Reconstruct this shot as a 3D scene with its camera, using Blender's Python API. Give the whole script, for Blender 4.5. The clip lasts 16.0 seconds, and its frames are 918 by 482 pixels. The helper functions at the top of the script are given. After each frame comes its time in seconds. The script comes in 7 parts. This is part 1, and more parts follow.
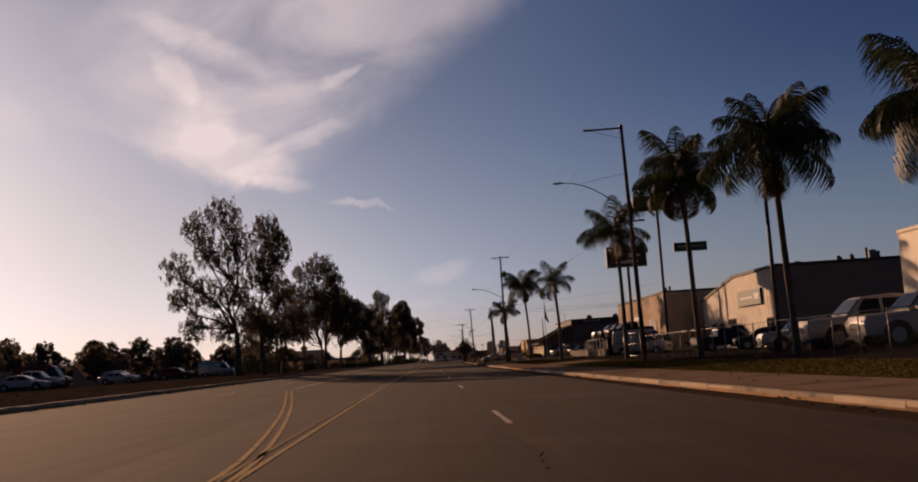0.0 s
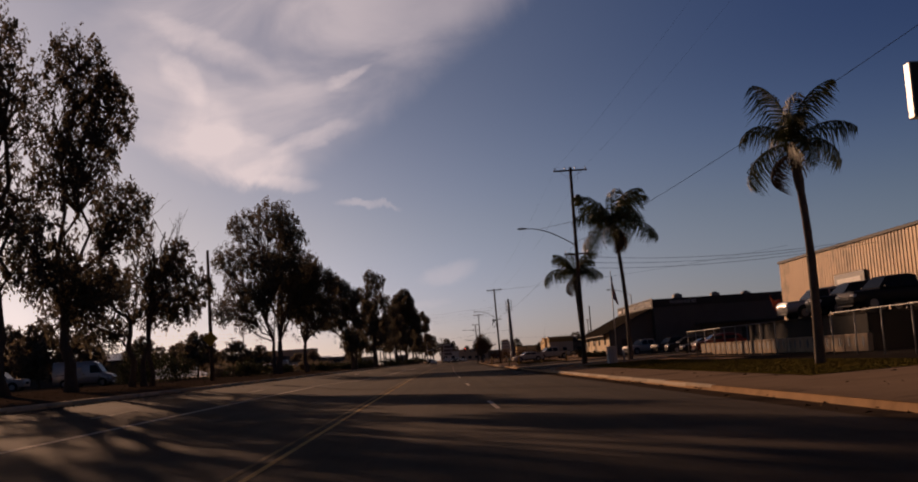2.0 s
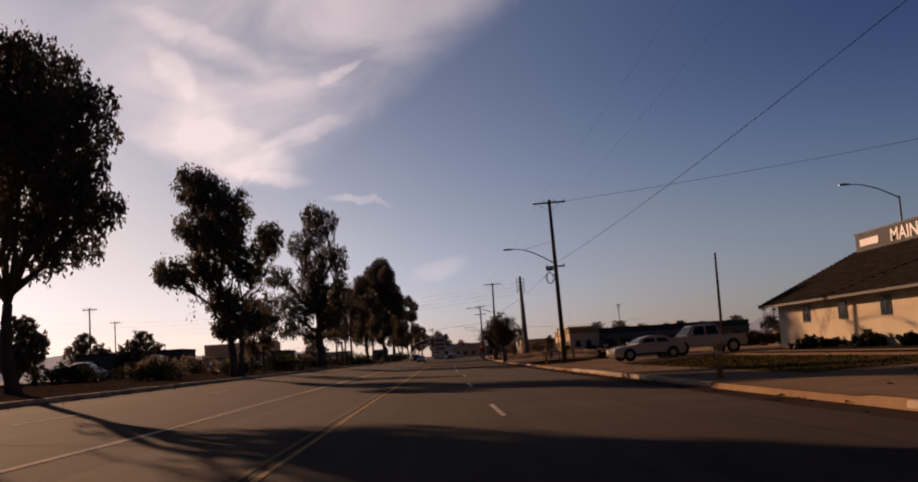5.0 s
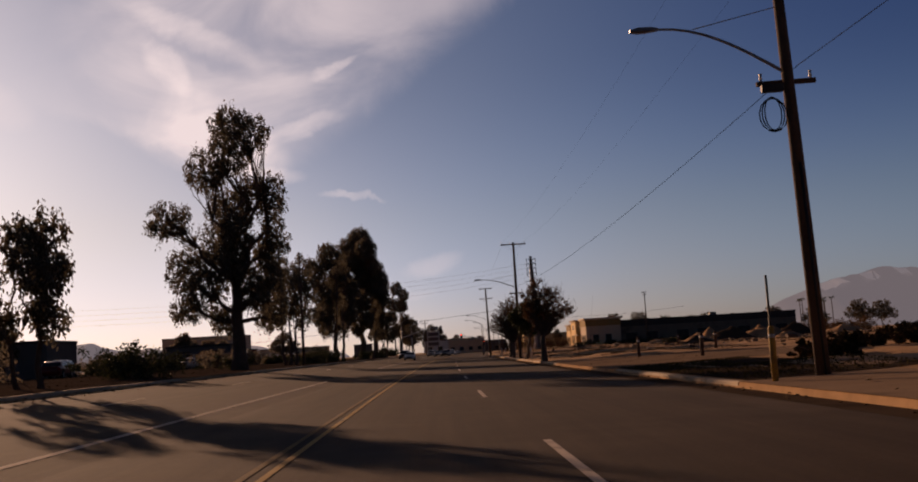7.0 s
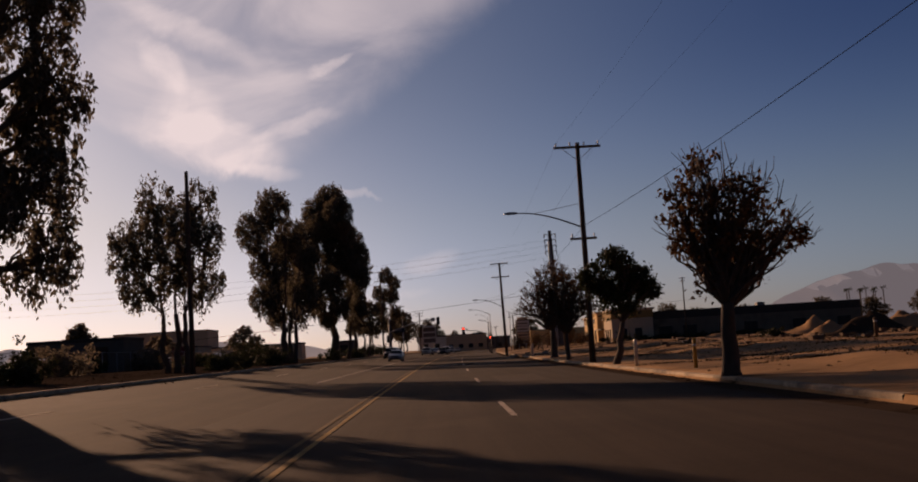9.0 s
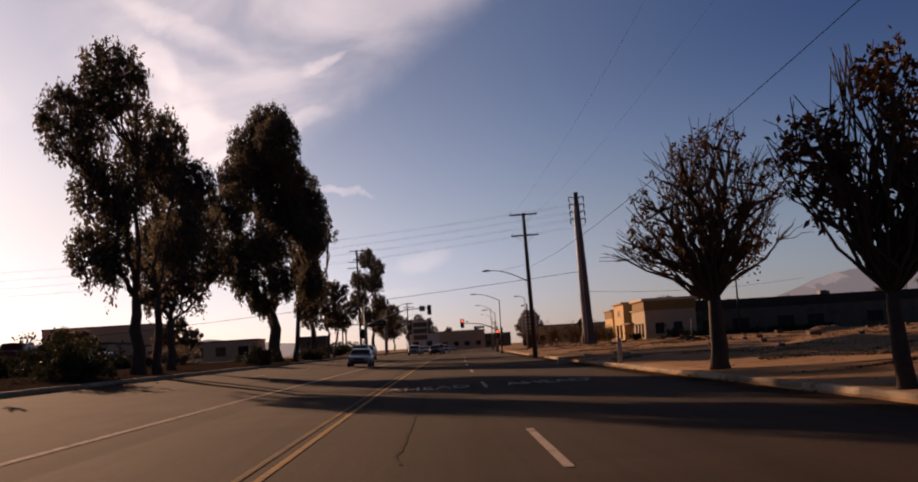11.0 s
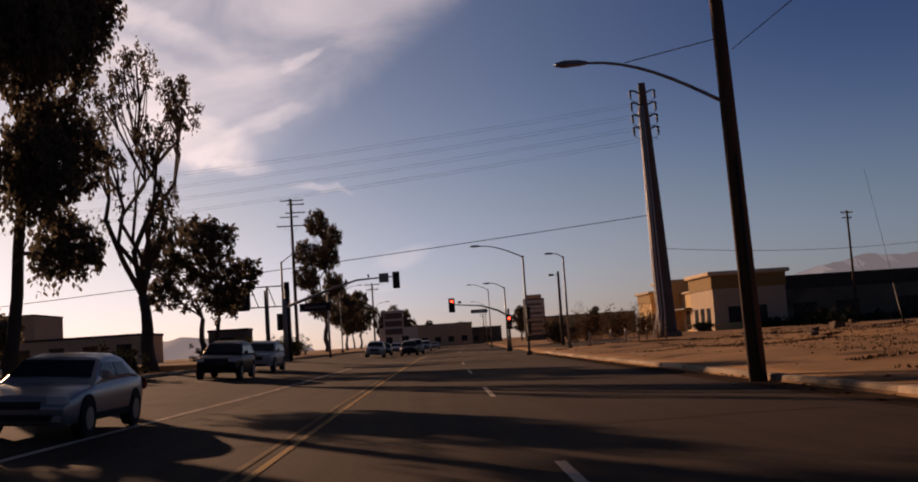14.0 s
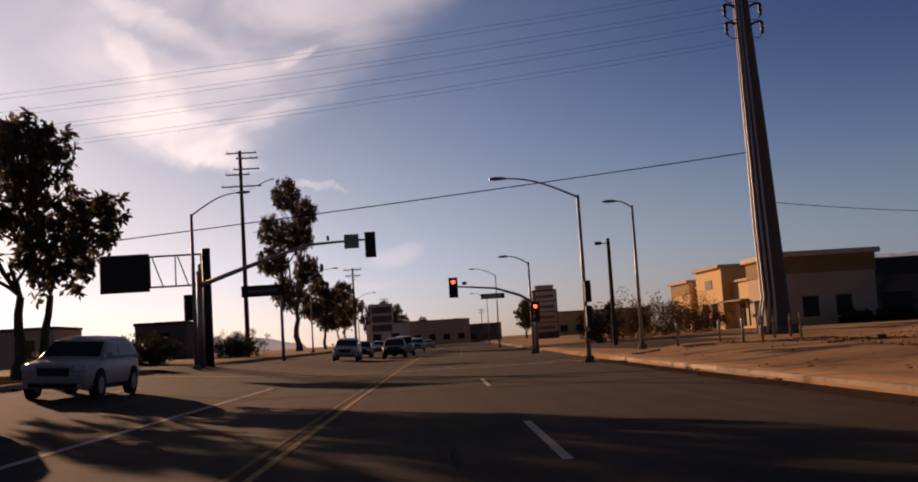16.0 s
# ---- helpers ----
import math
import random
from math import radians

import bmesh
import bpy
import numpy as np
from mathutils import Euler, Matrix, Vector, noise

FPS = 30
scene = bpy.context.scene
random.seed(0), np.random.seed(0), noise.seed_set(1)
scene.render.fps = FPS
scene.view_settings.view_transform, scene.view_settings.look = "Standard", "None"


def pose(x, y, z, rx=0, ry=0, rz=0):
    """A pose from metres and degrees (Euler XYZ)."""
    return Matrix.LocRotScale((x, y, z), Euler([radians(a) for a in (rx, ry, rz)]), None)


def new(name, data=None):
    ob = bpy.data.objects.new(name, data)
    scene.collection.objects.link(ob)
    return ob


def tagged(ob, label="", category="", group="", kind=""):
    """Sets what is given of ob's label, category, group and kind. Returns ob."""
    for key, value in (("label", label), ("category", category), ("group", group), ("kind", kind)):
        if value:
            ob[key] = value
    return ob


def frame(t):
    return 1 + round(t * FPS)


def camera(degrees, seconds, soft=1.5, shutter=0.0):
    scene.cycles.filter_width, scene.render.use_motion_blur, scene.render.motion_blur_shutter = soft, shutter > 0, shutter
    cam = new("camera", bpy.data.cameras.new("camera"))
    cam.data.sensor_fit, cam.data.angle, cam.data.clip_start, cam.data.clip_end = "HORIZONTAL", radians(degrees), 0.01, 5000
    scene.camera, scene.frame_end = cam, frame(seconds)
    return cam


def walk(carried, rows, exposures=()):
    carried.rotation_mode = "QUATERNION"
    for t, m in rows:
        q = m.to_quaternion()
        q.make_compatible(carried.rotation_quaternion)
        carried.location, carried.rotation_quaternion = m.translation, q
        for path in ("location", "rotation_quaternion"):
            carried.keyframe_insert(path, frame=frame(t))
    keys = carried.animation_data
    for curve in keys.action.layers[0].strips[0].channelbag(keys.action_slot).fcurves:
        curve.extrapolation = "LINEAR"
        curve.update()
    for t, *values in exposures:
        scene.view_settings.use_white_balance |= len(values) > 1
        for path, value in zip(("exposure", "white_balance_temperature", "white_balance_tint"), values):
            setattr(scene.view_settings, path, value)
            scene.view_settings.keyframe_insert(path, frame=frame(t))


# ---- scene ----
# ---------------------------------------------------------------- camera
EYE = 1.3225
cam = camera(47.06, 16.0, soft=1.9)
# seconds, x, y, yaw, pitch, roll
PATH = [
    (0.0, 0.006, 0.002, -1.166, 6.330, 3.890),
    (0.5, -0.291, 17.991, -0.994, 6.360, 3.859),
    (1.0, -0.637, 35.826, -0.866, 6.415, 3.825),
    (1.5, -0.974, 53.175, -0.822, 6.401, 3.780),
    (2.0, -1.279, 70.480, -0.815, 6.384, 3.751),
    (2.5, -1.552, 87.735, -0.821, 6.325, 3.741),
    (3.0, -1.766, 104.542, -0.869, 6.268, 3.704),
    (3.5, -1.916, 120.824, -0.937, 6.239, 3.703),
    (4.0, -2.114, 136.826, -1.041, 6.194, 3.709),
    (4.5, -2.248, 152.413, -1.177, 6.187, 3.687),
    (5.3, -2.350, 175.764, -1.374, 6.113, 3.585),
    (6.1, -2.433, 197.578, -1.523, 6.056, 3.497),
    (7.0, -2.487, 221.109, -1.631, 5.920, 3.462),
    (7.5, -2.488, 233.994, -1.720, 5.863, 3.501),
    (8.0, -2.500, 246.906, -1.805, 5.845, 3.520),
    (8.5, -2.490, 259.417, -1.832, 5.822, 3.509),
    (9.0, -2.417, 271.067, -1.818, 5.782, 3.493),
    (9.8, -2.284, 290.525, -1.872, 5.706, 3.473),
    (10.6, -2.021, 310.527, -2.052, 5.667, 3.423),
    (11.5, -1.665, 332.703, -2.368, 5.664, 3.383),
    (12.0, -1.520, 344.595, -2.567, 5.662, 3.416),
    (12.5, -1.302, 355.177, -2.727, 5.647, 3.487),
    (13.0, -1.099, 365.752, -2.936, 5.599, 3.596),
    (13.5, -0.802, 375.160, -3.121, 5.476, 3.720),
    (14.0, -0.501, 384.481, -3.272, 5.394, 3.776),
    (14.5, -0.278, 392.818, -3.370, 5.373, 3.768),
    (15.0, -0.099, 401.138, -3.474, 5.368, 3.711),
    (15.5, 0.106, 408.075, -3.522, 5.317, 3.631),
    (16.0, 0.338, 415.149, -3.577, 5.273, 3.526),
]
walk(cam, [(t, pose(x, y, EYE, 0, 0, yaw) @ pose(0, 0, 0, 90 + pitch) @ pose(0, 0, 0, 0, 0, -roll)) for t, x, y, yaw, pitch, roll in PATH],
     exposures=[(t, e, 6850, 27.0) for t, e in ((0.0, -0.50), (1.2, -0.5), (2.0, -0.64), (2.7, -0.56), (3.5, -0.35), (4.5, -0.32), (7.0, -0.4), (7.5, -0.30), (9.0, -0.49),
                                                          (11.5, -0.04), (12.5, -0.16), (13.0, 0.06), (13.5, -0.04), (14.0, -0.28), (14.5, -0.08), (15.0, 0.12), (15.5, 0.08), (16.0, -0.10))])

# ---------------------------------------------------------------- world and sun
SUN_AZ, SUN_EL = 28.0, 12.2          # degrees to the left of +y, and above the horizon
world = bpy.data.worlds.new("sky")
scene.world = world
world.use_nodes = True
wn, wl = world.node_tree.nodes, world.node_tree.links
wn.clear()


def wmath(op, a, b=None, clamp=False):
    n = wn.new("ShaderNodeMath")
    n.operation, n.use_clamp = op, clamp
    for i, v in enumerate((a, b)):
        if v is None:
            continue
        if isinstance(v, (int, float)):
            n.inputs[i].default_value = v
        else:
            wl.new(v, n.inputs[i])
    return n.outputs[0]


def wramp(v, lo, hi):
    n = wn.new("ShaderNodeMapRange")
    n.interpolation_type = "SMOOTHSTEP"
    wl.new(v, n.inputs[0])
    n.inputs[1].default_value, n.inputs[2].default_value = lo, hi
    return n.outputs[0]


def wnoise(vec, scale, detail, rough, dist=0.0):
    n = wn.new("ShaderNodeTexNoise")
    wl.new(vec, n.inputs["Vector"])
    n.inputs["Scale"].default_value, n.inputs["Detail"].default_value = scale, detail
    n.inputs["Roughness"].default_value, n.inputs["Distortion"].default_value = rough, dist
    return n.outputs["Fac"]


sky = wn.new("ShaderNodeTexSky")
sky.sky_type, sky.sun_disc = "NISHITA", False
sky.sun_elevation, sky.sun_rotation = radians(SUN_EL), radians(-SUN_AZ)
sky.air_density, sky.dust_density, sky.ozone_density = 0.78, 1.0, 3.7
coord = wn.new("ShaderNodeTexCoord")
sep = wn.new("ShaderNodeSeparateXYZ")
wl.new(coord.outputs["Generated"], sep.inputs[0])
# azimuth to the right of +y and height, both in degrees
az = wmath("MULTIPLY", wmath("ARCTAN2", sep.outputs[0], sep.outputs[1]), 57.2958)
el = wmath("MULTIPLY", wmath("ARCSINE", sep.outputs[2]), 57.2958)
flat = wn.new("ShaderNodeCombineXYZ")
wl.new(wmath("MULTIPLY", az, 0.1), flat.inputs[0])
wl.new(wmath("MULTIPLY", el, 0.1), flat.inputs[1])
warp_a = wmath("SUBTRACT", wnoise(flat.outputs[0], 1.1, 4, 0.6), 0.5)
warp_b = wmath("SUBTRACT", wnoise(flat.outputs[0], 2.3, 5, 0.65, 0.8), 0.5)
azw = wmath("ADD", az, wmath("MULTIPLY", warp_a, 3.0))
elw = wmath("ADD", el, wmath("MULTIPLY", warp_b, 1.8))
fine = wramp(wnoise(flat.outputs[0], 3.6, 8, 0.6, 0.6), 0.30, 0.72)


def wblob(a0, e0, half_l, half_w, turn):
    """A soft elongated patch: middle, half length, half width and slope, in degrees."""
    da, de = wmath("SUBTRACT", azw, a0), wmath("SUBTRACT", elw, e0)
    c, q = math.cos(radians(turn)), math.sin(radians(turn))
    u = wmath("DIVIDE", wmath("ADD", wmath("MULTIPLY", da, c), wmath("MULTIPLY", de, q)), half_l)
    v = wmath("DIVIDE", wmath("SUBTRACT", wmath("MULTIPLY", de, c), wmath("MULTIPLY", da, q)), half_w)
    return wramp(wmath("ADD", wmath("MULTIPLY", u, u), wmath("MULTIPLY", v, v)), 1.0, 0.0)


def wscale(colour, factor):
    n = wn.new("ShaderNodeVectorMath")
    n.operation = "SCALE"
    wl.new(colour, n.inputs[0])
    wl.new(factor, n.inputs["Scale"])
    return n.outputs[0]


def wtint(colour, factor, tint):
    n = wn.new("ShaderNodeMix")
    n.data_type, n.blend_type = "RGBA", "MULTIPLY"
    wl.new(factor, n.inputs[0])
    wl.new(colour, n.inputs[6])
    n.inputs[7].default_value = (*tint, 1)
    return n.outputs[2]


# haze thins the glow round the sun, brightens the low sky, and leaves the far side a deeper blue
grey = wn.new("ShaderNodeRGBToBW")
wl.new(sky.outputs[0], grey.inputs[0])
clear = wscale(sky.outputs[0], wmath("DIVIDE", 1.16, wmath("ADD", wmath("DIVIDE", grey.outputs[0], 60.0), 1.0)))
low = wmath("MULTIPLY", wramp(el, 16.0, 3.0), wramp(az, -20.0, -5.0))
clear = wtint(clear, low, (1.38, 1.35, 1.32))
clear = wtint(clear, wramp(el, 8.0, 0.5), (0.93, 1.02, 1.30))
deep = wmath("MULTIPLY", wramp(el, 5.0, 18.0), wramp(az, 0.0, 26.0))
clear = wtint(clear, deep, (0.54, 0.64, 0.84))
clear = wtint(clear, wramp(wmath("ABSOLUTE", az), 40.0, 130.0), (0.55, 0.56, 0.60))
clear = wtint(clear, wramp(el, 20.0, 50.0), (0.33, 0.36, 0.43))
clear = wtint(clear, wmath("MULTIPLY", wramp(el, 13.0, 2.0), wramp(az, 0.0, 14.0)), (1.06, 0.95, 0.83))

# the bank of cloud: bounded by a slanting edge, a crisp lower edge and a soft fade
edge_r = wramp(wmath("SUBTRACT", elw, wmath("ADD", wmath("MULTIPLY", azw, 0.70), 15.5)), -1.2, 2.6)
edge_b = wramp(wmath("SUBTRACT", elw, wmath("ADD", wmath("MULTIPLY", azw, -0.37), 6.0)), -0.25, 0.7)
edge_l = wmath("ADD", wmath("MULTIPLY", wramp(azw, -19.5, -14.5), 0.85), 0.15)
edge_t = wmath("ADD", wmath("MULTIPLY", wramp(el, 30.0, 21.0), 0.85), 0.15)
streak = wn.new("ShaderNodeMapping")
streak.inputs["Rotation"].default_value = (0, 0, radians(-28))
streak.inputs["Scale"].default_value = (0.75, 1.3, 1)
wl.new(flat.outputs[0], streak.inputs[0])
body = wramp(wnoise(streak.outputs[0], 1.4, 7, 0.52, 0.6), 0.30, 0.70)
thick = wmath("MULTIPLY", wmath("MULTIPLY", wmath("MULTIPLY", edge_r, edge_b), edge_l), edge_t)
thick = wmath("MULTIPLY", thick, wmath("ADD", wmath("MULTIPLY", body, 0.55), 0.16), True)
thick = wmath("MULTIPLY", thick, wmath("SUBTRACT", 1.0, wmath("MULTIPLY", wramp(azw, -9.0, 3.0), 0.42)))
gap = wblob(-11.6, 16.2, 3.2, 0.9, -24)
thick = wmath("MULTIPLY", thick, wmath("SUBTRACT", 1.0, wmath("MULTIPLY", gap, 0.45)))
# brighter folds of the bank, and small streaks away from it
for a0, e0, half_l, half_w, turn, amount in ((-11.6, 11.5, 5.0, 1.8, -14, 0.62), (-13.7, 15.5, 1.9, 1.0, -50, 0.42), (-12.6, 13.2, 2.2, 1.9, -54, 0.30), (-12.4, 17.3, 4.4, 1.0, -22, 0.30),
                                             (-4.9, 15.6, 1.6, 0.42, 23, 0.34), (-7.0, 12.4, 3.2, 0.65, 15, 0.32), (-8.6, 9.95, 2.4, 0.5, -8, 0.40), (-22.4, 13.6, 2.8, 1.5, -14, 0.30),
                                             (-4.1, 8.6, 1.9, 0.32, -6, 0.30), (0.0, 4.7, 2.2, 0.8, 13, 0.26), (-2.5, 3.0, 3.0, 0.3, 4, 0.14)):
    grain = wmath("ADD", wmath("MULTIPLY", fine, 0.5), 0.62)
    thick = wmath("ADD", thick, wmath("MULTIPLY", wmath("MULTIPLY", wblob(a0, e0, half_l, half_w, turn), amount), grain), True)
cloud = wn.new("ShaderNodeMix")
cloud.data_type = "RGBA"
wl.new(wmath("MULTIPLY", thick, 0.95), cloud.inputs[0])
wl.new(clear, cloud.inputs[6])
cloud.inputs[7].default_value = (21.5, 20.0, 19.0, 1)
bg = wn.new("ShaderNodeBackground")
bg.inputs["Strength"].default_value = 0.05
wl.new(cloud.outputs[2], bg.inputs["Color"])
wout = wn.new("ShaderNodeOutputWorld")
wl.new(bg.outputs[0], wout.inputs[0])

sun = new("sun", bpy.data.lights.new("sun", "SUN"))
sun.data.energy, sun.data.angle, sun.data.color = 5.0, radians(0.5), (1.0, 0.64, 0.37)
to_sun = Vector((-math.sin(radians(SUN_AZ)) * math.cos(radians(SUN_EL)), math.cos(radians(SUN_AZ)) * math.cos(radians(SUN_EL)), math.sin(radians(SUN_EL))))
sun.matrix_world = Matrix.Translation((-200, 600, 200)) @ to_sun.to_track_quat("Z", "Y").to_matrix().to_4x4()

# ---------------------------------------------------------------- materials
MATS = {}


def surface(name, a, b, rough=0.8, scale=1.0, fine=12.0, bump=0.3, metal=0.0, spread=0.0, stain=None, stain_scale=0.15, spec=0.25, see=0.0, streak=0.0):
    """A material whose colour wanders between a and b at two scales, with fine relief; stain: a third colour in blotches;
    spread: how far single pieces differ in lightness; see: share of light that passes through (leaves)."""
    if name in MATS:
        return MATS[name]
    m = MATS[name] = bpy.data.materials.new(name)
    m.use_nodes = True
    nt = m.node_tree
    nd, ln = nt.nodes, nt.links
    bs = nd["Principled BSDF"]
    geo = nd.new("ShaderNodeNewGeometry")

    def tex(s, det, ro):
        n = nd.new("ShaderNodeTexNoise")
        ln.new(geo.outputs["Position"], n.inputs["Vector"])
        n.inputs["Scale"].default_value, n.inputs["Detail"].default_value, n.inputs["Roughness"].default_value = s, det, ro
        return n.outputs["Fac"]

    def mixc(f, x, y):
        n = nd.new("ShaderNodeMix")
        n.data_type = "RGBA"
        ln.new(f, n.inputs[0])
        for i, v in ((6, x), (7, y)):
            if isinstance(v, tuple):
                n.inputs[i].default_value = (*v, 1)
            else:
                ln.new(v, n.inputs[i])
        return n.outputs[2]

    def ramp(v, lo, hi):
        n = nd.new("ShaderNodeMapRange")
        ln.new(v, n.inputs[0])
        n.inputs[1].default_value, n.inputs[2].default_value = lo, hi
        return n.outputs[0]

    big, small = tex(scale, 4, 0.6), tex(fine, 3, 0.6)
    mixer = nd.new("ShaderNodeMath")
    mixer.operation = "MULTIPLY_ADD"
    ln.new(big, mixer.inputs[0])
    mixer.inputs[1].default_value = 0.65
    half = nd.new("ShaderNodeMath")
    half.operation = "MULTIPLY"
    ln.new(small, half.inputs[0])
    half.inputs[1].default_value = 0.35
    ln.new(half.outputs[0], mixer.inputs[2])
    col = mixc(ramp(mixer.outputs[0], 0.3, 0.7), a, b)
    if stain:
        col = mixc(ramp(tex(stain_scale, 5, 0.65), 0.54, 0.7), col, stain)
    if streak:
        mp = nd.new("ShaderNodeMapping")
        mp.inputs["Scale"].default_value = (1.1, 0.022, 1)
        ln.new(geo.outputs["Position"], mp.inputs[0])
        sn = nd.new("ShaderNodeTexNoise")
        ln.new(mp.outputs[0], sn.inputs["Vector"])
        sn.inputs["Scale"].default_value, sn.inputs["Detail"].default_value, sn.inputs["Roughness"].default_value = 1.0, 6, 0.7
        sr2 = nd.new("ShaderNodeMapRange")
        ln.new(sn.outputs["Fac"], sr2.inputs[0])
        sr2.inputs[1].default_value, sr2.inputs[2].default_value = 0.3, 0.7
        sr2.inputs[3].default_value, sr2.inputs[4].default_value = 1 - streak, 1 + streak
        hs = nd.new("ShaderNodeHueSaturation")
        ln.new(col, hs.inputs["Color"])
        ln.new(sr2.outputs[0], hs.inputs["Value"])
        col = hs.outputs[0]
    if spread:
        info = nd.new("ShaderNodeObjectInfo")
        hsv = nd.new("ShaderNodeHueSaturation")
        ln.new(col, hsv.inputs["Color"])
        rr = nd.new("ShaderNodeMapRange")
        ln.new(info.outputs["Random"] if spread < 1 else geo.outputs["Random Per Island"], rr.inputs[0])
        sp = spread % 1
        rr.inputs[3].default_value, rr.inputs[4].default_value = 1 - sp, 1 + sp
        ln.new(rr.outputs[0], hsv.inputs["Value"])
        col = hsv.outputs[0]
    ln.new(col, bs.inputs["Base Color"])
    bs.inputs["Roughness"].default_value, bs.inputs["Metallic"].default_value = rough, metal
    bs.inputs["Specular IOR Level"].default_value = spec
    if bump:
        bp = nd.new("ShaderNodeBump")
        bp.inputs["Strength"].default_value, bp.inputs["Distance"].default_value = bump, 0.02
        ln.new(small, bp.inputs["Height"])
        ln.new(bp.outputs[0], bs.inputs["Normal"])
    if see:
        tr = nd.new("ShaderNodeBsdfTranslucent")
        ln.new(col, tr.inputs[0])
        mx = nd.new("ShaderNodeMixShader")
        mx.inputs[0].default_value = see
        ln.new(bs.outputs[0], mx.inputs[1])
        ln.new(tr.outputs[0], mx.inputs[2])
        ln.new(mx.outputs[0], nd["Material Output"].inputs[0])
    return m


def glow(name, colour, power):
    m = MATS[name] = bpy.data.materials.new(name)
    m.use_nodes = True
    b = m.node_tree.nodes["Principled BSDF"]
    b.inputs["Base Color"].default_value = (*colour, 1)
    b.inputs["Emission Color"].default_value = (*colour, 1)
    b.inputs["Emission Strength"].default_value = power
    return m


def glazing(name, colour=(0.02, 0.025, 0.03)):
    m = MATS[name] = bpy.data.materials.new(name)
    m.use_nodes = True
    b = m.node_tree.nodes["Principled BSDF"]
    b.inputs["Base Color"].default_value = (*colour, 1)
    b.inputs["Roughness"].default_value = 0.12
    b.inputs["Specular IOR Level"].default_value = 0.12
    return m


ASPHALT = surface("asphalt", (0.046, 0.0305, 0.0218), (0.067, 0.0455, 0.033), 0.95, 0.35, 9, 0.4, stain=(0.082, 0.058, 0.044), stain_scale=0.09, spec=0.055, streak=0.3)
ASPHALT_LOT = surface("lot_asphalt", (0.032, 0.027, 0.023), (0.050, 0.043, 0.037), 0.95, 0.4, 8, 0.4, spec=0.0)
DUST = surface("road_dust", (0.056, 0.037, 0.026), (0.105, 0.070, 0.048), 0.95, 0.5, 9, 0.3, stain=(0.058, 0.039, 0.028), stain_scale=0.5, spec=0.05, streak=0.3)
YELLOW_WORN = surface("road_yellow_worn", (0.30, 0.20, 0.085), (0.14, 0.097, 0.055), 0.95, 0.5, 12, 0.2, stain=(0.07, 0.05, 0.035), stain_scale=0.6, spec=0.06)
YELLOW = surface("road_yellow", (0.58, 0.37, 0.13), (0.42, 0.275, 0.11), 0.95, 1.5, 20, 0.2, stain=(0.17, 0.12, 0.07), stain_scale=1.2, spec=0.06)
WHITE_LINE = surface("road_white", (0.68, 0.58, 0.48), (0.48, 0.40, 0.33), 0.95, 1.5, 20, 0.2, stain=(0.15, 0.12, 0.095), stain_scale=1.2, spec=0.06)
CONCRETE = surface("concrete", (0.33, 0.235, 0.16), (0.24, 0.172, 0.118), 0.95, 0.5, 10, 0.4, stain=(0.13, 0.098, 0.073), stain_scale=0.3, spread=0.12, spec=0.0)
DIRT = surface("dirt", (0.56, 0.345, 0.18), (0.31, 0.19, 0.10), 1.0, 0.22, 2.6, 0.6, stain=(0.13, 0.083, 0.05), stain_scale=0.19, spec=0.03)
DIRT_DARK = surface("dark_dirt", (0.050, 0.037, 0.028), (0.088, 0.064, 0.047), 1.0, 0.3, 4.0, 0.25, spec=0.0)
GRASS = surface("grass", (0.098, 0.090, 0.018), (0.18, 0.125, 0.034), 0.95, 0.5, 8, 0.5, spread=1.35, spec=0.0)
LEAF = surface("gum_leaf", (0.085, 0.075, 0.052), (0.155, 0.13, 0.09), 0.7, 0.4, 5, 0, spread=1.4, see=0.5)
LEAF_DRY = surface("rust_leaf", (0.14, 0.062, 0.022), (0.075, 0.045, 0.02), 0.7, 0.6, 5, 0, spread=1.4, see=0.2)
BARK = surface("bark", (0.13, 0.095, 0.07), (0.06, 0.045, 0.035), 0.9, 1.2, 9, 0.8)
PALM_BARK = surface("palm_bark", (0.17, 0.135, 0.10), (0.08, 0.062, 0.048), 0.9, 1.5, 12, 0.8)
PALM_LEAF = surface("palm_leaf", (0.035, 0.050, 0.018), (0.075, 0.082, 0.03), 0.55, 0.8, 6, 0, spread=1.35, see=0.2)
PALM_DRY = surface("dead_frond", (0.11, 0.07, 0.038), (0.06, 0.04, 0.024), 0.8, 0.8, 6, 0, see=0.15)
# leaves paled for distance: the haze before them is put into the colour
HAZED_LEAF = surface("hazed_leaf", (0.15, 0.125, 0.09), (0.23, 0.19, 0.135), 0.8, 0.4, 5, 0, spread=1.3, see=0.5)
BUSH = surface("bush_leaf", (0.03, 0.038, 0.016), (0.06, 0.062, 0.028), 0.7, 0.5, 5, 0, spread=1.4, see=0.2)
WOOD_POLE = surface("pole_wood", (0.135, 0.086, 0.056), (0.07, 0.047, 0.033), 0.9, 0.8, 18, 0.7)
GALV = surface("galvanised", (0.36, 0.36, 0.35), (0.27, 0.27, 0.26), 0.5, 1.2, 14, 0.1, metal=0.6)
PALE_STEEL = surface("pale_steel", (0.62, 0.60, 0.57), (0.50, 0.48, 0.46), 0.55, 0.6, 10, 0.1, metal=0.2)
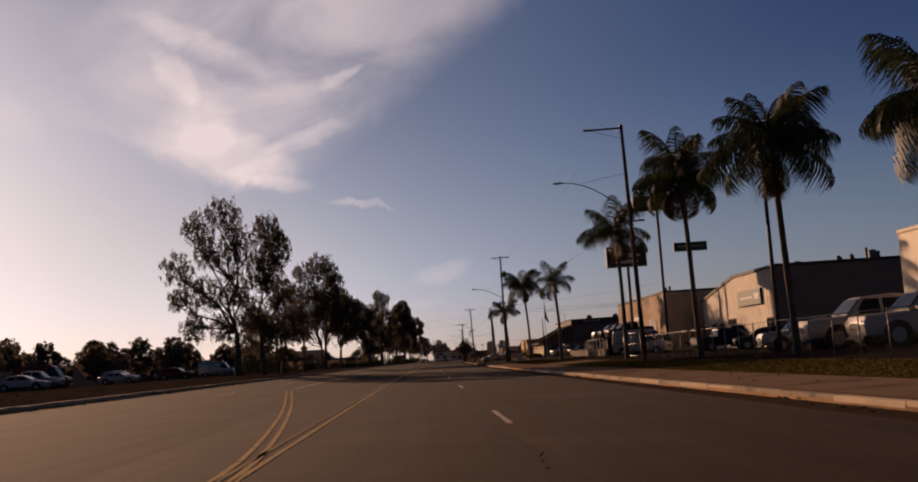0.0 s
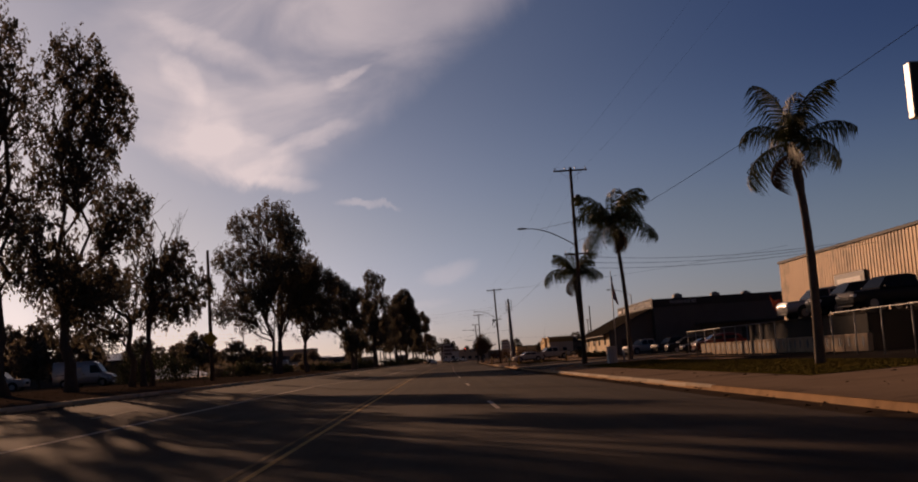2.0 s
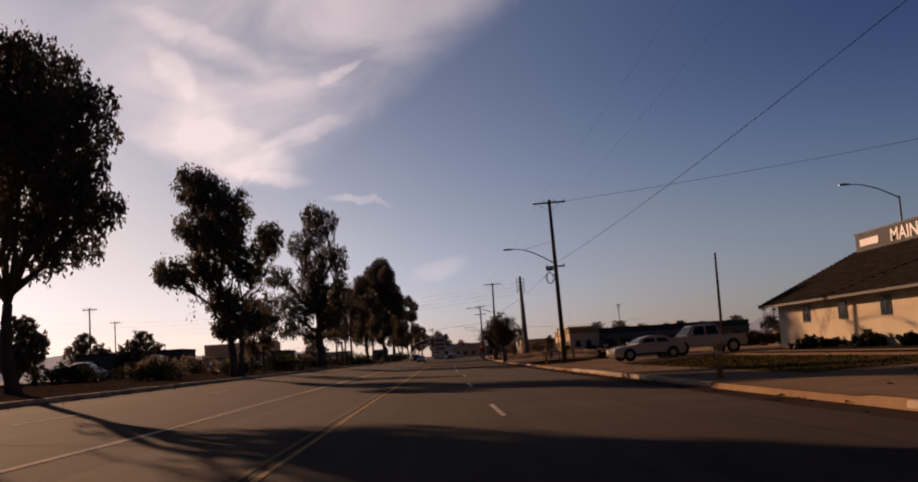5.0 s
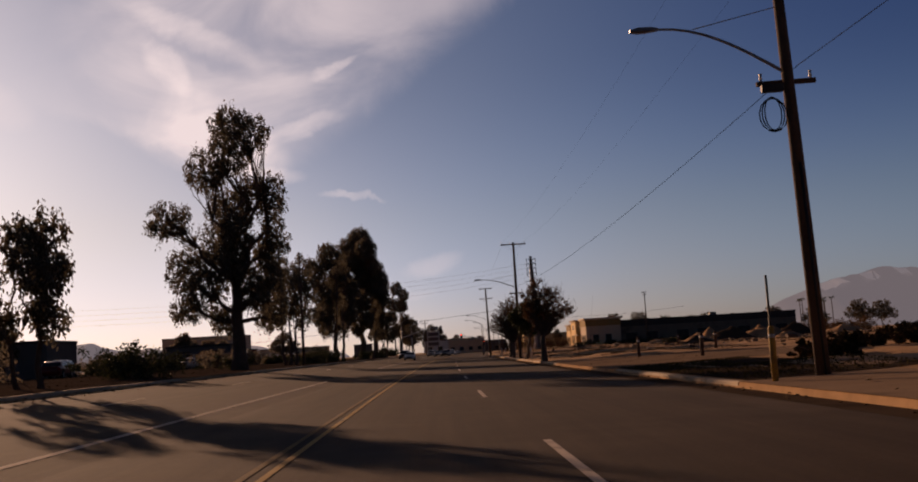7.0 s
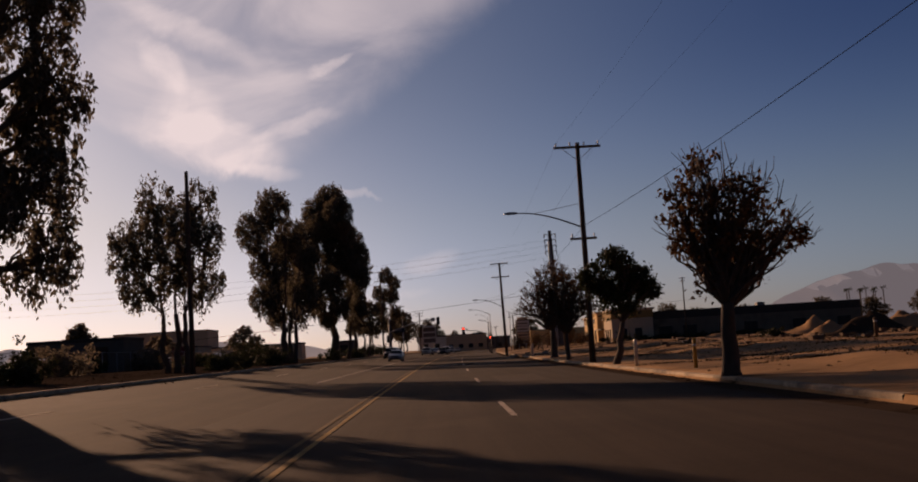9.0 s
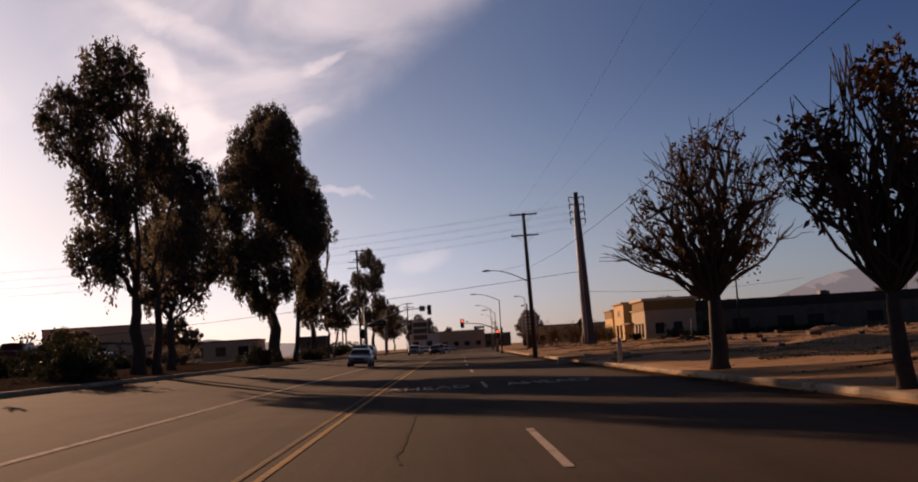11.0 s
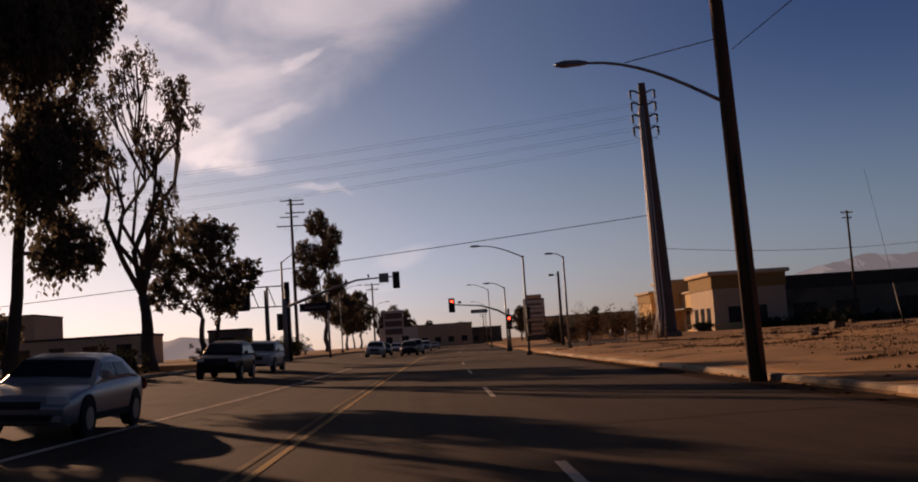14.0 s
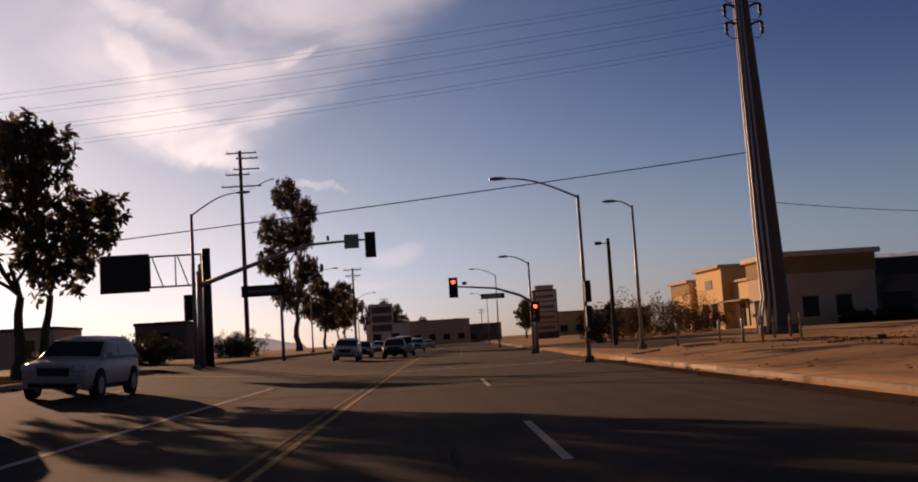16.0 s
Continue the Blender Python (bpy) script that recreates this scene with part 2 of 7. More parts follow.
MAST = surface("mast_steel", (0.125, 0.114, 0.104), (0.09, 0.082, 0.075), 0.7, 0.6, 10, 0.1)
DARK_STEEL = surface("dark_steel", (0.035, 0.035, 0.035), (0.055, 0.052, 0.05), 0.6, 1.5, 10, 0.1, metal=0.3)
RUBBER = surface("rubber", (0.018, 0.018, 0.018), (0.03, 0.029, 0.028), 0.85, 3, 20, 0.2)
WIRE = surface("cable", (0.015, 0.015, 0.015), (0.02, 0.02, 0.02), 0.9, 1, 5, 0, spec=0.0)
CREAM = surface("cream_metal", (0.88, 0.76, 0.58), (0.78, 0.66, 0.50), 0.6, 0.5, 6, 0.1, stain=(0.42, 0.33, 0.24), stain_scale=0.25)
ORANGE = surface("tan_metal", (0.86, 0.60, 0.35), (0.76, 0.52, 0.30), 0.6, 0.5, 6, 0.1, stain=(0.38, 0.25, 0.14), stain_scale=0.2)
BARRIER = surface("barrier_concrete", (0.34, 0.25, 0.165), (0.25, 0.185, 0.12), 0.95, 0.6, 8, 0.3, stain=(0.2, 0.15, 0.10), stain_scale=0.6)
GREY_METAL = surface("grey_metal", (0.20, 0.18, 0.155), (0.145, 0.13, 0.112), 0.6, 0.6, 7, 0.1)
STUCCO = surface("tan_stucco", (0.82, 0.66, 0.44), (0.72, 0.57, 0.37), 0.9, 0.7, 22, 0.5, stain=(0.40, 0.29, 0.18), stain_scale=0.4)
STUCCO_WARM = surface("ochre_stucco", (0.80, 0.56, 0.25), (0.68, 0.47, 0.21), 0.9, 0.5, 22, 0.5)
STUCCO_PALE = surface("pale_stucco", (0.60, 0.475, 0.325), (0.51, 0.40, 0.27), 0.9, 0.5, 22, 0.5)
OCHRE_BAND = surface("dark_ochre", (0.36, 0.235, 0.085), (0.29, 0.19, 0.07), 0.9, 0.5, 22, 0.4)
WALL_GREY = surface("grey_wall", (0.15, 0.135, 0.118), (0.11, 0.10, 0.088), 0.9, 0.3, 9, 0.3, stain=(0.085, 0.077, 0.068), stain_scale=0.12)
SHINGLE = surface("shingle", (0.030, 0.026, 0.022), (0.046, 0.039, 0.033), 0.95, 1.2, 14, 0.6, spread=1.25, spec=0.0)
BOARD = surface("name_board_grey", (0.085, 0.08, 0.074), (0.062, 0.059, 0.055), 0.8, 0.8, 8, 0.1, spec=0.2)
# darker than the other stucco: the flank's shade is in this colour
FLANK = surface("flank_shade_stucco", (0.22, 0.175, 0.125), (0.165, 0.13, 0.094), 0.95, 0.4, 18, 0.4, stain=(0.12, 0.096, 0.07), stain_scale=0.2, spec=0.15)
TRIM = surface("dark_trim", (0.05, 0.042, 0.036), (0.075, 0.062, 0.052), 0.7, 1, 10, 0.2)
PAINT_WHITE = surface("white_paint", (0.56, 0.51, 0.44), (0.48, 0.435, 0.375), 0.35, 0.7, 5, 0.0)
PAINT_SILVER = surface("silver_paint", (0.42, 0.42, 0.42), (0.36, 0.36, 0.36), 0.3, 0.7, 5, 0.0, metal=0.5)
PAINT_BLACK = surface("black_paint", (0.012, 0.012, 0.013), (0.02, 0.02, 0.021), 0.4, 0.7, 5, 0.0)
PAINT_RED = surface("dark_red_paint", (0.16, 0.025, 0.02), (0.12, 0.02, 0.018), 0.3, 0.7, 5, 0.0)
PAINT_GREEN = surface("green_sign", (0.006, 0.045, 0.026), (0.01, 0.06, 0.033), 0.5, 0.8, 6, 0.0)
PAINT_DARK = surface("black_sign", (0.02, 0.022, 0.026), (0.032, 0.034, 0.04), 0.5, 0.8, 6, 0.0)
SIGN_FACE = surface("sign_white", (0.62, 0.62, 0.58), (0.5, 0.5, 0.47), 0.5, 0.8, 6, 0.0)
SIGN_YELLOW = surface("sign_yellow", (0.55, 0.33, 0.03), (0.46, 0.28, 0.03), 0.5, 1.5, 8, 0.0)
POST_YELLOW = surface("yellow_post", (0.50, 0.30, 0.045), (0.36, 0.22, 0.05), 0.6, 3, 14, 0.2, stain=(0.16, 0.11, 0.06), stain_scale=2)
RED_KERB = surface("kerb_concrete", (0.58, 0.45, 0.30), (0.40, 0.31, 0.21), 0.95, 0.7, 9, 0.4, stain=(0.15, 0.12, 0.10), stain_scale=0.5, spread=0.3)
WOOD_RED = surface("stake_wood", (0.34, 0.15, 0.07), (0.24, 0.10, 0.05), 0.8, 1.5, 12, 0.3)
ROCK = surface("rubble", (0.19, 0.13, 0.085), (0.11, 0.075, 0.05), 0.95, 0.8, 6, 0.7, spread=1.2)
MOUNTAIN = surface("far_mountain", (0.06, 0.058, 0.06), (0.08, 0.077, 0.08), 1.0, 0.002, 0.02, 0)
MOUNTAIN.node_tree.nodes["Principled BSDF"].inputs["Emission Color"].default_value = (0.185, 0.172, 0.176, 1)     # the haze before it, put in as a glow
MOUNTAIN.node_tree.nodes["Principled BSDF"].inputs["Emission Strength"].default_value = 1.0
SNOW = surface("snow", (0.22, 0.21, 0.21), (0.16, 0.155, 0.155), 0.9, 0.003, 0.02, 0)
SNOW.node_tree.nodes["Principled BSDF"].inputs["Emission Color"].default_value = (0.225, 0.21, 0.212, 1)       # snow behind the same haze, also put in as a glow
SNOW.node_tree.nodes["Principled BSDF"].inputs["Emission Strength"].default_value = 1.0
GLASS = glazing("dark_glass")
LAMP_RED = glow("red_signal", (1.0, 0.05, 0.02), 9.0)
HEADLAMP = surface("headlamp", (0.75, 0.75, 0.75), (0.7, 0.7, 0.7), 0.1, 1, 5, 0)
TAIL = surface("tail_lamp", (0.30, 0.012, 0.01), (0.25, 0.01, 0.01), 0.2, 1, 5, 0)
FLAG_RED = surface("flag_red", (0.30, 0.02, 0.03), (0.24, 0.018, 0.025), 0.8, 2, 20, 0)
FLAG_BLUE = surface("flag_blue", (0.02, 0.03, 0.12), (0.018, 0.025, 0.10), 0.8, 2, 20, 0)
ROOFTOP = surface("roof_unit", (0.20, 0.195, 0.185), (0.14, 0.135, 0.13), 0.6, 1, 8, 0.1)

# ---------------------------------------------------------------- helpers


def cx(y):
    """x of the double yellow line at y: a road that bends gently to the right."""
    c = min(y, 560.0)
    u = (c - 230) / 230
    x = 1.15 * (0.768 * u ** 3 + 3.226 * u * u - 4.050)
    return x + (y - c) * 0.0617


def yo(y):
    """How far the yellow line stands left of the road's smooth middle."""
    return -0.7 * max(0.0, min(1.0, (230 - y) / 150))


def gz(off, y=0.0):
    """Height of the ground at a sideways distance from the yellow line."""
    if off < -11.6:
        return 0.70 + 0.30 * min(1.0, (-11.6 - off) / 9.0)
    if off < -3:
        return (-3 - off) * 0.065
    if off < 9.5:
        return 0.0
    return 0.15 + 0.30 * min(1.0, (off - 9.5) / 11.0)


def at(off, y, dz=0.0):
    return Vector((cx(y) + off, y, gz(off, y) + dz))


def ground_z(x, y):
    return gz(x - cx(y), y)


def mesh_of(name, verts, faces, mat, smooth=False):
    me = bpy.data.meshes.new(name)
    me.from_pydata([tuple(v) for v in verts], [], faces)
    me.materials.append(mat)
    if smooth:
        me.polygons.foreach_set("use_smooth", [True] * len(me.polygons))
    me.update()
    return me


def part(name, bm, material, parent, label="", smooth=False, place=None):
    """Link a bmesh (or a mesh) as one object, under a thing or a part."""
    if isinstance(bm, bmesh.types.BMesh):
        me = bpy.data.meshes.new(name)
        bm.normal_update()
        bm.to_mesh(me)
        bm.free()
        me.materials.append(material)
        if smooth:
            me.polygons.foreach_set("use_smooth", [True] * len(me.polygons))
    else:
        me = bm
    ob = new(name, me)
    ob.parent = parent
    if place is not None:
        ob.matrix_basis = place
    if label:
        ob["label"] = label
    return ob


def thing(name, x, y, z, rz=0.0, label="", category="", group="", kind=""):
    ob = new(name)
    ob.empty_display_size = 0.2
    ob.matrix_basis = pose(x, y, z, 0, 0, rz)
    return tagged(ob, label, category, group, kind)


def box(bm, x0, x1, y0, y1, z0, z1, bevel=0.0):
    vs = [bm.verts.new(p) for p in ((x0, y0, z0), (x1, y0, z0), (x1, y1, z0), (x0, y1, z0), (x0, y0, z1), (x1, y0, z1), (x1, y1, z1), (x0, y1, z1))]
    fs = [bm.faces.new([vs[i] for i in f]) for f in ((3, 2, 1, 0), (4, 5, 6, 7), (0, 1, 5, 4), (1, 2, 6, 5), (2, 3, 7, 6), (3, 0, 4, 7))]
    if bevel:
        es = list({e for f in fs for e in f.edges})
        bmesh.ops.bevel(bm, geom=es, offset=bevel, segments=1, affect="EDGES")
    return bm


def bx(x0, x1, y0, y1, z0, z1, bevel=0.0):
    return box(bmesh.new(), x0, x1, y0, y1, z0, z1, bevel)


def tube_data(points, radii, sides=8, verts=None, faces=None, cap=True):
    """Verts and faces of a tapered tube through points."""
    verts = [] if verts is None else verts
    faces = [] if faces is None else faces
    pts = [Vector(p) for p in points]
    base = len(verts)
    for i, p in enumerate(pts):
        d = (pts[min(i + 1, len(pts) - 1)] - pts[max(i - 1, 0)]).normalized()
        u = d.cross(Vector((0.3, 0.95, 0.1)) if abs(d.z) > 0.8 else Vector((0, 0, 1))).normalized()
        v = d.cross(u)
        for k in range(sides):
            a = 2 * math.pi * k / sides
            verts.append(p + (u * math.cos(a) + v * math.sin(a)) * radii[i])
    for i in range(len(pts) - 1):
        for k in range(sides):
            a, b = base + i * sides + k, base + i * sides + (k + 1) % sides
            faces.append((a, a + sides, b + sides, b))
    if cap:
        faces.append(tuple(base + k for k in range(sides)))
        faces.append(tuple(base + (len(pts) - 1) * sides + k for k in reversed(range(sides))))
    return verts, faces


def tube(name, points, radii, mat, parent=None, sides=8, label="", smooth=True):
    if isinstance(radii, (int, float)):
        radii = [radii] * len(points)
    v, f = tube_data(points, radii, sides)
    ob = new(name, mesh_of(name, v, f, mat, smooth))
    ob.parent = parent
    if label:
        ob["label"] = label
    return ob


def cable(name, a, b, sag, r, label):
    """A hanging cable from a to b."""
    a, b = Vector(a), Vector(b)
    pts = []
    for i in range(17):
        s = i / 16
        p = a.lerp(b, s)
        p.z -= sag * 4 * s * (1 - s)
        pts.append(p)
    ob = tube(name, pts, r, WIRE, None, 4)
    return tagged(ob, label, "cable", "overhead cables")


def loft(name, rows, mat, smooth=False):
    """A sheet through rows of points, all rows of one length."""
    n = len(rows[0])
    verts = [p for r in rows for p in r]
    faces = [(i * n + k, i * n + k + 1, (i + 1) * n + k + 1, (i + 1) * n + k) for i in range(len(rows) - 1) for k in range(n - 1)]
    return mesh_of(name, verts, faces, mat, smooth)


def words(name, text, size, mat, parent, place, depth=0.012, label="", bold=0.0):
    """Raised lettering, as a mesh."""
    cu = bpy.data.curves.new(name, "FONT")
    cu.body, cu.size, cu.extrude, cu.align_x, cu.align_y, cu.offset = text, size, depth, "CENTER", "CENTER", bold
    tmp = new(name, cu)
    bpy.context.view_layer.update()
    me = bpy.data.meshes.new_from_object(tmp.evaluated_get(bpy.context.evaluated_depsgraph_get()))
    bpy.data.objects.remove(tmp)
    me.materials.clear()
    me.materials.append(mat)
    ob = new(name, me)
    ob.parent = parent
    ob.matrix_basis = place
    if label:
        ob["label"] = label
    return ob


rng = random.Random(7)
# ---------------------------------------------------------------- ground, road, kerbs
STATIONS = [-400, -200, -100, -60] + list(range(-40, 256, 8)) + list(range(256, 476, 2)) + list(range(480, 720, 8)) + [760, 820, 900, 1050, 1300, 1700, 2300, 3200]


def lot_bumps(off, y):
    """The rough empty lot beside the road."""
    if off < 10.6 or y < 245 or y > 472 or (off < 24 and (264 < y < 290 or 374 < y < 394)):
        return 0.0
    f = min(1, (off - 10.6) / 4) * min(1, (y - 245) / 15) * min(1, (472 - y) / 10)
    n = noise.noise(Vector((off * 0.11, y * 0.06, 3.1))) * 0.30 + noise.noise(Vector((off * 0.45, y * 0.16, 7.7))) * 0.20 + noise.noise(Vector((off * 1.3, y * 0.4, 2.7))) * 0.06
    return f * (n + 0.05)


def ground_rows():
    offs = [-3000, -1200, -500, -250, -140, -80, -50, -36, -26, -20, -16, -13, -11.62, -11.58, -3, 9.46, 9.53, 10.5] + [11 + 0.75 * k for k in range(30)] + list(range(34, 66, 2)) + [72, 84, 110, 160, 260, 500, 1200, 3000]
    out = []
    for y in STATIONS:
        row = []
        for o in offs:
            inside = -11.6 < o < 9.5
            z = gz(o, y) - 0.05 if inside else gz(o, y) + lot_bumps(o, y)
            row.append((cx(y) + o, y, z))
        out.append(row)
    return out


ground = tagged(new("ground", loft("ground", ground_rows(), DIRT, True)), "bare brown dirt and dry earth running to the horizon", "ground", kind="structure")


def strip(name, o0, o1, y0, y1, mat, dz, label="", category="", parent=None, step=8.0, kind="structure", thick=0.0):
    """A strip that follows the road between two sideways distances."""
    n = max(1, int((y1 - y0) / step))
    ks = max(1, int(abs(o1 - o0) / 3))
    rows = []
    for i in range(n + 1):
        y = y0 + (y1 - y0) * i / n
        rows.append([at(o0 + (o1 - o0) * k / ks, y, dz) for k in range(ks + 1)])
    ob = new(name, loft(name, rows, mat))
    if parent is None:
        tagged(ob, label, category, kind=kind)
    else:
        ob.parent = parent
    return ob


def road_rows():
    offs = [-11.59, -9, -6, -3, 0, 3, 6, 9.49]
    return [[(cx(y) + o, y, gz(max(min(o, 9.4), -11.5), y)) for o in offs] for y in STATIONS]


road = tagged(new("road", loft("road", road_rows(), ASPHALT)), "worn brown-grey asphalt road with patched and cracked lanes", "road", kind="structure")
# tar-filled cracks and old patches lying on the asphalt
TAR = surface("crack_tar", (0.036, 0.026, 0.020), (0.046, 0.033, 0.025), 0.95, 2, 10, 0.1, spec=0.05)
PATCH = surface("old_patch", (0.068, 0.047, 0.036), (0.086, 0.061, 0.047), 0.95, 0.5, 9, 0.4, spec=0.055)
for k in range(18):
    y0 = rng.uniform(10, 470)
    o0 = rng.choice((5.2, 5.4, 3.0, -5.2, 7.2, 1.6, -1.4)) + rng.uniform(-0.3, 0.3)
    pts, run = [], rng.uniform(6, 22)
    across = rng.random() < 0.3
    drift = 0.0
    for i in range(31):
        s = i / 30
        drift += rng.gauss(0, 0.035)
        if across:
            pts.append(at(-8 + 16 * s, y0 + drift * 2, 0.006))
        else:
            pts.append(at(o0 + drift, y0 + run * s, 0.006))
    rows = [[p + Vector((-0.025 - 0.0 * i, -0.03 if across else 0, 0)), p + Vector((0.025, 0.03 if across else 0, 0))] for i, p in enumerate(pts)]
    c = new("crack_seal", loft("crack_seal", rows, TAR))
    c.parent = road
for y0, y1, o0, o1 in ((352, 392, -2.6, -0.5), (309, 318, 4.2, 6.0)):
    strip("asphalt_patch", o0, o1, y0, y1, PATCH, 0.005, parent=road, step=4)

strip("dust_band", yo(372) - 2.6, yo(372) - 0.9, 352, 386, DUST, 0.004, parent=road, step=4)

# painted lines


def bend_line(name, pts, w, mat):
    rows = []
    for o, y in pts:
        rows.append([at(o - w / 2, y, 0.0085), at(o + w / 2, y, 0.0085)])
    ob = new(name, loft(name, rows, mat))
    ob.parent = road


for d in (-0.13, 0.13):
    bend_line("yellow_line", [(yo(y) + d, y) for y in range(-40, 640, 4)], 0.1, YELLOW if d > 0 else YELLOW_WORN)
    bend_line("yellow_line", [(-0.75 + d - 4.9 * (max(0, (y - 14)) / 44) ** 1.2, y) for y in range(4, 60, 3)], 0.1, YELLOW)
EDGE = ((58, -5.65), (66, -5.9), (140, -5.9), (158, -4.7), (190, -4.0), (400, -3.95), (420, -3.5), (460, -3.5))


def edge_off(y):
    """Where the turn lane's outer line runs at y."""
    for (a, p), (b, q) in zip(EDGE, EDGE[1:]):
        if y <= b:
            return p + (q - p) * (y - a) / (b - a)
    return EDGE[-1][1]


for y0, y1 in ((60, 282), (322, 452)):
    bend_line("white_line", [(edge_off(y), y) for y in range(y0, y1, 3)], 0.15, WHITE_LINE)
DASHES = [20.7, 46.8, 72.4, 97.8, 123.0, 147.0, 168.5, 189.5, 210.6, 230.9, 250.3, 270.5, 291.0, 311.0, 331.5, 353.0, 372.0, 390.4, 408.6, 426.2, 443.6, 502.0, 520.0, 538.0, 556.0, 574.0, 592.0]
for y0 in DASHES:
    sh = 0.22 if y0 == 230.9 else 0.0
    strip("lane_dash", 3.38 + sh, 3.50 + sh, y0, y0 + 5.2, WHITE_LINE, 0.008, parent=road, step=5)
    if y0 > 24:
        strip("lane_dash", -8.0, -7.88, y0 + 3, y0 + 7.6, WHITE_LINE, 0.008, parent=road, step=5)
for o in (1.6, 5.5):
    words("road_word", "AHEAD", 1.0, WHITE_LINE, road, Matrix.Translation(at(o, 355.0, 0.004)) @ Matrix.Diagonal((0.84, 3.4, 1, 1)), 0.004)
for o0, o1 in ((0.3, 9.2), (-11.2, -0.4)):
    strip("stop_line", o0, o1, 462.0, 462.5, WHITE_LINE, 0.008, parent=road)
    strip("crossing_line", o0, o1, 465.0, 465.3, WHITE_LINE, 0.008, parent=road)

# kerbs: stones about 2.4 m long, each a piece of its run
RIGHT_KERBS = [(-40, 84), (100, 142), (181, 186), (196, 226), (247, 266), (288, 376), (392, 462)]
LEFT_KERBS = [(-40, 280), (296, 398), (412, 462)]
KERB_CACHE = {}


def kerb_run(y0, y1, side):
    name = "kerb"
    edge = 9.5 if side > 0 else -11.6
    th = thing(name, cx(y0) + edge, y0, gz(edge - 0.02 * side, y0), 0, "worn grey-tan concrete kerb with chipped stained edges" if side > 0 else "dusty low concrete kerb beside the dirt verge", "kerb", kind="structure")
    length = 3.0
    n = max(1, int((y1 - y0) / length))
    if side not in KERB_CACHE:
        h = 0.16
        v = [(0, 0, -0.05), (0, 0, h - 0.03), (0.03 * side, 0, h), (0.2 * side, 0, h + 0.004), (0.2 * side, 0, -0.05)]
        L = length - 0.012
        verts = [(a, 0, c) for a, b, c in v] + [(a, L, c) for a, b, c in v]
        faces = [tuple(range(5)), tuple(range(9, 4, -1))] + [(k, (k + 1) % 5, (k + 1) % 5 + 5, k + 5) for k in range(5)]
        KERB_CACHE[side] = mesh_of("kerb_stone", verts, faces, RED_KERB)
    for i in range(n):
        ya = y0 + i * length
        yb = ya + length
        turn = math.degrees(math.atan2(-(cx(yb) - cx(ya)), length))
        jz = rng.uniform(-0.008, 0.008)
        part("kerb_stone", KERB_CACHE[side], None, th, place=pose(cx(ya) - cx(y0) + rng.uniform(-0.008, 0.008), ya - y0, jz, rng.uniform(-0.15, 0.15), 0, turn))
    return th


for y0, y1 in RIGHT_KERBS:
    kerb_run(y0, y1, 1)
for y0, y1 in LEFT_KERBS:
    kerb_run(y0, y1, -1)


def kerb_bend(points, label):
    """A kerb that turns a corner; points as (sideways distance, y), the raised ground on the right of the way."""
    th = thing("kerb", cx(points[0][1]) + points[0][0], points[0][1], 0, 0, label, "kerb", kind="structure")
    for (o0, y0), (o1, y1) in zip(points, points[1:]):
        a, b = at(o0, y0), at(o1, y1)
        d = b - a
        turn = math.degrees(math.atan2(-d.x, d.y))
        rise = math.degrees(math.atan2(d.z, d.xy.length))
        part("kerb_stone", KERB_CACHE[1], None, th, place=Matrix.Translation(a - th.location) @ pose(0, 0, 0, 0, 0, turn) @ pose(0, 0, 0, rise) @ Matrix.Diagonal((1, d.length / 3.0, 1, 1)))


CORNER = "pale concrete kerb bending round the side street corner"
kerb_bend([(30.0, 177.6), (26.0, 177.5), (22.0, 177.5), (18.0, 177.5), (14.5, 177.6), (12.2, 178.0), (10.6, 179.0), (9.75, 180.2), (9.5, 181.2)], CORNER)
kerb_bend([(9.5, 141.6), (9.7, 143.6), (10.4, 145.6), (11.8, 147.4), (13.6, 148.7), (15.6, 149.3), (19.0, 149.4), (23.0, 149.4)], CORNER)
# gutters, footway, drives
GUTTER = surface("gutter_concrete", (0.10, 0.072, 0.052), (0.07, 0.052, 0.039), 0.95, 0.6, 10, 0.4, stain=(0.045, 0.034, 0.027), stain_scale=0.3, spec=0.0)
strip("gutter", 8.75, 9.49, -40, 462, GUTTER, 0.006, "stained concrete gutter pan along the kerb", "gutter")
for y0, y1 in ((-40, 142), (181, 226)):
    strip("pavement", 9.72, 12.2, y0, y1, CONCRETE, 0.02, "tan concrete footway with dirt on it", "pavement", step=6)
strip("grass_verge", 12.25, 16.6, -40, 84, GRASS, 0.03, "mown green and yellowing grass verge under the palms", "grass")
strip("grass_verge", 12.25, 17.5, 100, 148, GRASS, 0.03, "mown green and yellowing grass verge under the palms", "grass")
strip("grass_verge", 9.72, 15.0, 247, 266, DIRT_DARK, 0.03, "worn brown corner of dying grass beside the drive", "grass")
for y0, y1, far in ((84, 100, 19), (186, 196, 24), (226, 247, 30), (266, 288, 20)):
    strip("driveway", 9.5, far, y0, y1, CONCRETE, 0.012, "tan concrete driveway sloping to the road", "driveway", step=4)
DYING = surface("dying_grass", (0.07, 0.058, 0.02), (0.12, 0.085, 0.032), 0.95, 0.5, 8, 0.4, spread=1.35, spec=0.0)
for y0, y1 in ((181, 186), (196, 226)):
    strip("grass_verge", 12.25, 17.5, y0, y1, DYING, 0.03, "dying brown grass island beside the drive", "grass")
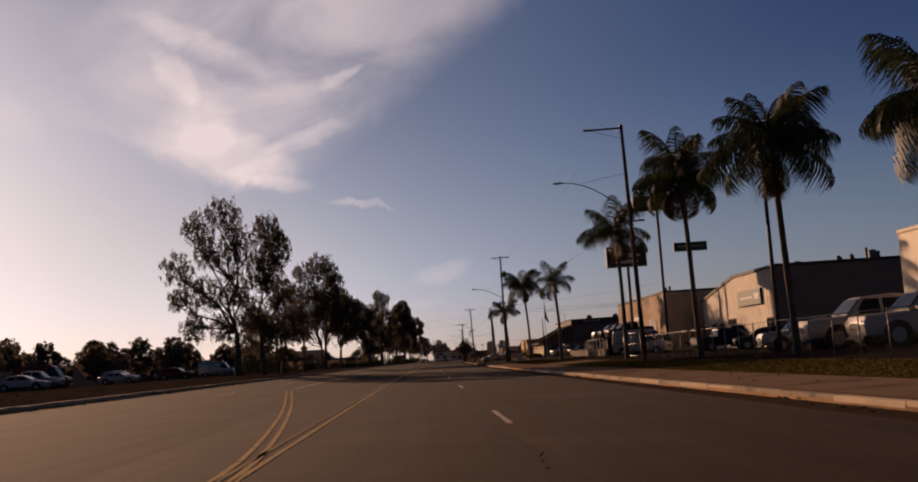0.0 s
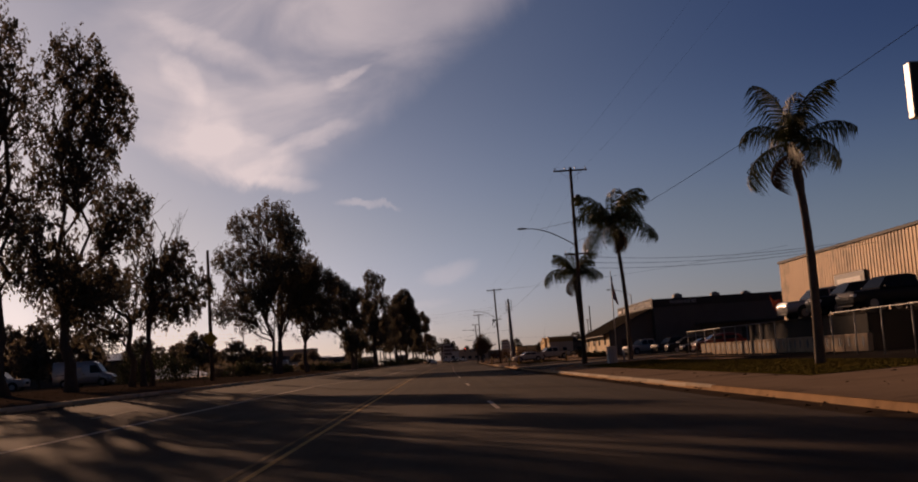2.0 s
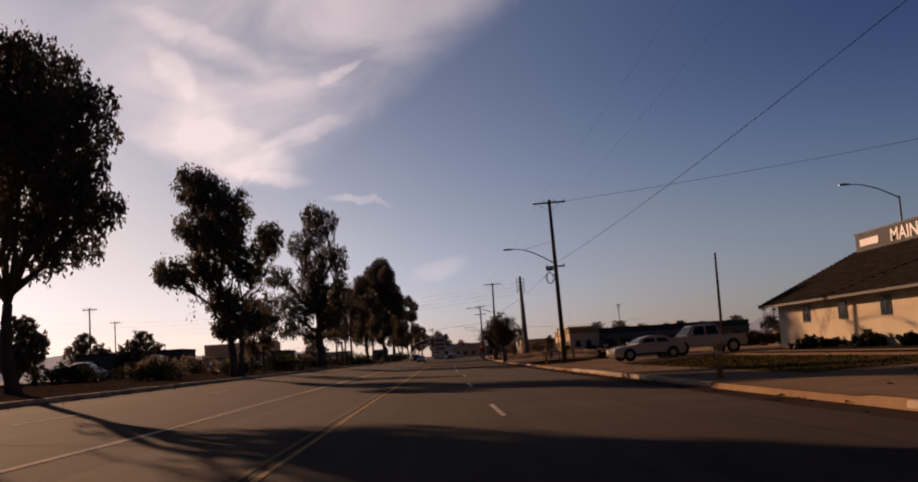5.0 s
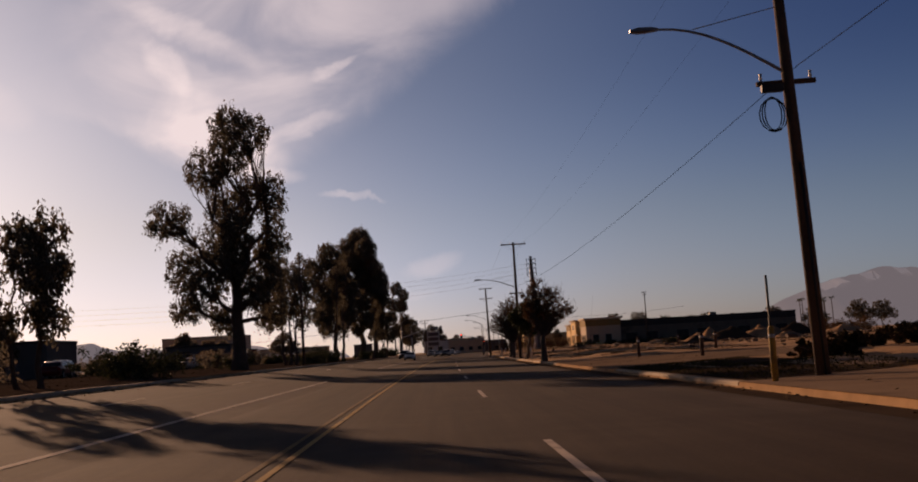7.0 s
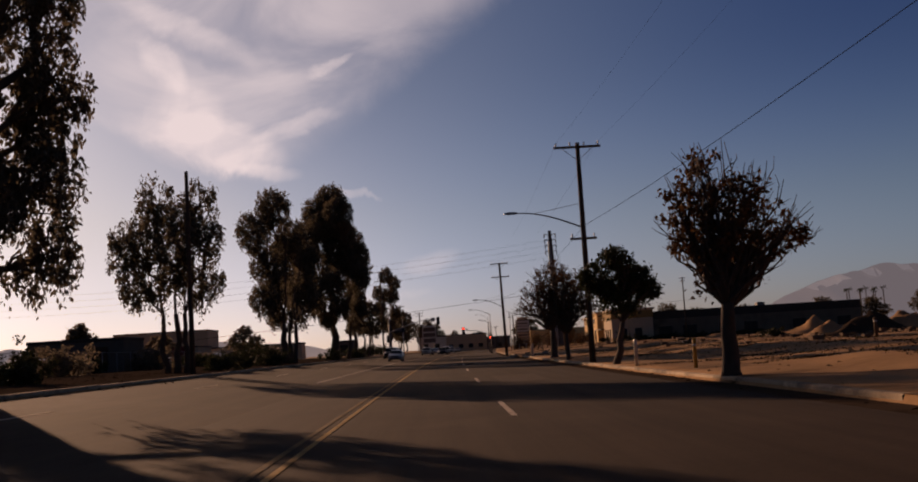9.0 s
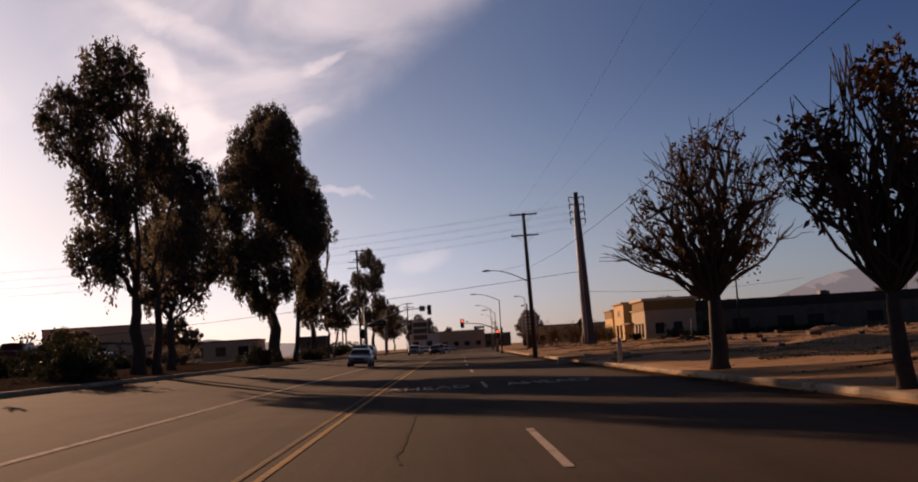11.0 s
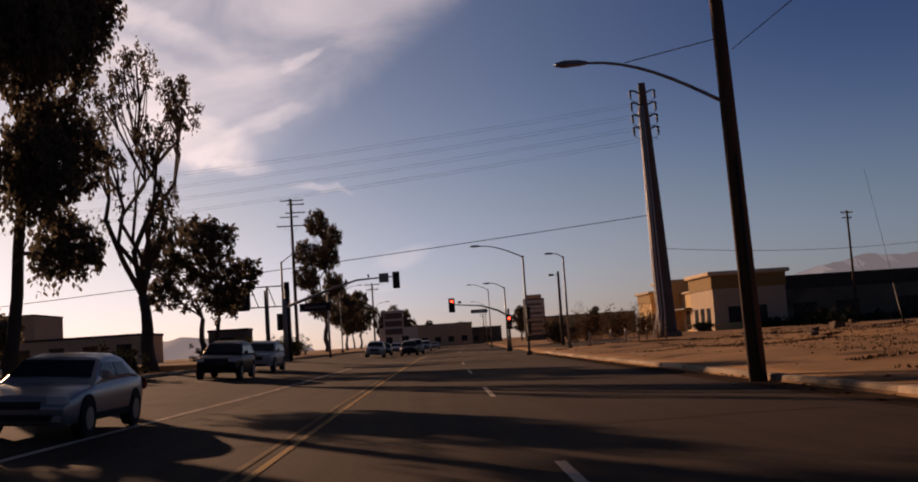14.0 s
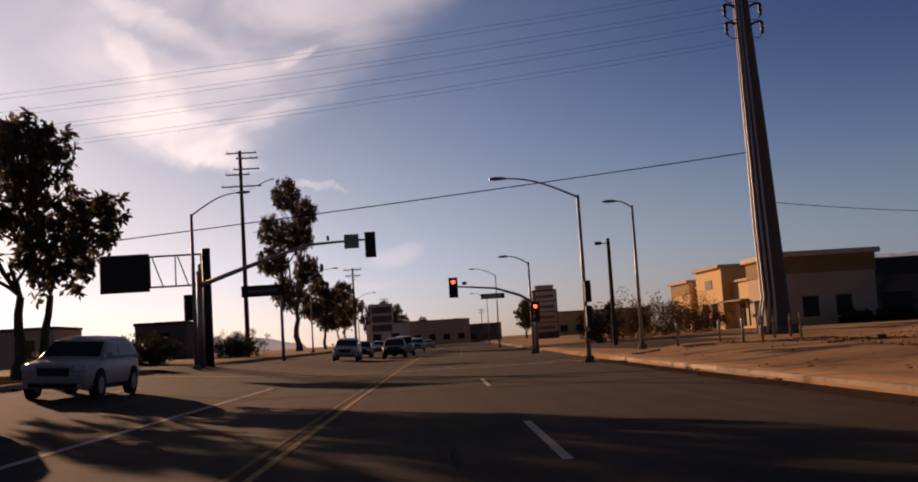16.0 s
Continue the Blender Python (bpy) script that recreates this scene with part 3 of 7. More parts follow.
strip("office_street", 9.5, 60, 149.5, 177.4, ASPHALT, 0.018, "short asphalt side street into the office yard", "road", step=4)
strip("driveway", 9.5, 34, 376, 392, surface("drive_asphalt", (0.062, 0.046, 0.036), (0.09, 0.066, 0.05), 0.95, 0.4, 8, 0.5, stain=(0.13, 0.09, 0.06), stain_scale=0.25, spec=0.03), 0.012, "worn dark asphalt drive into the empty lot", "driveway", step=4)
strip("lot", 17.0, 60, -40, 128, ASPHALT_LOT, 0.015, "dark asphalt of the rental lot", "parking lot")
strip("lot", 19.0, 60, 128, 226, ASPHALT_LOT, 0.015, "dark asphalt yard in front of the office", "parking lot")
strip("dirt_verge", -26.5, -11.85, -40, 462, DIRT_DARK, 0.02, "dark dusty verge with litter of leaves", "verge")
strip("lot", -90, -26, 60, 470, ASPHALT_LOT, 0.02, "grey asphalt of the car lots behind the trees", "parking lot")
# side street at the lights
sr = [[(cx(480) + o, 480 + s - o * 0.02, gz(0) + 0.004 if -11 < o < 9.5 else max(0.0, gz(o)) + 0.02) for s in (-14, -5, 5, 14)] for o in [-160, -80, -40, -24, -16, -12, -8, 0, 9, 12, 18, 40, 80, 160]]
tagged(new("side_street", loft("side_street", sr, ASPHALT)), "asphalt side street crossing at the traffic lights", "road", kind="structure")

# fallen leaves, pebbles and twigs along the edges
LITTER = surface("litter", (0.12, 0.085, 0.05), (0.06, 0.042, 0.028), 0.95, 2, 9, 0, spread=1.4, spec=0.0)
lv, lf = [], []
for k in range(5200):
    y = rng.uniform(0, 462)
    side = rng.random()
    if side < 0.5:
        o = -11.4 + abs(rng.gauss(0, 0.5)) if rng.random() < 0.4 else rng.uniform(-20, -11.9)
    else:
        o = rng.uniform(8.7, 9.45) if rng.random() < 0.3 else rng.uniform(9.8, 26)
    p = at(o, y, 0.035 + (lot_bumps(o, y) if o > 10.6 else 0))
    s, a = rng.uniform(0.03, 0.10), rng.uniform(0, 6.3)
    b = len(lv)
    ca, sa = math.cos(a) * s, math.sin(a) * s
    lv += [p + Vector((ca, sa, 0)), p + Vector((-sa * 0.6, ca * 0.6, s * 0.5)), p + Vector((-ca, -sa, 0.01)), p + Vector((sa * 0.6, -ca * 0.6, 0.005))]
    lf.append((b, b + 1, b + 2, b + 3))
tagged(new("leaf_litter", mesh_of("leaf_litter", lv, lf, LITTER)), "scattered dry leaves and pebbles along the kerbs", "litter", kind="stuff")


def grass_blades(name, zones, count, hgt, mat, label):
    v, f = [], []
    for k in range(count):
        o0, o1, y0, y1 = zones[k % len(zones)]
        o, y = rng.uniform(o0, o1), rng.uniform(y0, y1)
        p = at(o, y, 0.03 + (lot_bumps(o, y) if o > 10.6 else 0))
        for j in range(3):
            a, h = rng.uniform(0, 6.3), hgt * rng.uniform(0.5, 1.3)
            w = 0.012 + h * 0.05
            d = Vector((math.cos(a), math.sin(a), 0))
            q = p + d * rng.uniform(0, 0.08)
            b = len(v)
            v += [q + Vector((-d.y, d.x, 0)) * w, q - Vector((-d.y, d.x, 0)) * w, q + d * h * 0.4 + Vector((0, 0, h))]
            f.append((b, b + 1, b + 2))
    return tagged(new(name, mesh_of(name, v, f, mat)), label, "grass", kind="stuff")


DRY = surface("dry_grass", (0.13, 0.095, 0.045), (0.075, 0.056, 0.03), 0.95, 1, 8, 0, spread=1.3, spec=0.0)
grass_blades("grass", [(12.3, 16.5, 10, 84), (12.3, 17.4, 100, 147)], 30000, 0.032, GRASS, "short green and yellowing grass on the verges")
grass_blades("corner_grass", [(9.8, 15, 247, 266), (12.3, 17.4, 181, 186), (12.3, 17.4, 196, 226)], 8000, 0.06, DYING, "patchy dying grass on the drive corner")
grass_blades("dry_weeds", [(14, 24, 292, 374), (14, 24, 394, 460), (24, 60, 255, 470), (-24, -13, 20, 460)], 15000, 0.07, DRY, "dry straw-coloured weeds on bare ground")
SCRUB = surface("scrub", (0.045, 0.036, 0.02), (0.085, 0.062, 0.034), 0.95, 1, 8, 0, spread=1.4, spec=0.0)


def scrub_patches():
    """Low dark tufts that grow in patches and rows over the bare lot."""
    zones = []
    for k in range(230):
        o, y = rng.uniform(10.8, 58), rng.uniform(292, 468)
        if 374 < y < 394 and o < 24:
            continue
        w, d = rng.uniform(0.6, 4.5), rng.uniform(0.3, 1.4)
        zones.append((o - w / 2, o + w / 2, y - d / 2, y + d / 2))
    return zones


grass_blades("scrub", scrub_patches(), 22000, 0.065, SCRUB, "dark low scrub in patches on the empty lot")
# ---------------------------------------------------------------- trees


def leaf_cloud(clumps, per, size, droop, rnd, slim=0.24):
    """Many small leaves round each clump centre: numpy verts and quad faces."""
    n = len(clumps) * per
    g = np.random.RandomState(rnd)
    c = np.repeat(np.array([(p[0], p[1], p[2]) for p in clumps]), per, axis=0)
    r = np.repeat(np.array([p[3] for p in clumps]), per)[:, None]
    d = g.normal(0, 1, (n, 3))
    d /= np.linalg.norm(d, axis=1)[:, None] + 1e-6
    pos = c + d * r * (g.rand(n, 1) ** 0.6) * np.array((0.85, 0.85, 1.75 if droop > 1 else 0.85))
    axis = g.normal(0, 1, (n, 3)) * 0.7
    axis[:, 2] -= droop
    axis /= np.linalg.norm(axis, axis=1)[:, None]
    side = np.cross(axis, g.normal(0, 1, (n, 3)))
    side /= np.linalg.norm(side, axis=1)[:, None] + 1e-6
    L = size * (0.6 + 0.8 * g.rand(n, 1))
    w = L * slim
    v = np.stack([pos, pos + axis * L * 0.45 + side * w, pos + axis * L, pos + axis * L * 0.45 - side * w], 1).reshape(-1, 3)
    f = np.arange(n * 4).reshape(n, 4)
    return v, f


def limb(points, r0, r1, verts, faces, sides=7):
    n = len(points)
    tube_data(points, [r0 + (r1 - r0) * i / (n - 1) for i in range(n)], sides, verts, faces)


def wander(a, b, rnd, amount, n=5):
    a, b = Vector(a), Vector(b)
    out = []
    for i in range(n):
        s = i / (n - 1)
        p = a.lerp(b, s)
        k = amount * (a - b).length * math.sin(math.pi * s)
        out.append(p + Vector((rnd.uniform(-k, k), rnd.uniform(-k, k), rnd.uniform(-k, k) * 0.5)))
    return out


def gum_tree(name, x, y, lobes, trunks=((0, 0.4),), seed=1, dense=1.0, leaf=0.22, label="", group="roadside gum trees", mat=None, droop=1.6, fork=0.26, bare=0, deep=0.0, straight=False):
    """A tree: trunks as (sideways foot, radius), a crown of leaf clumps in lobes (dx, z, rx, rz[, dy])."""
    rnd = random.Random(seed)
    z0 = ground_z(x, y)
    th = thing(name, x, y, z0, 0, label, "tree", group)
    tv, tf = [], []
    top = max(l[1] for l in lobes)
    clumps = []
    heads = []
    for dx, r in trunks:
        lean = 0.0 if straight else rnd.uniform(-0.4, 0.4) + dx * 0.5
        fk = Vector((dx + lean, rnd.uniform(-0.3, 0.3), top * fork))
        pts = wander((dx, 0, -0.3), fk, rnd, 0.015 if straight else 0.05, 6)
        n = len(pts)
        tube_data(pts, [r * (1.35 if i == 0 else 1.0) * (1 - 0.4 * i / (n - 1)) for i in range(n)], 9, tv, tf)
        heads.append((fk, r * 0.6))
    for li, l in enumerate(lobes):
        dx, z, rx, rz = l[:4]
        dy = l[4] if len(l) > 4 else rnd.uniform(-1, 1) * (rx * 0.7 + deep)
        fk, r = min(heads, key=lambda h: abs(h[0].x - dx) + rnd.uniform(0, 0.6))
        start = fk if z > fk.z + 0.5 else Vector((fk.x * 0.8, 0, max(z * 0.7, fk.z * 0.55)))
        mid = Vector((dx, dy, z))
        br = wander(start, mid, rnd, 0.10, 6)
        limb(br, r * rnd.uniform(0.45, 0.75), 0.05, tv, tf)
        for k in range(int(dense * 9)):
            s = rnd.uniform(0.35, 1.0)
            j = min(4, int(s * 5))
            q = br[j].lerp(br[j + 1], s * 5 - j) + Vector((rnd.gauss(0, 0.3) * rx, rnd.gauss(0, 0.3) * rx, rnd.gauss(-0.15, 0.25) * rz))
            if q.z > top * 0.16:
                clumps.append((q.x, q.y, q.z, rnd.uniform(0.25, 0.6)))
        n = int(dense * 46 * (rx * rz) ** 0.75) + (6 if dense > 0 else 0)
        for k in range(n):
            a, e = rnd.uniform(0, 6.283), math.asin(rnd.uniform(-0.95, 1))
            q = 0.35 + 0.65 * rnd.random() ** 0.6
            p = mid + Vector((math.cos(a) * math.cos(e) * rx * q, math.sin(a) * math.cos(e) * (rx + deep * 0.25) * q, math.sin(e) * rz * q))
            s = rnd.uniform(0.16, 0.44) * (0.6 + 0.12 * (rx + rz))
            clumps.append((p.x, p.y, p.z, min(s, 1.1)))
            if k % 3 == 0:
                b0 = br[rnd.randint(3, 5)]
                limb(wander(b0, p, rnd, 0.1, 4), 0.045 + 0.03 * rnd.random(), 0.012, tv, tf, 4)
    for k in range(bare):
        b0 = heads[0][0]
        a = rnd.uniform(-1, 1)
        lo = lobes[k % len(lobes)]
        an, el2 = rnd.uniform(0, 6.283), rnd.uniform(-0.2, 1.2)
        tip = Vector((lo[0] + math.cos(an) * math.cos(el2) * lo[2] * 1.25, math.sin(an) * math.cos(el2) * lo[2], lo[1] + math.sin(el2) * lo[3] * 1.5))
        main = wander(b0 * 0.9, tip, rnd, 0.10, 6)
        limb(main, 0.05, 0.009, tv, tf, 5)
        for q in (3, 4, 4):
            away = (tip - b0).normalized() + Vector((rnd.gauss(0, 0.5), rnd.gauss(0, 0.5), rnd.gauss(0.2, 0.4)))
            limb(wander(main[q], main[q] + away * rnd.uniform(0.05, 0.11) * top, rnd, 0.1, 4), 0.016, 0.006, tv, tf, 4)
    tr = new("trunk", mesh_of("trunk", tv, tf, BARK, True))
    tr.parent = th
    if not clumps:
        return th
    v, f = leaf_cloud(clumps, 21 if leaf < 0.45 else 12, leaf, droop, seed + 100)
    me = bpy.data.meshes.new("crown")
    me.from_pydata(v.tolist(), [], f.tolist())
    me.materials.append(mat or LEAF)
    cr = new("crown", me)
    cr.parent = th
    return th


GUM = "tall dark gum tree with drooping leaves"
gum_tree("gum_tree", -24.0, 124.3, [(-1.5, 19.5, 2.4, 2.2), (-4.6, 18.0, 2.2, 2.2), (-7.0, 13.0, 2.0, 2.2), (-3.0, 15.0, 2.6, 2.4), (0.4, 15.5, 2.0, 3.0), (-7.4, 9.6, 1.6, 1.6), (-4.5, 10.2, 2.6, 2.2), (-0.5, 10.5, 2.2, 2.6), (-5.5, 6.2, 1.7, 2.2), (-2.2, 5.8, 1.8, 1.8)], ((0, 0.42),), 3, 0.72, label=GUM + " and an airy crown", deep=2.0)
gum_tree("gum_tree", -21.6, 127.4, [(1.2, 17.2, 1.8, 2.2), (2.4, 15.2, 1.5, 2.2), (0.6, 12.6, 2.2, 2.8), (2.0, 9.6, 1.8, 2.4), (-0.6, 7.0, 1.9, 2.4), (0.8, 5.6, 2.2, 2.4)], ((0, 0.36),), 4, 1.2, label=GUM, deep=2.0)
gum_tree("gum_tree", -21.6, 139.0, [(0.6, 7.6, 1.6, 1.5), (2.2, 7.2, 1.4, 1.4), (-1.6, 6.6, 1.7, 1.5), (0.4, 5.2, 1.9, 1.4), (2.6, 5.2, 1.4, 1.3), (3.4, 8.0, 1.1, 1.3), (3.9, 6.4, 0.9, 1.3), (-3.4, 6.6, 1.7, 1.6), (-4.2, 4.6, 1.6, 1.6), (-2.2, 3.6, 1.5, 1.3)], ((-0.3, 0.22), (0.5, 0.2)), 5, 0.8, label="small leaning gum tree with bare upper twigs", bare=4, fork=0.55, deep=2.0)
gum_tree("dead_tree", -21.0, 140.2, [(0.0, 10.9, 1.1, 1.6), (1.4, 10.0, 1.0, 1.4), (-1.2, 10.4, 0.9, 1.6), (2.2, 8.0, 0.8, 0.8), (0.4, 8.0, 1.2, 1.0)], ((0, 0.16),), 19, 0.0, label="leafless grey dead tree among the gums", fork=0.5, bare=24)
gum_tree("gum_tree", -23.2, 205.3, [(-0.2, 20.6, 2.6, 2.3), (1.6, 18.8, 2.2, 2.0), (-2.6, 18.4, 2.4, 2.2), (-5.6, 14.8, 2.4, 2.2), (-2.6, 14.6, 2.6, 2.4), (1.0, 15.0, 2.4, 2.4), (-5.8, 11.0, 2.2, 2.4), (-4.2, 7.6, 1.8, 2.4), (-1.6, 10.2, 2.2, 2.4), (-6.0, 8.0, 1.4, 1.8), (3.0, 16.6, 2.0, 2.2), (3.2, 13.6, 1.8, 2.0), (2.4, 10.8, 1.5, 2.0), (0.4, 11.0, 2.0, 2.2, 4.2), (-0.6, 13.6, 2.0, 2.2, 4.6), (-1.0, 9.6, 1.9, 2.0, -4.4), (0.6, 12.6, 2.0, 2.2, -4.6), (0.8, 8.4, 1.6, 1.8, 3.4)], ((0, 0.45), (-0.5, 0.3)), 6, 0.95, label=GUM + " and low forking limbs", fork=0.2, deep=4.0)
gum_tree("gum_tree", -20.6, 212.9, [(-0.2, 14.8, 1.9, 2.0), (2.2, 12.6, 1.9, 2.0), (0.2, 11.6, 2.2, 2.4), (2.6, 9.6, 1.7, 1.8), (-1.2, 8.6, 1.8, 2.0), (1.4, 6.8, 1.7, 1.6), (3.6, 12.0, 1.3, 1.6), (-1.6, 12.4, 1.6, 1.8), (3.4, 8.0, 1.2, 1.2), (0.4, 10.4, 1.8, 2.0, -4.4), (1.6, 12.6, 1.6, 1.8, -4.2), (-0.4, 8.4, 1.6, 1.8, -4.0), (0.8, 9.6, 1.7, 1.8, 4.4), (0.2, 12.4, 1.6, 1.8, 4.2)], ((0, 0.34),), 7, 1.15, label=GUM, deep=4.0)
gum_tree("gum_tree", -17.3, 243.9, [(-2.6, 14.2, 1.5, 1.4), (-1.0, 13.4, 1.4, 1.4), (1.0, 11.6, 1.5, 1.5), (2.4, 10.2, 1.1, 1.3), (-3.0, 11.4, 1.8, 1.7), (-0.6, 10.4, 1.8, 1.8), (-4.2, 7.8, 1.4, 1.1), (-2.2, 8.2, 1.7, 1.5), (1.6, 8.0, 1.3, 1.4), (-0.8, 5.6, 1.3, 1.3), (1.2, 4.2, 1.3, 1.4), (-0.4, 3.6, 1.0, 0.9)], ((0, 0.34), (0.5, 0.2)), 8, 1.76, label=GUM + " leaning over the verge", deep=3.0)
gum_tree("gum_tree", -18.9, 264.8, [(-0.9, 6.4, 1.0, 0.9), (0.9, 6.2, 1.0, 1.0), (0.1, 5.0, 1.3, 1.1), (1.4, 4.4, 0.9, 1.0), (-1.3, 4.4, 1.1, 1.0), (0.6, 3.0, 1.0, 0.8), (-0.8, 2.8, 0.9, 0.8)], ((0.3, 0.15), (-0.6, 0.12)), 18, 1.0, leaf=0.2, label="small airy gum tree on thin trunks", fork=0.4, bare=4, deep=2.0)
gum_tree("gum_tree", -18.2, 306.5, [(-0.4, 20.2, 1.7, 1.7), (1.8, 19.0, 1.5, 1.9), (0.2, 17.2, 1.8, 2.2), (-2.0, 16.0, 1.6, 2.0), (1.2, 14.6, 1.4, 1.9), (-0.8, 13.4, 2.0, 2.2), (0.2, 11.2, 1.6, 2.0, -0.8), (-0.6, 8.4, 1.7, 2.0, -0.8), (0.6, 7.0, 1.3, 1.5, 0.8), (-4.4, 11.8, 1.9, 1.7), (-2.4, 10.4, 2.1, 2.0), (2.2, 9.4, 1.3, 1.9), (-4.6, 8.4, 1.8, 2.0), (-2.4, 6.6, 2.0, 1.6), (2.0, 6.2, 1.2, 1.7), (-4.0, 5.2, 1.5, 1.3), (3.0, 10.8, 1.4, 1.9, 1.2), (2.7, 7.2, 1.4, 1.8, 1.2), (2.8, 4.4, 1.1, 1.5, 1.0), (3.0, 14.2, 1.3, 2.0, 1.0), (-1.4, 4.2, 1.2, 1.4, 1.0)], ((0, 0.62),), 9, 1.0, label=GUM + " and one thick trunk", fork=0.35, deep=2.0)
gum_tree("gum_tree", -18.4, 337.9, [(-0.8, 10.6, 1.4, 1.7), (1.6, 10.6, 1.2, 1.7), (-1.6, 8.2, 1.5, 1.8), (1.0, 8.0, 1.5, 1.9), (-1.4, 5.6, 1.6, 1.8), (1.6, 5.6, 1.3, 1.6), (0.2, 9.6, 1.2, 1.6), (0.1, 6.4, 1.4, 1.8), (-2.6, 7.4, 1.0, 1.5), (2.5, 8.2, 0.9, 1.4)], ((0, 0.24), (-0.6, 0.2), (0.6, 0.2)), 10, 0.85, label="bushy gum tree on several thin trunks", fork=0.35, deep=2.0)
gum_tree("gum_tree", -17.0, 377.0, [(-0.4, 15.4, 1.8, 2.0), (-2.2, 13.0, 1.7, 2.1), (0.8, 12.6, 1.8, 2.2), (2.2, 10.4, 1.3, 1.7), (-1.2, 10.0, 2.0, 2.2), (1.4, 7.4, 1.7, 1.8), (-1.6, 6.6, 1.6, 1.9)], ((0, 0.4), (1.0, 0.26)), 11, 1.89, label=GUM, deep=4.5)
gum_tree("gum_tree", -18.0, 388.5, [(0.2, 12.2, 1.7, 1.9), (1.4, 9.4, 1.6, 1.9), (2.4, 7.0, 1.1, 1.4), (-0.8, 9.0, 1.7, 2.0), (0.8, 5.8, 1.5, 1.5), (-2.2, 8.0, 1.4, 2.0), (-2.0, 5.4, 1.2, 1.5)], ((0, 0.3),), 12, 1.76, label=GUM, deep=4.5)
gum_tree("gum_tree", -16.0, 421.7, [(0.2, 23.2, 2.2, 2.0), (-2.2, 21.6, 2.2, 2.2), (1.8, 20.2, 2.0, 2.3), (-3.6, 18.4, 2.0, 2.3), (-0.8, 18.6, 2.4, 2.4), (2.8, 16.6, 1.8, 2.3), (-3.4, 14.4, 2.2, 2.4), (0.6, 14.8, 2.4, 2.4), (3.2, 12.8, 1.7, 2.2), (-3.2, 10.4, 2.1, 2.2), (0.4, 10.6, 2.2, 2.2), (2.8, 9.0, 1.6, 2.0), (-1.8, 7.6, 1.5, 1.9), (-0.9, 5.6, 1.0, 1.3), (1.2, 7.2, 1.6, 1.7), (4.0, 14.6, 1.4, 2.0), (4.2, 11.2, 1.4, 2.0), (3.6, 7.0, 1.3, 1.8), (2.6, 5.2, 1.2, 1.4), (1.9, 18.0, 1.7, 2.2, 0.0), (2.0, 14.0, 1.7, 2.4, 0.0)], ((0.0, 0.62), (1.7, 0.25)), 13, 2.35, label=GUM + " in a dense column", fork=0.35, deep=4.5)
gum_tree("gum_tree", -14.4, 443.7, [(-0.4, 17.4, 1.5, 1.3), (-2.4, 16.0, 1.5, 1.4), (1.6, 15.6, 1.2, 1.3), (2.2, 14.6, 1.1, 1.2), (-3.2, 14.0, 1.1, 1.4), (0.4, 12.8, 1.2, 1.4), (-1.4, 11.4, 0.9, 1.0), (0.8, 9.6, 0.9, 1.2), (1.2, 7.6, 0.8, 1.0)], ((-0.1, 0.42),), 14, 0.42, label="slender pale gum tree with a thin high crown", fork=0.24, deep=2.0)
gum_tree("round_tree", -14.0, 456.5, [(-0.4, 9.0, 1.7, 1.3), (1.4, 8.2, 1.6, 1.4), (-1.9, 7.4, 1.6, 1.4), (0.2, 6.6, 1.9, 1.5), (2.6, 6.0, 1.5, 1.3), (-2.0, 5.0, 1.3, 1.2), (1.4, 4.4, 1.5, 1.1)], ((-0.2, 0.24), (0.5, 0.2)), 15, 0.8, leaf=0.3, label="round dense tree behind the sign gantry", droop=0.5, fork=0.35, deep=2.0)
gum_tree("gum_tree", -13.2, 560.0, [(-0.6, 21.2, 2.0, 2.2), (1.4, 19.2, 1.9, 2.0), (-2.6, 16.4, 2.2, 2.2), (0.6, 15.6, 2.2, 2.4), (-2.8, 12.2, 2.2, 2.2), (1.6, 11.0, 2.0, 2.2), (-1.0, 8.0, 2.4, 2.2), (2.0, 6.0, 1.6, 1.8)], ((0, 0.45),), 16, 1.0, leaf=0.34, label=GUM, deep=1.2)
gum_tree("gum_tree", -11.4, 585.0, [(-0.8, 10.2, 1.8, 1.8), (1.0, 8.0, 1.9, 1.8), (-1.2, 6.2, 1.9, 1.7), (0.6, 4.4, 1.8, 1.4)], ((0, 0.3),), 17, 1.0, leaf=0.34, label=GUM, deep=1.2)
for k, (x, y, h) in enumerate(((-11, 640, 14), (-6, 676, 10), (-15, 690, 16), (0, 735, 12), (-4, 780, 15), (30, 660, 9), (38, 700, 11), (46, 640, 7), (10, 830, 10), (22, 800, 9))):
    gum_tree("far_tree", x, y, [(0, h * 0.86, h * 0.17, h * 0.15), (-h * 0.13, h * 0.66, h * 0.18, h * 0.16), (h * 0.14, h * 0.62, h * 0.17, h * 0.16), (0, h * 0.44, h * 0.2, h * 0.16)], ((0, 0.3),), 30 + k, 0.6, leaf=0.49, label="dark street tree far along the road", group="far trees")

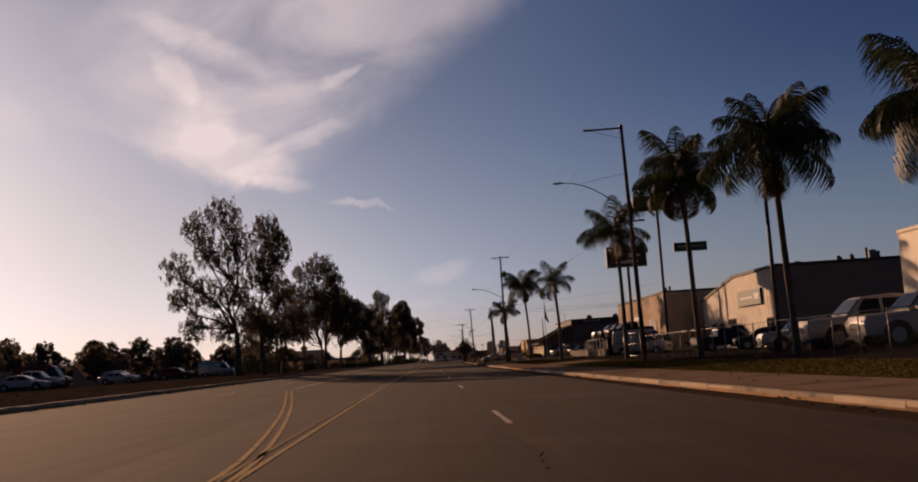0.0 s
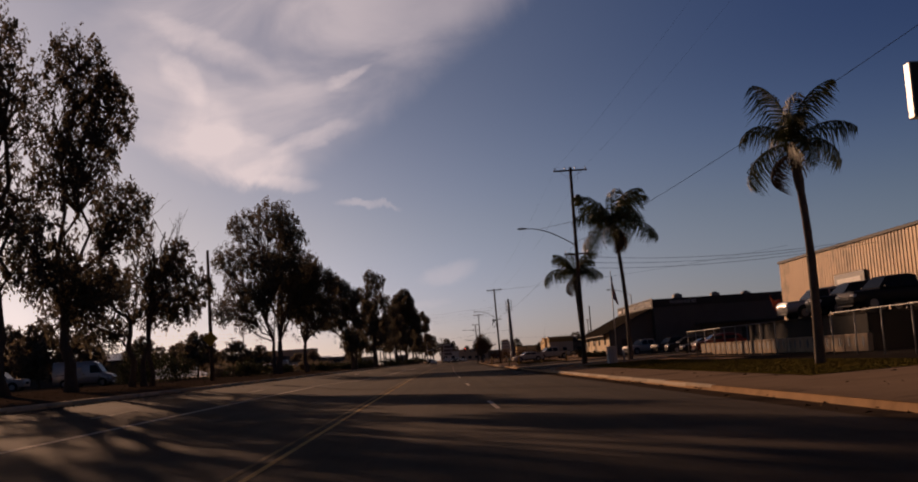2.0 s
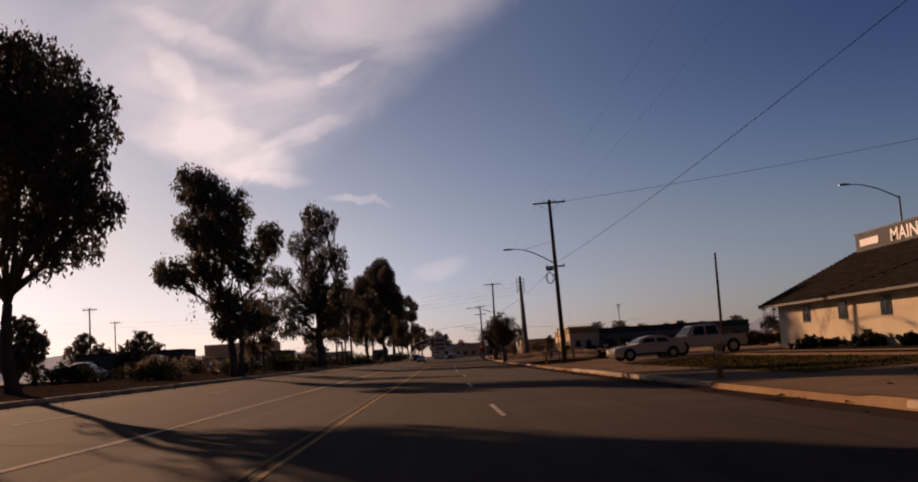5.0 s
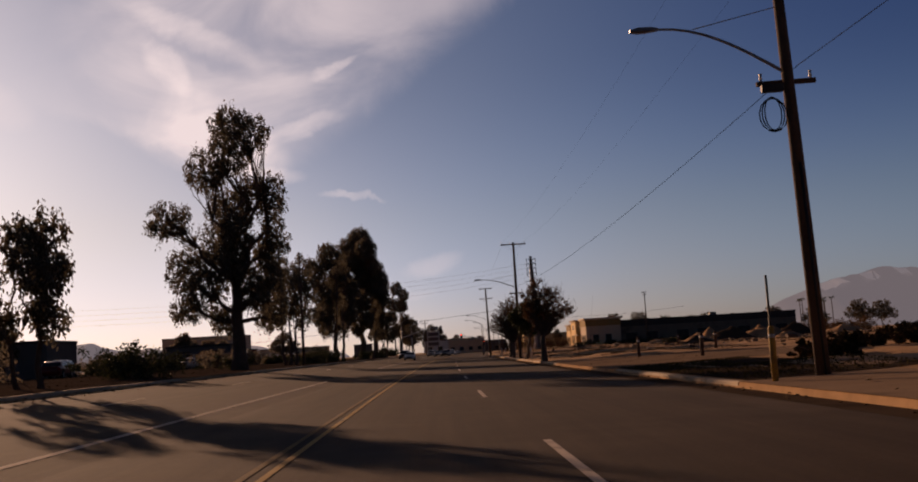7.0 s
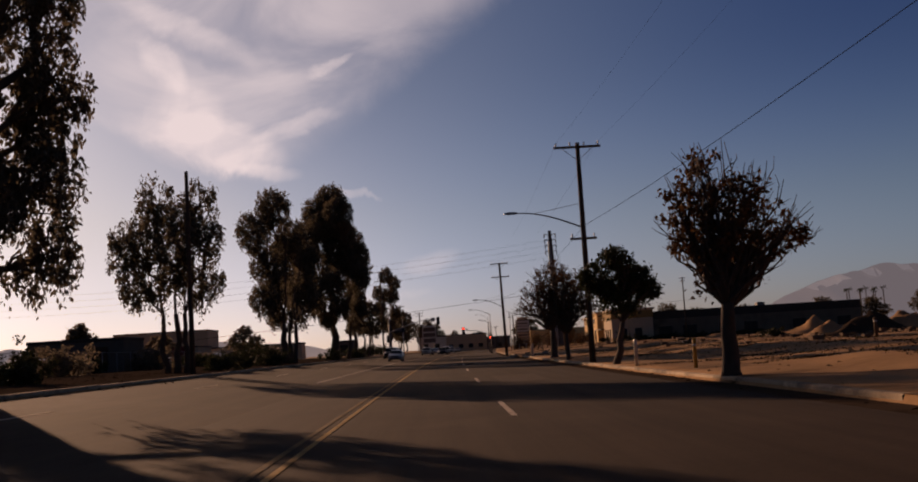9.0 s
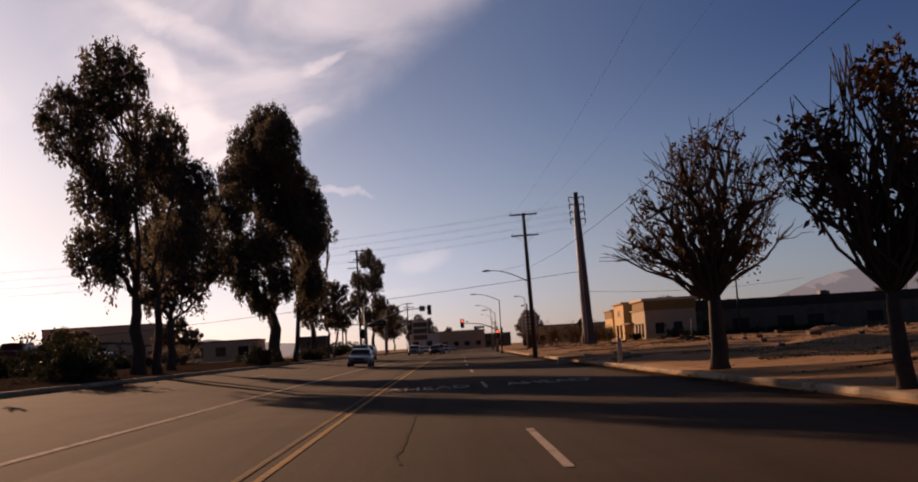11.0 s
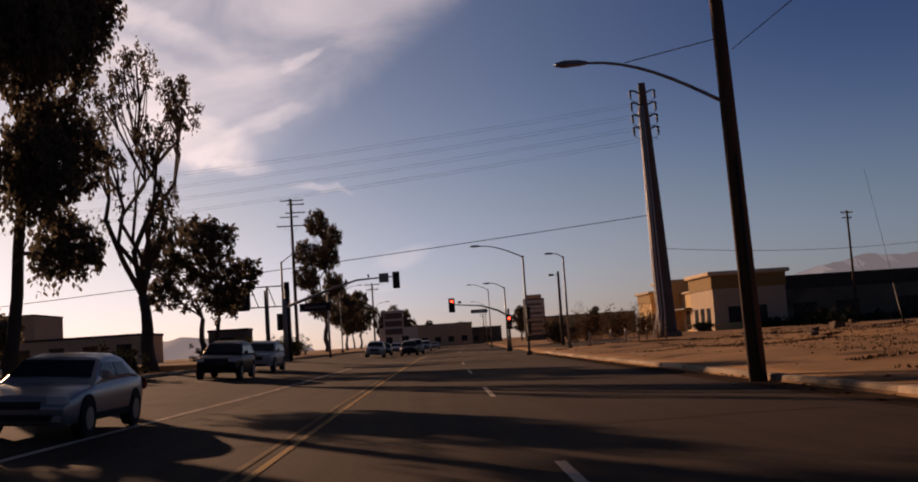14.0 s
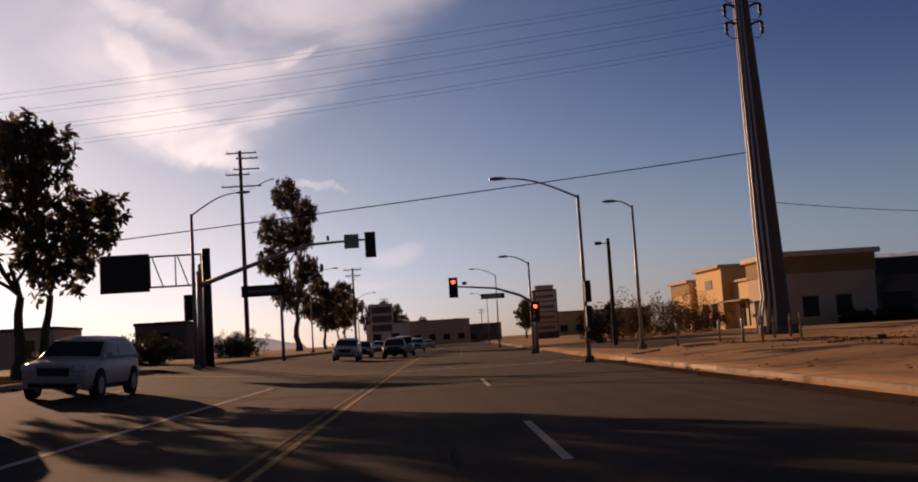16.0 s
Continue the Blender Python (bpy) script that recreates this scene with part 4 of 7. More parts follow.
# street trees beside the empty lot, half bare with rust-coloured leaves
RUST = "street tree with a dark trunk and sparse rust-brown leaves"
gum_tree("street_tree", 5.5, 299.1, [(-0.1, 5.4, 0.9, 0.7), (-0.9, 4.5, 0.7, 0.8), (0.8, 4.7, 0.9, 0.8), (0.0, 4.0, 1.1, 0.8), (1.9, 3.9, 0.7, 0.5), (-0.9, 3.4, 0.6, 0.6), (1.0, 3.4, 0.8, 0.5), (0.2, 3.0, 0.8, 0.5)], ((0, 0.27),), 21, 0.62, leaf=0.16, label=RUST, group="street trees", mat=LEAF_DRY, droop=0.3, fork=0.36, bare=110, straight=True)
gum_tree("street_tree", 5.9, 318.9, [(0.3, 4.7, 0.8, 0.6), (-0.7, 4.0, 0.8, 0.7), (1.2, 3.9, 0.8, 0.6), (0.2, 3.4, 1.0, 0.6), (1.7, 3.3, 0.6, 0.4)], ((0, 0.18),), 22, 3.0, leaf=0.16, label="street tree with a dense dark rounded crown", group="street trees", mat=BUSH, droop=0.3, fork=0.4)
gum_tree("street_tree", 6.2, 338.0, [(0, 5.2, 0.8, 0.6), (-1.0, 4.2, 0.8, 0.7), (0.9, 4.4, 0.9, 0.7), (-0.2, 3.5, 1.2, 0.6), (1.4, 3.5, 0.7, 0.5)], ((0, 0.18),), 23, 0.7, leaf=0.16, label="bare street tree with few leaves", group="street trees", mat=LEAF_DRY, droop=0.3, fork=0.34, bare=70, straight=True)
gum_tree("street_tree", 6.9, 351.7, [(0.4, 6.6, 1.0, 0.9), (-0.8, 6.0, 1.0, 0.8), (1.4, 5.4, 1.1, 0.9), (-1.5, 4.8, 0.9, 0.8), (0.2, 4.8, 1.2, 0.9), (-2.0, 3.8, 0.8, 0.6), (-0.6, 3.6, 1.1, 0.7), (1.2, 3.8, 1.1, 0.8)], ((0, 0.31),), 24, 0.55, leaf=0.13, label=RUST, group="street trees", mat=LEAF_DRY, droop=0.3, fork=0.34, bare=120, straight=True)


# palms
def frond_mesh(seed, length, droop, mat):
    """A feathered palm leaf that arches out along +x and hangs at its tip."""
    rnd = random.Random(seed)
    v, f = [], []
    n = 26
    rib = []
    for i in range(n + 1):
        s = i / n
        ang = radians(50) - droop * s ** 1.6
        if i == 0:
            p = Vector((0, 0, 0))
        else:
            p = rib[-1] + Vector((math.cos(ang), 0, math.sin(ang))) * (length / n)
        rib.append(p)
    tube_data(rib[::3] + [rib[-1]], [0.05 * (1 - 0.85 * i / 9) for i in range(len(rib[::3]) + 1)], 4, v, f)
    for i in range(3, n + 1):
        s = i / n
        ll = length * 0.34 * math.sin(math.pi * (0.12 + 0.86 * s)) ** 0.7 + 0.12
        for k in (-1, 1):
            for j in (0, 0.5):
                q = rib[i - 1].lerp(rib[i], j)
                d = (rib[i] - rib[i - 1]).normalized()
                out = (d * 0.5 + Vector((0, k * 0.6, rnd.uniform(-0.3, 0.15)))).normalized()
                tip = q + out * ll * rnd.uniform(0.55, 0.85) + Vector((0, 0, -ll * rnd.uniform(0.7, 1.1)))
                m = q + out * ll * 0.45 + Vector((0, 0, -ll * 0.2))
                w = d * 0.02
                b = len(v)
                v += [q - w, q + w, m + w * 1.3, m - w * 1.3, tip]
                f += [(b, b + 1, b + 2, b + 3), (b + 3, b + 2, b + 4)]
    return mesh_of("frond", v, f, mat)


FRONDS = [frond_mesh(50 + k, 3.0, radians(70 + 17 * k), PALM_LEAF) for k in range(4)]
DEAD_FRONDS = [frond_mesh(60 + k, 2.3, radians(150), PALM_DRY) for k in range(2)]


def palm(x, y, h, spread, count, seed, lean=0.0, dead=4, label="feathery queen palm with a ringed grey trunk on the verge"):
    rnd = random.Random(seed)
    th = thing("palm_tree", x, y, ground_z(x, y), 0, label, "palm tree", "palms along the verge")
    pts, rad = [], []
    for i in range(19):
        s = i / 18
        pts.append((lean * s * s + 0.05 * math.sin(s * 5 + seed), 0.05 * math.cos(s * 4), -0.2 + (h + 0.2) * s))
        r = 0.17 + 0.07 * (1 - s) ** 3 + (0.05 if 0.80 < s < 0.95 else 0)
        rad.append(r * (0.80 + 0.04 * (i % 2)))
    tube("trunk", pts, rad, PALM_BARK, th, 10)
    top = Vector((lean, 0, h))
    # old leaf bases under the crown
    bv, bf = [], []
    for k in range(22):
        a = rnd.uniform(0, 6.28)
        z = h - rnd.uniform(0.1, 1.1)
        d = Vector((math.cos(a), math.sin(a), 0))
        p = Vector((lean * (z / h) ** 2, 0, z)) + d * 0.14
        tube_data([p, p + d * 0.16 + Vector((0, 0, 0.22)), p + d * 0.3 + Vector((0, 0, 0.2 * rnd.uniform(-1, 1)))], [0.06, 0.04, 0.015], 4, bv, bf)
    ob = new("leaf_sheath", mesh_of("leaf_sheath", bv, bf, PALM_DRY))
    ob.parent = th
    for k in range(count):
        a = k * 137.5 + rnd.uniform(-22, 22)
        if k < count * 0.36:
            kind, tilt = rnd.randrange(2), rnd.uniform(12, 40)
        else:
            kind, tilt = rnd.randrange(1, 4), 6 - 52 * ((k - count * 0.36) / (count * 0.64)) + rnd.uniform(-12, 12)
        sc = spread / 2.6 * rnd.uniform(0.78, 1.12)
        part("frond", FRONDS[kind], None, th, place=Matrix.Translation(top) @ pose(0, 0, 0, 0, 0, a) @ pose(0, 0, 0, rnd.uniform(-18, 18), -tilt, 0) @ Matrix.Scale(sc, 4))
    for k in range(dead):
        a = rnd.uniform(0, 360)
        part("dead_frond", DEAD_FRONDS[k % 2], None, th, "dry brown hanging frond", place=Matrix.Translation(top - Vector((0, 0, 0.35))) @ pose(0, 0, 0, 0, 0, a) @ pose(0, 0, 0, 0, 62, 0) @ Matrix.Scale(spread / 2.9, 4))
    return th


palm(16.6, 33.0, 8.0, 3.3, 20, 1, 0, 2)
palm(16.0, 48.0, 9.6, 3.5, 24, 2, -0.3, 3)
palm(15.6, 64.5, 10.8, 3.4, 24, 3, -0.4, 4)
palm(14.4, 83.4, 9.9, 3.4, 14, 4, -0.3, 2)
palm(11.9, 108.2, 8.0, 2.5, 11, 5, -0.3, 1, "thin queen palm with few windblown fronds")
palm(12.1, 149.6, 10.4, 3.4, 16, 6, -0.4, 2)
palm(9.5, 157.0, 7.4, 2.6, 12, 7, -0.2, 1, "small queen palm beside the utility pole")
# ---------------------------------------------------------------- poles, wires, lamps, signals


def lamp_arm(parent, base, reach, rise, side=-1):
    """A curved street-lamp arm with its head; base: local point on the pole."""
    bx0 = Vector(base)
    pts = []
    for i in range(9):
        s = i / 8
        pts.append(bx0 + Vector((side * reach * s, 0, rise * math.sin(s * math.pi / 2))))
    tube("lamp_arm", pts, [0.045 - 0.015 * i / 8 for i in range(9)], GALV, parent, 7)
    tip = pts[-1]
    bm = bmesh.new()
    prof = [(0.0, 0.06, 0.05), (0.18, 0.10, 0.09), (0.5, 0.15, 0.10), (0.72, 0.08, 0.05)]
    rings = []
    for d, w, h in prof:
        c = tip + Vector((side * d, 0, 0.0))
        rings.append([bm.verts.new(c + Vector((0, w * a, h * b))) for a, b in ((-1, -0.4), (-0.7, 0.6), (0, 1), (0.7, 0.6), (1, -0.4), (0, -0.6))])
    for r0, r1 in zip(rings, rings[1:]):
        for k in range(6):
            bm.faces.new((r0[k], r0[(k + 1) % 6], r1[(k + 1) % 6], r1[k]))
    bm.faces.new(rings[0][::-1])
    bm.faces.new(rings[-1])
    bmesh.ops.recalc_face_normals(bm, faces=bm.faces)
    hd = part("lamp_head", bm, GALV, parent, "grey cobra-head lamp")
    return hd


def cross_arm(parent, z, w, x0=0.0, insul=4, brace=True, dy=0.16):
    part("crossarm", bx(x0 - w / 2, x0 + w / 2, dy - 0.05, dy + 0.05, z - 0.06, z + 0.06, 0.008), WOOD_POLE, parent)
    for k in range(insul):
        xx = x0 - w / 2 + 0.12 + (w - 0.24) * k / (insul - 1)
        tube("insulator", [(xx, dy, z + 0.06), (xx, dy, z + 0.13), (xx, dy, z + 0.17), (xx, dy, z + 0.26)], [0.015, 0.05, 0.03, 0.045], PALE_STEEL, parent, 6)
    if brace:
        for s in (-1, 1):
            tube("brace", [(x0 + s * w * 0.33, dy, z - 0.05), (0, dy * 0.6, z - 0.75)], 0.014, GALV, parent, 4)


def utility_pole(x, y, h, arms, lamp=None, transformer=False, label="dark creosoted wooden utility pole", r=0.17, lean=0.0, group="utility poles", extra=True):
    th = thing("utility_pole", x, y, ground_z(x, y), 0, label, "utility pole", group)
    th.matrix_basis = th.matrix_basis @ pose(0, 0, 0, 0, lean, 0)
    tube("pole", [(0, 0, -0.3), (0, 0, h * 0.5), (0, 0, h)], [r, r * 0.85, r * 0.65], WOOD_POLE, th, 12)
    for a in arms:
        cross_arm(th, *a)
    if lamp:
        z, reach, rise = lamp
        lamp_arm(th, (-0.1, 0, z), reach, rise)
        tube("guy_rod", [(-0.1, 0, z + rise + 0.35), (-reach * 0.75, 0, z + rise * 0.95)], 0.012, GALV, th, 4)
    if transformer:
        tube("transformer", [(0.42, 0, h * 0.80), (0.42, 0, h * 0.80 + 0.08), (0.42, 0, h * 0.80 + 0.8), (0.42, 0, h * 0.80 + 0.9)], [0.18, 0.22, 0.22, 0.12], DARK_STEEL, th, 12)
        tube("bracket", [(0, 0, h * 0.83), (0.4, 0, h * 0.83)], 0.03, GALV, th, 5)
    if extra:
        tube("riser_pipe", [(0.0, -r * 0.95, 0.0), (0.0, -r * 0.9, h * 0.42)], 0.035, DARK_STEEL, th, 6)
    return th


PB = utility_pole(8.8, 150.7, 15.2, [(15.0, 2.6), (8.5, 1.9, 0.0, 3, False)], (9.2, 3.6, 1.45), True, "dark wooden utility pole with lamp arm and transformer")
PA = utility_pole(13.6, 72.2, 16.4, [(16.2, 2.7, -1.3, 3, True), (9.6, 2.0, 0.0, 3, False)], (10.3, 4.3, 2.3), False, "dark wooden utility pole with a one-sided arm on top", lean=-1.0)
PE = utility_pole(6.85, 246.6, 12.4, [(12.2, 2.5), (7.3, 1.5, 0.0, 3, False)], (7.55, 3.0, 1.3), False, "dark wooden utility pole with lamp arm", 0.18, -1.5)
PF = utility_pole(5.9, 326.0, 11.6, [(11.4, 2.5), (6.5, 1.4, 0.0, 3, False)], (7.1, 3.3, 0.9), False, "dark wooden utility pole with lamp arm")
PH = utility_pole(7.2, 407.5, 12.0, [(11.9, 2.3), (10.15, 2.3)], (6.3, 3.0, 1.1), False, "dark wooden utility pole with two crossarms and lamp arm", 0.2, -1.2)
# coiled service cable hanging off one pole
v, f = [], []
for k in range(3):
    pts = [(-0.5 - 0.35 * math.sin(a) * (0.6 + 0.2 * k), -0.1, 6.9 - 0.7 * (1 - math.cos(a)) * 0.6 - k * 0.02) for a in [i * 6.283 / 14 for i in range(15)]]
    tube_data(pts, [0.016] * 15, 4, v, f)
co = new("cable_coil", mesh_of("cable_coil", v, f, WIRE))
co.parent = PE
part("splice_box", bx(-0.75, -0.2, -0.25, -0.08, 7.0, 7.2, 0.02), DARK_STEEL, PE)
for x, y, h in ((-5.3, 556.0, 11.0), (-3.0, 690.0, 12.0), (27.0, 750.0, 10.0)):
    utility_pole(x, y, h, [(h - 0.2, 2.4), (h - 1.0, 2.0)], None, False, "far wooden utility pole beside the road", extra=False)
utility_pole(-16.4, 333.4, 12.0, [], None, False, "bare wooden pole standing among the gum trees", 0.16)
DP = utility_pole(-20.6, 156.2, 10.6, [], None, False, "bare dark wooden pole bearing a diamond road sign", 0.17)
bm = bmesh.new()
d = [bm.verts.new(p) for p in ((-0.62, -0.2, 3.4), (0, -0.2, 2.78), (0.62, -0.2, 3.4), (0, -0.2, 4.02), (-0.62, -0.215, 3.4), (0, -0.215, 2.78), (0.62, -0.215, 3.4), (0, -0.215, 4.02))]
for q in ((0, 1, 2, 3), (7, 6, 5, 4), (0, 4, 5, 1), (1, 5, 6, 2), (2, 6, 7, 3), (3, 7, 4, 0)):
    bm.faces.new([d[i] for i in q])
bmesh.ops.recalc_face_normals(bm, faces=bm.faces)
part("sign_plate", bm, SIGN_YELLOW, DP, "yellow diamond warning sign")
P2 = utility_pole(-13.3, 512.0, 18.9, [(15.6, 3.6)], None, False, "tall wooden pole with stacked line arms", 0.22)
for z, w, x0 in ((16.7, 2.2, -0.3), (17.2, 2.4, 0.5), (18.2, 2.0, 0.6), (18.7, 2.8, 0.1)):
    cross_arm(P2, z, w, x0, 4, False)
tube("lamp_arm", [(1.6, 0.1, 15.65), (2.3, 0.1, 16.0), (3.0, 0.1, 16.15)], [0.04, 0.04, 0.06], GALV, P2, 6)
utility_pole(25.6, 272.0, 9.4, [], None, False, "bare wooden pole behind the parked cars", 0.15, extra=False)
utility_pole(57.0, 516.0, 14.2, [(14.0, 1.6), (13.3, 1.2)], None, False, "wooden pole beside the long store", 0.18, extra=False)
for x, y, h in ((-46, 300, 9), (-60, 356, 10), (-52, 250, 9), (-75, 420, 11)):
    utility_pole(x, y, h, [(h - 0.2, 1.8)], None, False, "far wooden pole behind the lots", 0.13, extra=False)

# the steel tower: a pale many-sided mast with line arms and a concrete foot
MX, MY = 22.4, 475.5
mono = thing("steel_pole", MX, MY, ground_z(MX, MY) - 0.05, 0, "tall tapered pale steel power pole on a concrete foot", "power pole")
tube("mast", [(0, 0, 0.3), (-0.3, 0, 12), (-0.58, 0, 22.6)], [0.78, 0.58, 0.32], MAST, mono, 12, smooth=False)
tube("footing", [(0, 0, -0.3), (0, 0, 0.55)], [1.15, 1.1], CONCRETE, mono, 16)
for k in range(4):
    a = radians(180 + 22 * k)
    tube("conduit", [(math.cos(a) * 1.35, math.sin(a) * 1.2, 0.2), (math.cos(a) * 0.8 - 0.05, math.sin(a) * 0.79, 2.2), (math.cos(a) * 0.78 - 0.15, math.sin(a) * 0.79, 6), (math.cos(a) * 0.46 - 0.52, math.sin(a) * 0.4, 20.5)], 0.07, PALE_STEEL, mono, 6)
for z in (18.4, 19.5, 20.6, 21.7):
    for s in (-1, 1):
        mid = -z * 0.026
        tube("line_arm", [(s * 0.2 + mid, 0, z), (s * 0.75 + mid, 0, z + 0.25), (s * 1.1 + mid, 0, z + 0.3)], [0.09, 0.08, 0.06], DARK_STEEL, mono, 6)
        tube("insulator", [(s * 1.08 + mid, 0, z + 0.3), (s * 1.08 + mid, 0, z + 0.15), (s * 1.08 + mid, 0, z), (s * 1.08 + mid, 0, z - 0.15), (s * 1.08 + mid, 0, z - 0.3), (s * 1.08 + mid, 0, z - 0.45)], [0.05, 0.14, 0.06, 0.14, 0.06, 0.12], DARK_STEEL, mono, 8)
        tube("jumper", [(s * 1.08 + mid, 0, z - 0.45), (s * 0.8 + mid, -0.2, z - 0.8), (s * 0.4 + mid, -0.25, z - 0.75)], 0.025, WIRE, mono, 4)

# cables along the right-hand poles
def top_of(th, dx, z):
    return Vector((th.location.x + dx, th.location.y + 0.16, th.location.z + z))


RUN = [(PA, (-2.5, -1.2), 16.45), (PB, (-1.1, 1.1), 15.25), (PE, (-1.1, 1.1), 12.45), (PF, (-1.1, 1.1), 11.65), (PH, (-1.0, 1.0), 12.15)]
for (p, dx, z), (q, ex, w) in zip(RUN, RUN[1:]):
    for k in (0, 1):
        cable("cable", top_of(p, dx[k], z), top_of(q, ex[k], w), 0.9, 0.0035, "thin black overhead power line")
    cable("cable", top_of(p, 0.15, z * 0.62), top_of(q, 0.15, w * 0.62), 0.7, 0.011, "thicker black telephone cable")
for dz in (0.0, -0.45, -0.9):
    cable("cable", top_of(PB, 0.2, 8.3 + dz), (26.0, 140.0 + dz * 4, 7.4 + dz * 0.5), 0.5, 0.012, "thin black service drop to the building")
cable("cable", top_of(PE, 0.2, 12.2), (46, 215, 14.0), 0.6, 0.012, "thin black overhead power line")
for k, z in enumerate((17.95, 19.05, 20.15, 21.25)):
    for s in (-1, 1):
        cable("cable", (MX + s * 1.08 - z * 0.026, MY, z), (-120.0, 486 + k * 1.0 + s, z - 4.0 + k * 0.3), 3.0, 0.008, "high power line crossing the road")
cable("cable", (MX - 0.8, MY, 11.2), (-80.0, 477, 4.4), 0.7, 0.03, "black cable strung across the road")
cable("cable", (MX, MY, 8.2), (64.0, 500, 9.5), 0.8, 0.02, "black cable strung to a far pole")
GW = cable("cable", (MX + 8.5, MY - 26, 0.6), (MX + 11.5, MY - 16, 12.0), 0.0, 0.012, "slack guy wire beside the lot")
tube("guard", [(MX + 8.5, MY - 26, 0.4), (MX + 9.3, MY - 23.4, 3.2)], 0.055, DARK_STEEL, GW, 6)


def steel_lamp(x, y, h, reach, rise, label="grey steel street lamp on a tapered pole", side=-1, r=0.10):
    th = thing("street_lamp", x, y, ground_z(x, y), 0, label, "street lamp", "steel street lamps")
    tube("pole", [(0, 0, 0.1), (0, 0, h)], [r, r * 0.6], GALV, th, 10)
    tube("base", [(0, 0, -0.1), (0, 0, 0.28)], [0.24, 0.2], CONCRETE, th, 10)
    lamp_arm(th, (0, 0, h - 0.1), reach, rise, side)
    return th


LI = steel_lamp(8.22, 459.0, 7.05, 3.0, 0.95)
steel_lamp(12.35, 467.0, 7.2, 0.75, 0.35)
steel_lamp(9.4, 486.3, 6.2, 1.3, 0.55)
steel_lamp(12.2, 540.0, 8.6, 2.4, 0.9)
steel_lamp(17.0, 610.0, 8.6, 2.4, 0.9)
steel_lamp(-9.4, 536.0, 8.6, 2.6, 0.9, side=1)
steel_lamp(-6.5, 600.0, 8.6, 2.6, 0.9, side=1)
steel_lamp(26.8, 232.0, 9.0, 3.0, 1.0)
tp = thing("wood_post_light", 14.1, 482.0, ground_z(14.1, 482), 0, "short dark wooden pole with a small flood lamp", "pole")
tube("pole", [(0, 0, -0.2), (0, 0, 6.9)], [0.15, 0.11], WOOD_POLE, tp, 8)
part("flood_lamp", bx(-0.9, -0.45, -0.12, 0.12, 6.5, 6.7, 0.03), DARK_STEEL, tp)
tube("arm", [(0, 0, 6.55), (-0.5, 0, 6.6)], 0.03, GALV, tp, 5)


def signal_head(parent, x, y, z, lit=True, name="signal_head"):
    hd = part(name, bx(x - 0.19, x + 0.19, y - 0.02, y + 0.18, z - 0.55, z + 0.55, 0.03), DARK_STEEL, parent)
    part("backplate", bx(x - 0.30, x + 0.30, y + 0.182, y + 0.20, z - 0.68, z + 0.68), DARK_STEEL, hd)
    for k, mat in enumerate((LAMP_RED if lit else DARK_STEEL, DARK_STEEL, DARK_STEEL)):
        zz = z + 0.36 - 0.36 * k
        tube("lens", [(x, y - 0.02, zz), (x, y - 0.035, zz)], [0.13, 0.12], mat, hd, 12, "lit red lens" if (k == 0 and lit) else "")
        v, f = [], []
        for i in range(9):
            a = math.pi * i / 8
            for dd in (0, -0.2):
                v.append((x + math.cos(a) * 0.15, y - 0.02 + dd, zz + math.sin(a) * 0.15))
        f = [(2 * i, 2 * i + 2, 2 * i + 3, 2 * i + 1) for i in range(8)]
        vis = new("visor", mesh_of("visor", v, f, DARK_STEEL))
        vis.parent = hd
    return hd


# far-right signal with its mast arm over the road
S2 = thing("traffic_signal", 9.6, 486.0, ground_z(9.6, 486), 0, "grey traffic signal mast with a curved arm, showing red", "traffic signal")
tube("pole", [(0, 0, 0), (0, 0, 4.1)], [0.13, 0.11], GALV, S2, 10)
tube("mast_arm", [(0, 0, 3.4), (-1.0, 0, 4.0), (-2.6, 0, 4.55), (-5.2, 0, 4.8)], [0.10, 0.09, 0.07, 0.05], GALV, S2, 8)
signal_head(S2, -5.4, -0.1, 4.75)
signal_head(S2, 0.0, -0.3, 2.8)
part("side_camera", bx(-4.8, -4.5, -0.1, 0.1, 4.9, 5.1, 0.02), DARK_STEEL, S2)
pl = part("street_plate", bx(-3.6, -2.0, -0.09, -0.06, 3.85, 4.2), PAINT_GREEN, S2, "green street-name plate")
part("plate_bar", bx(-3.4, -2.2, -0.098, -0.092, 3.96, 4.1), SIGN_FACE, pl)
# near-right pole signal on the lamp post
for z in (1.9, 2.95):
    part("signal_head", bx(-0.06, 0.2, -0.42, -0.14, z - 0.45, z + 0.45, 0.03), DARK_STEEL, LI, "dark signal head seen from its side")
part("push_button", bx(-0.1, 0.1, -0.2, -0.1, 1.0, 1.3, 0.02), DARK_STEEL, LI)
# left mast arm over the far lanes, heads seen from behind
S1 = thing("traffic_signal", -10.3, 473.0, ground_z(-10.3, 473), 0, "grey traffic signal mast with a long rising arm", "traffic signal")
tube("pole", [(0, 0, 0), (0, 0, 5.3)], [0.17, 0.13], GALV, S1, 10)
tube("mast_arm", [(0, 0, 4.5), (2.2, 0, 5.25), (4.2, 0, 5.9), (6.1, 0, 6.42), (7.9, 0, 6.5), (9.6, 0, 6.55)], [0.13, 0.12, 0.10, 0.08, 0.06, 0.05], GALV, S1, 8)
hd = part("signal_head", bx(9.15, 9.6, -0.2, 0.0, 5.62, 6.82, 0.03), DARK_STEEL, S1)
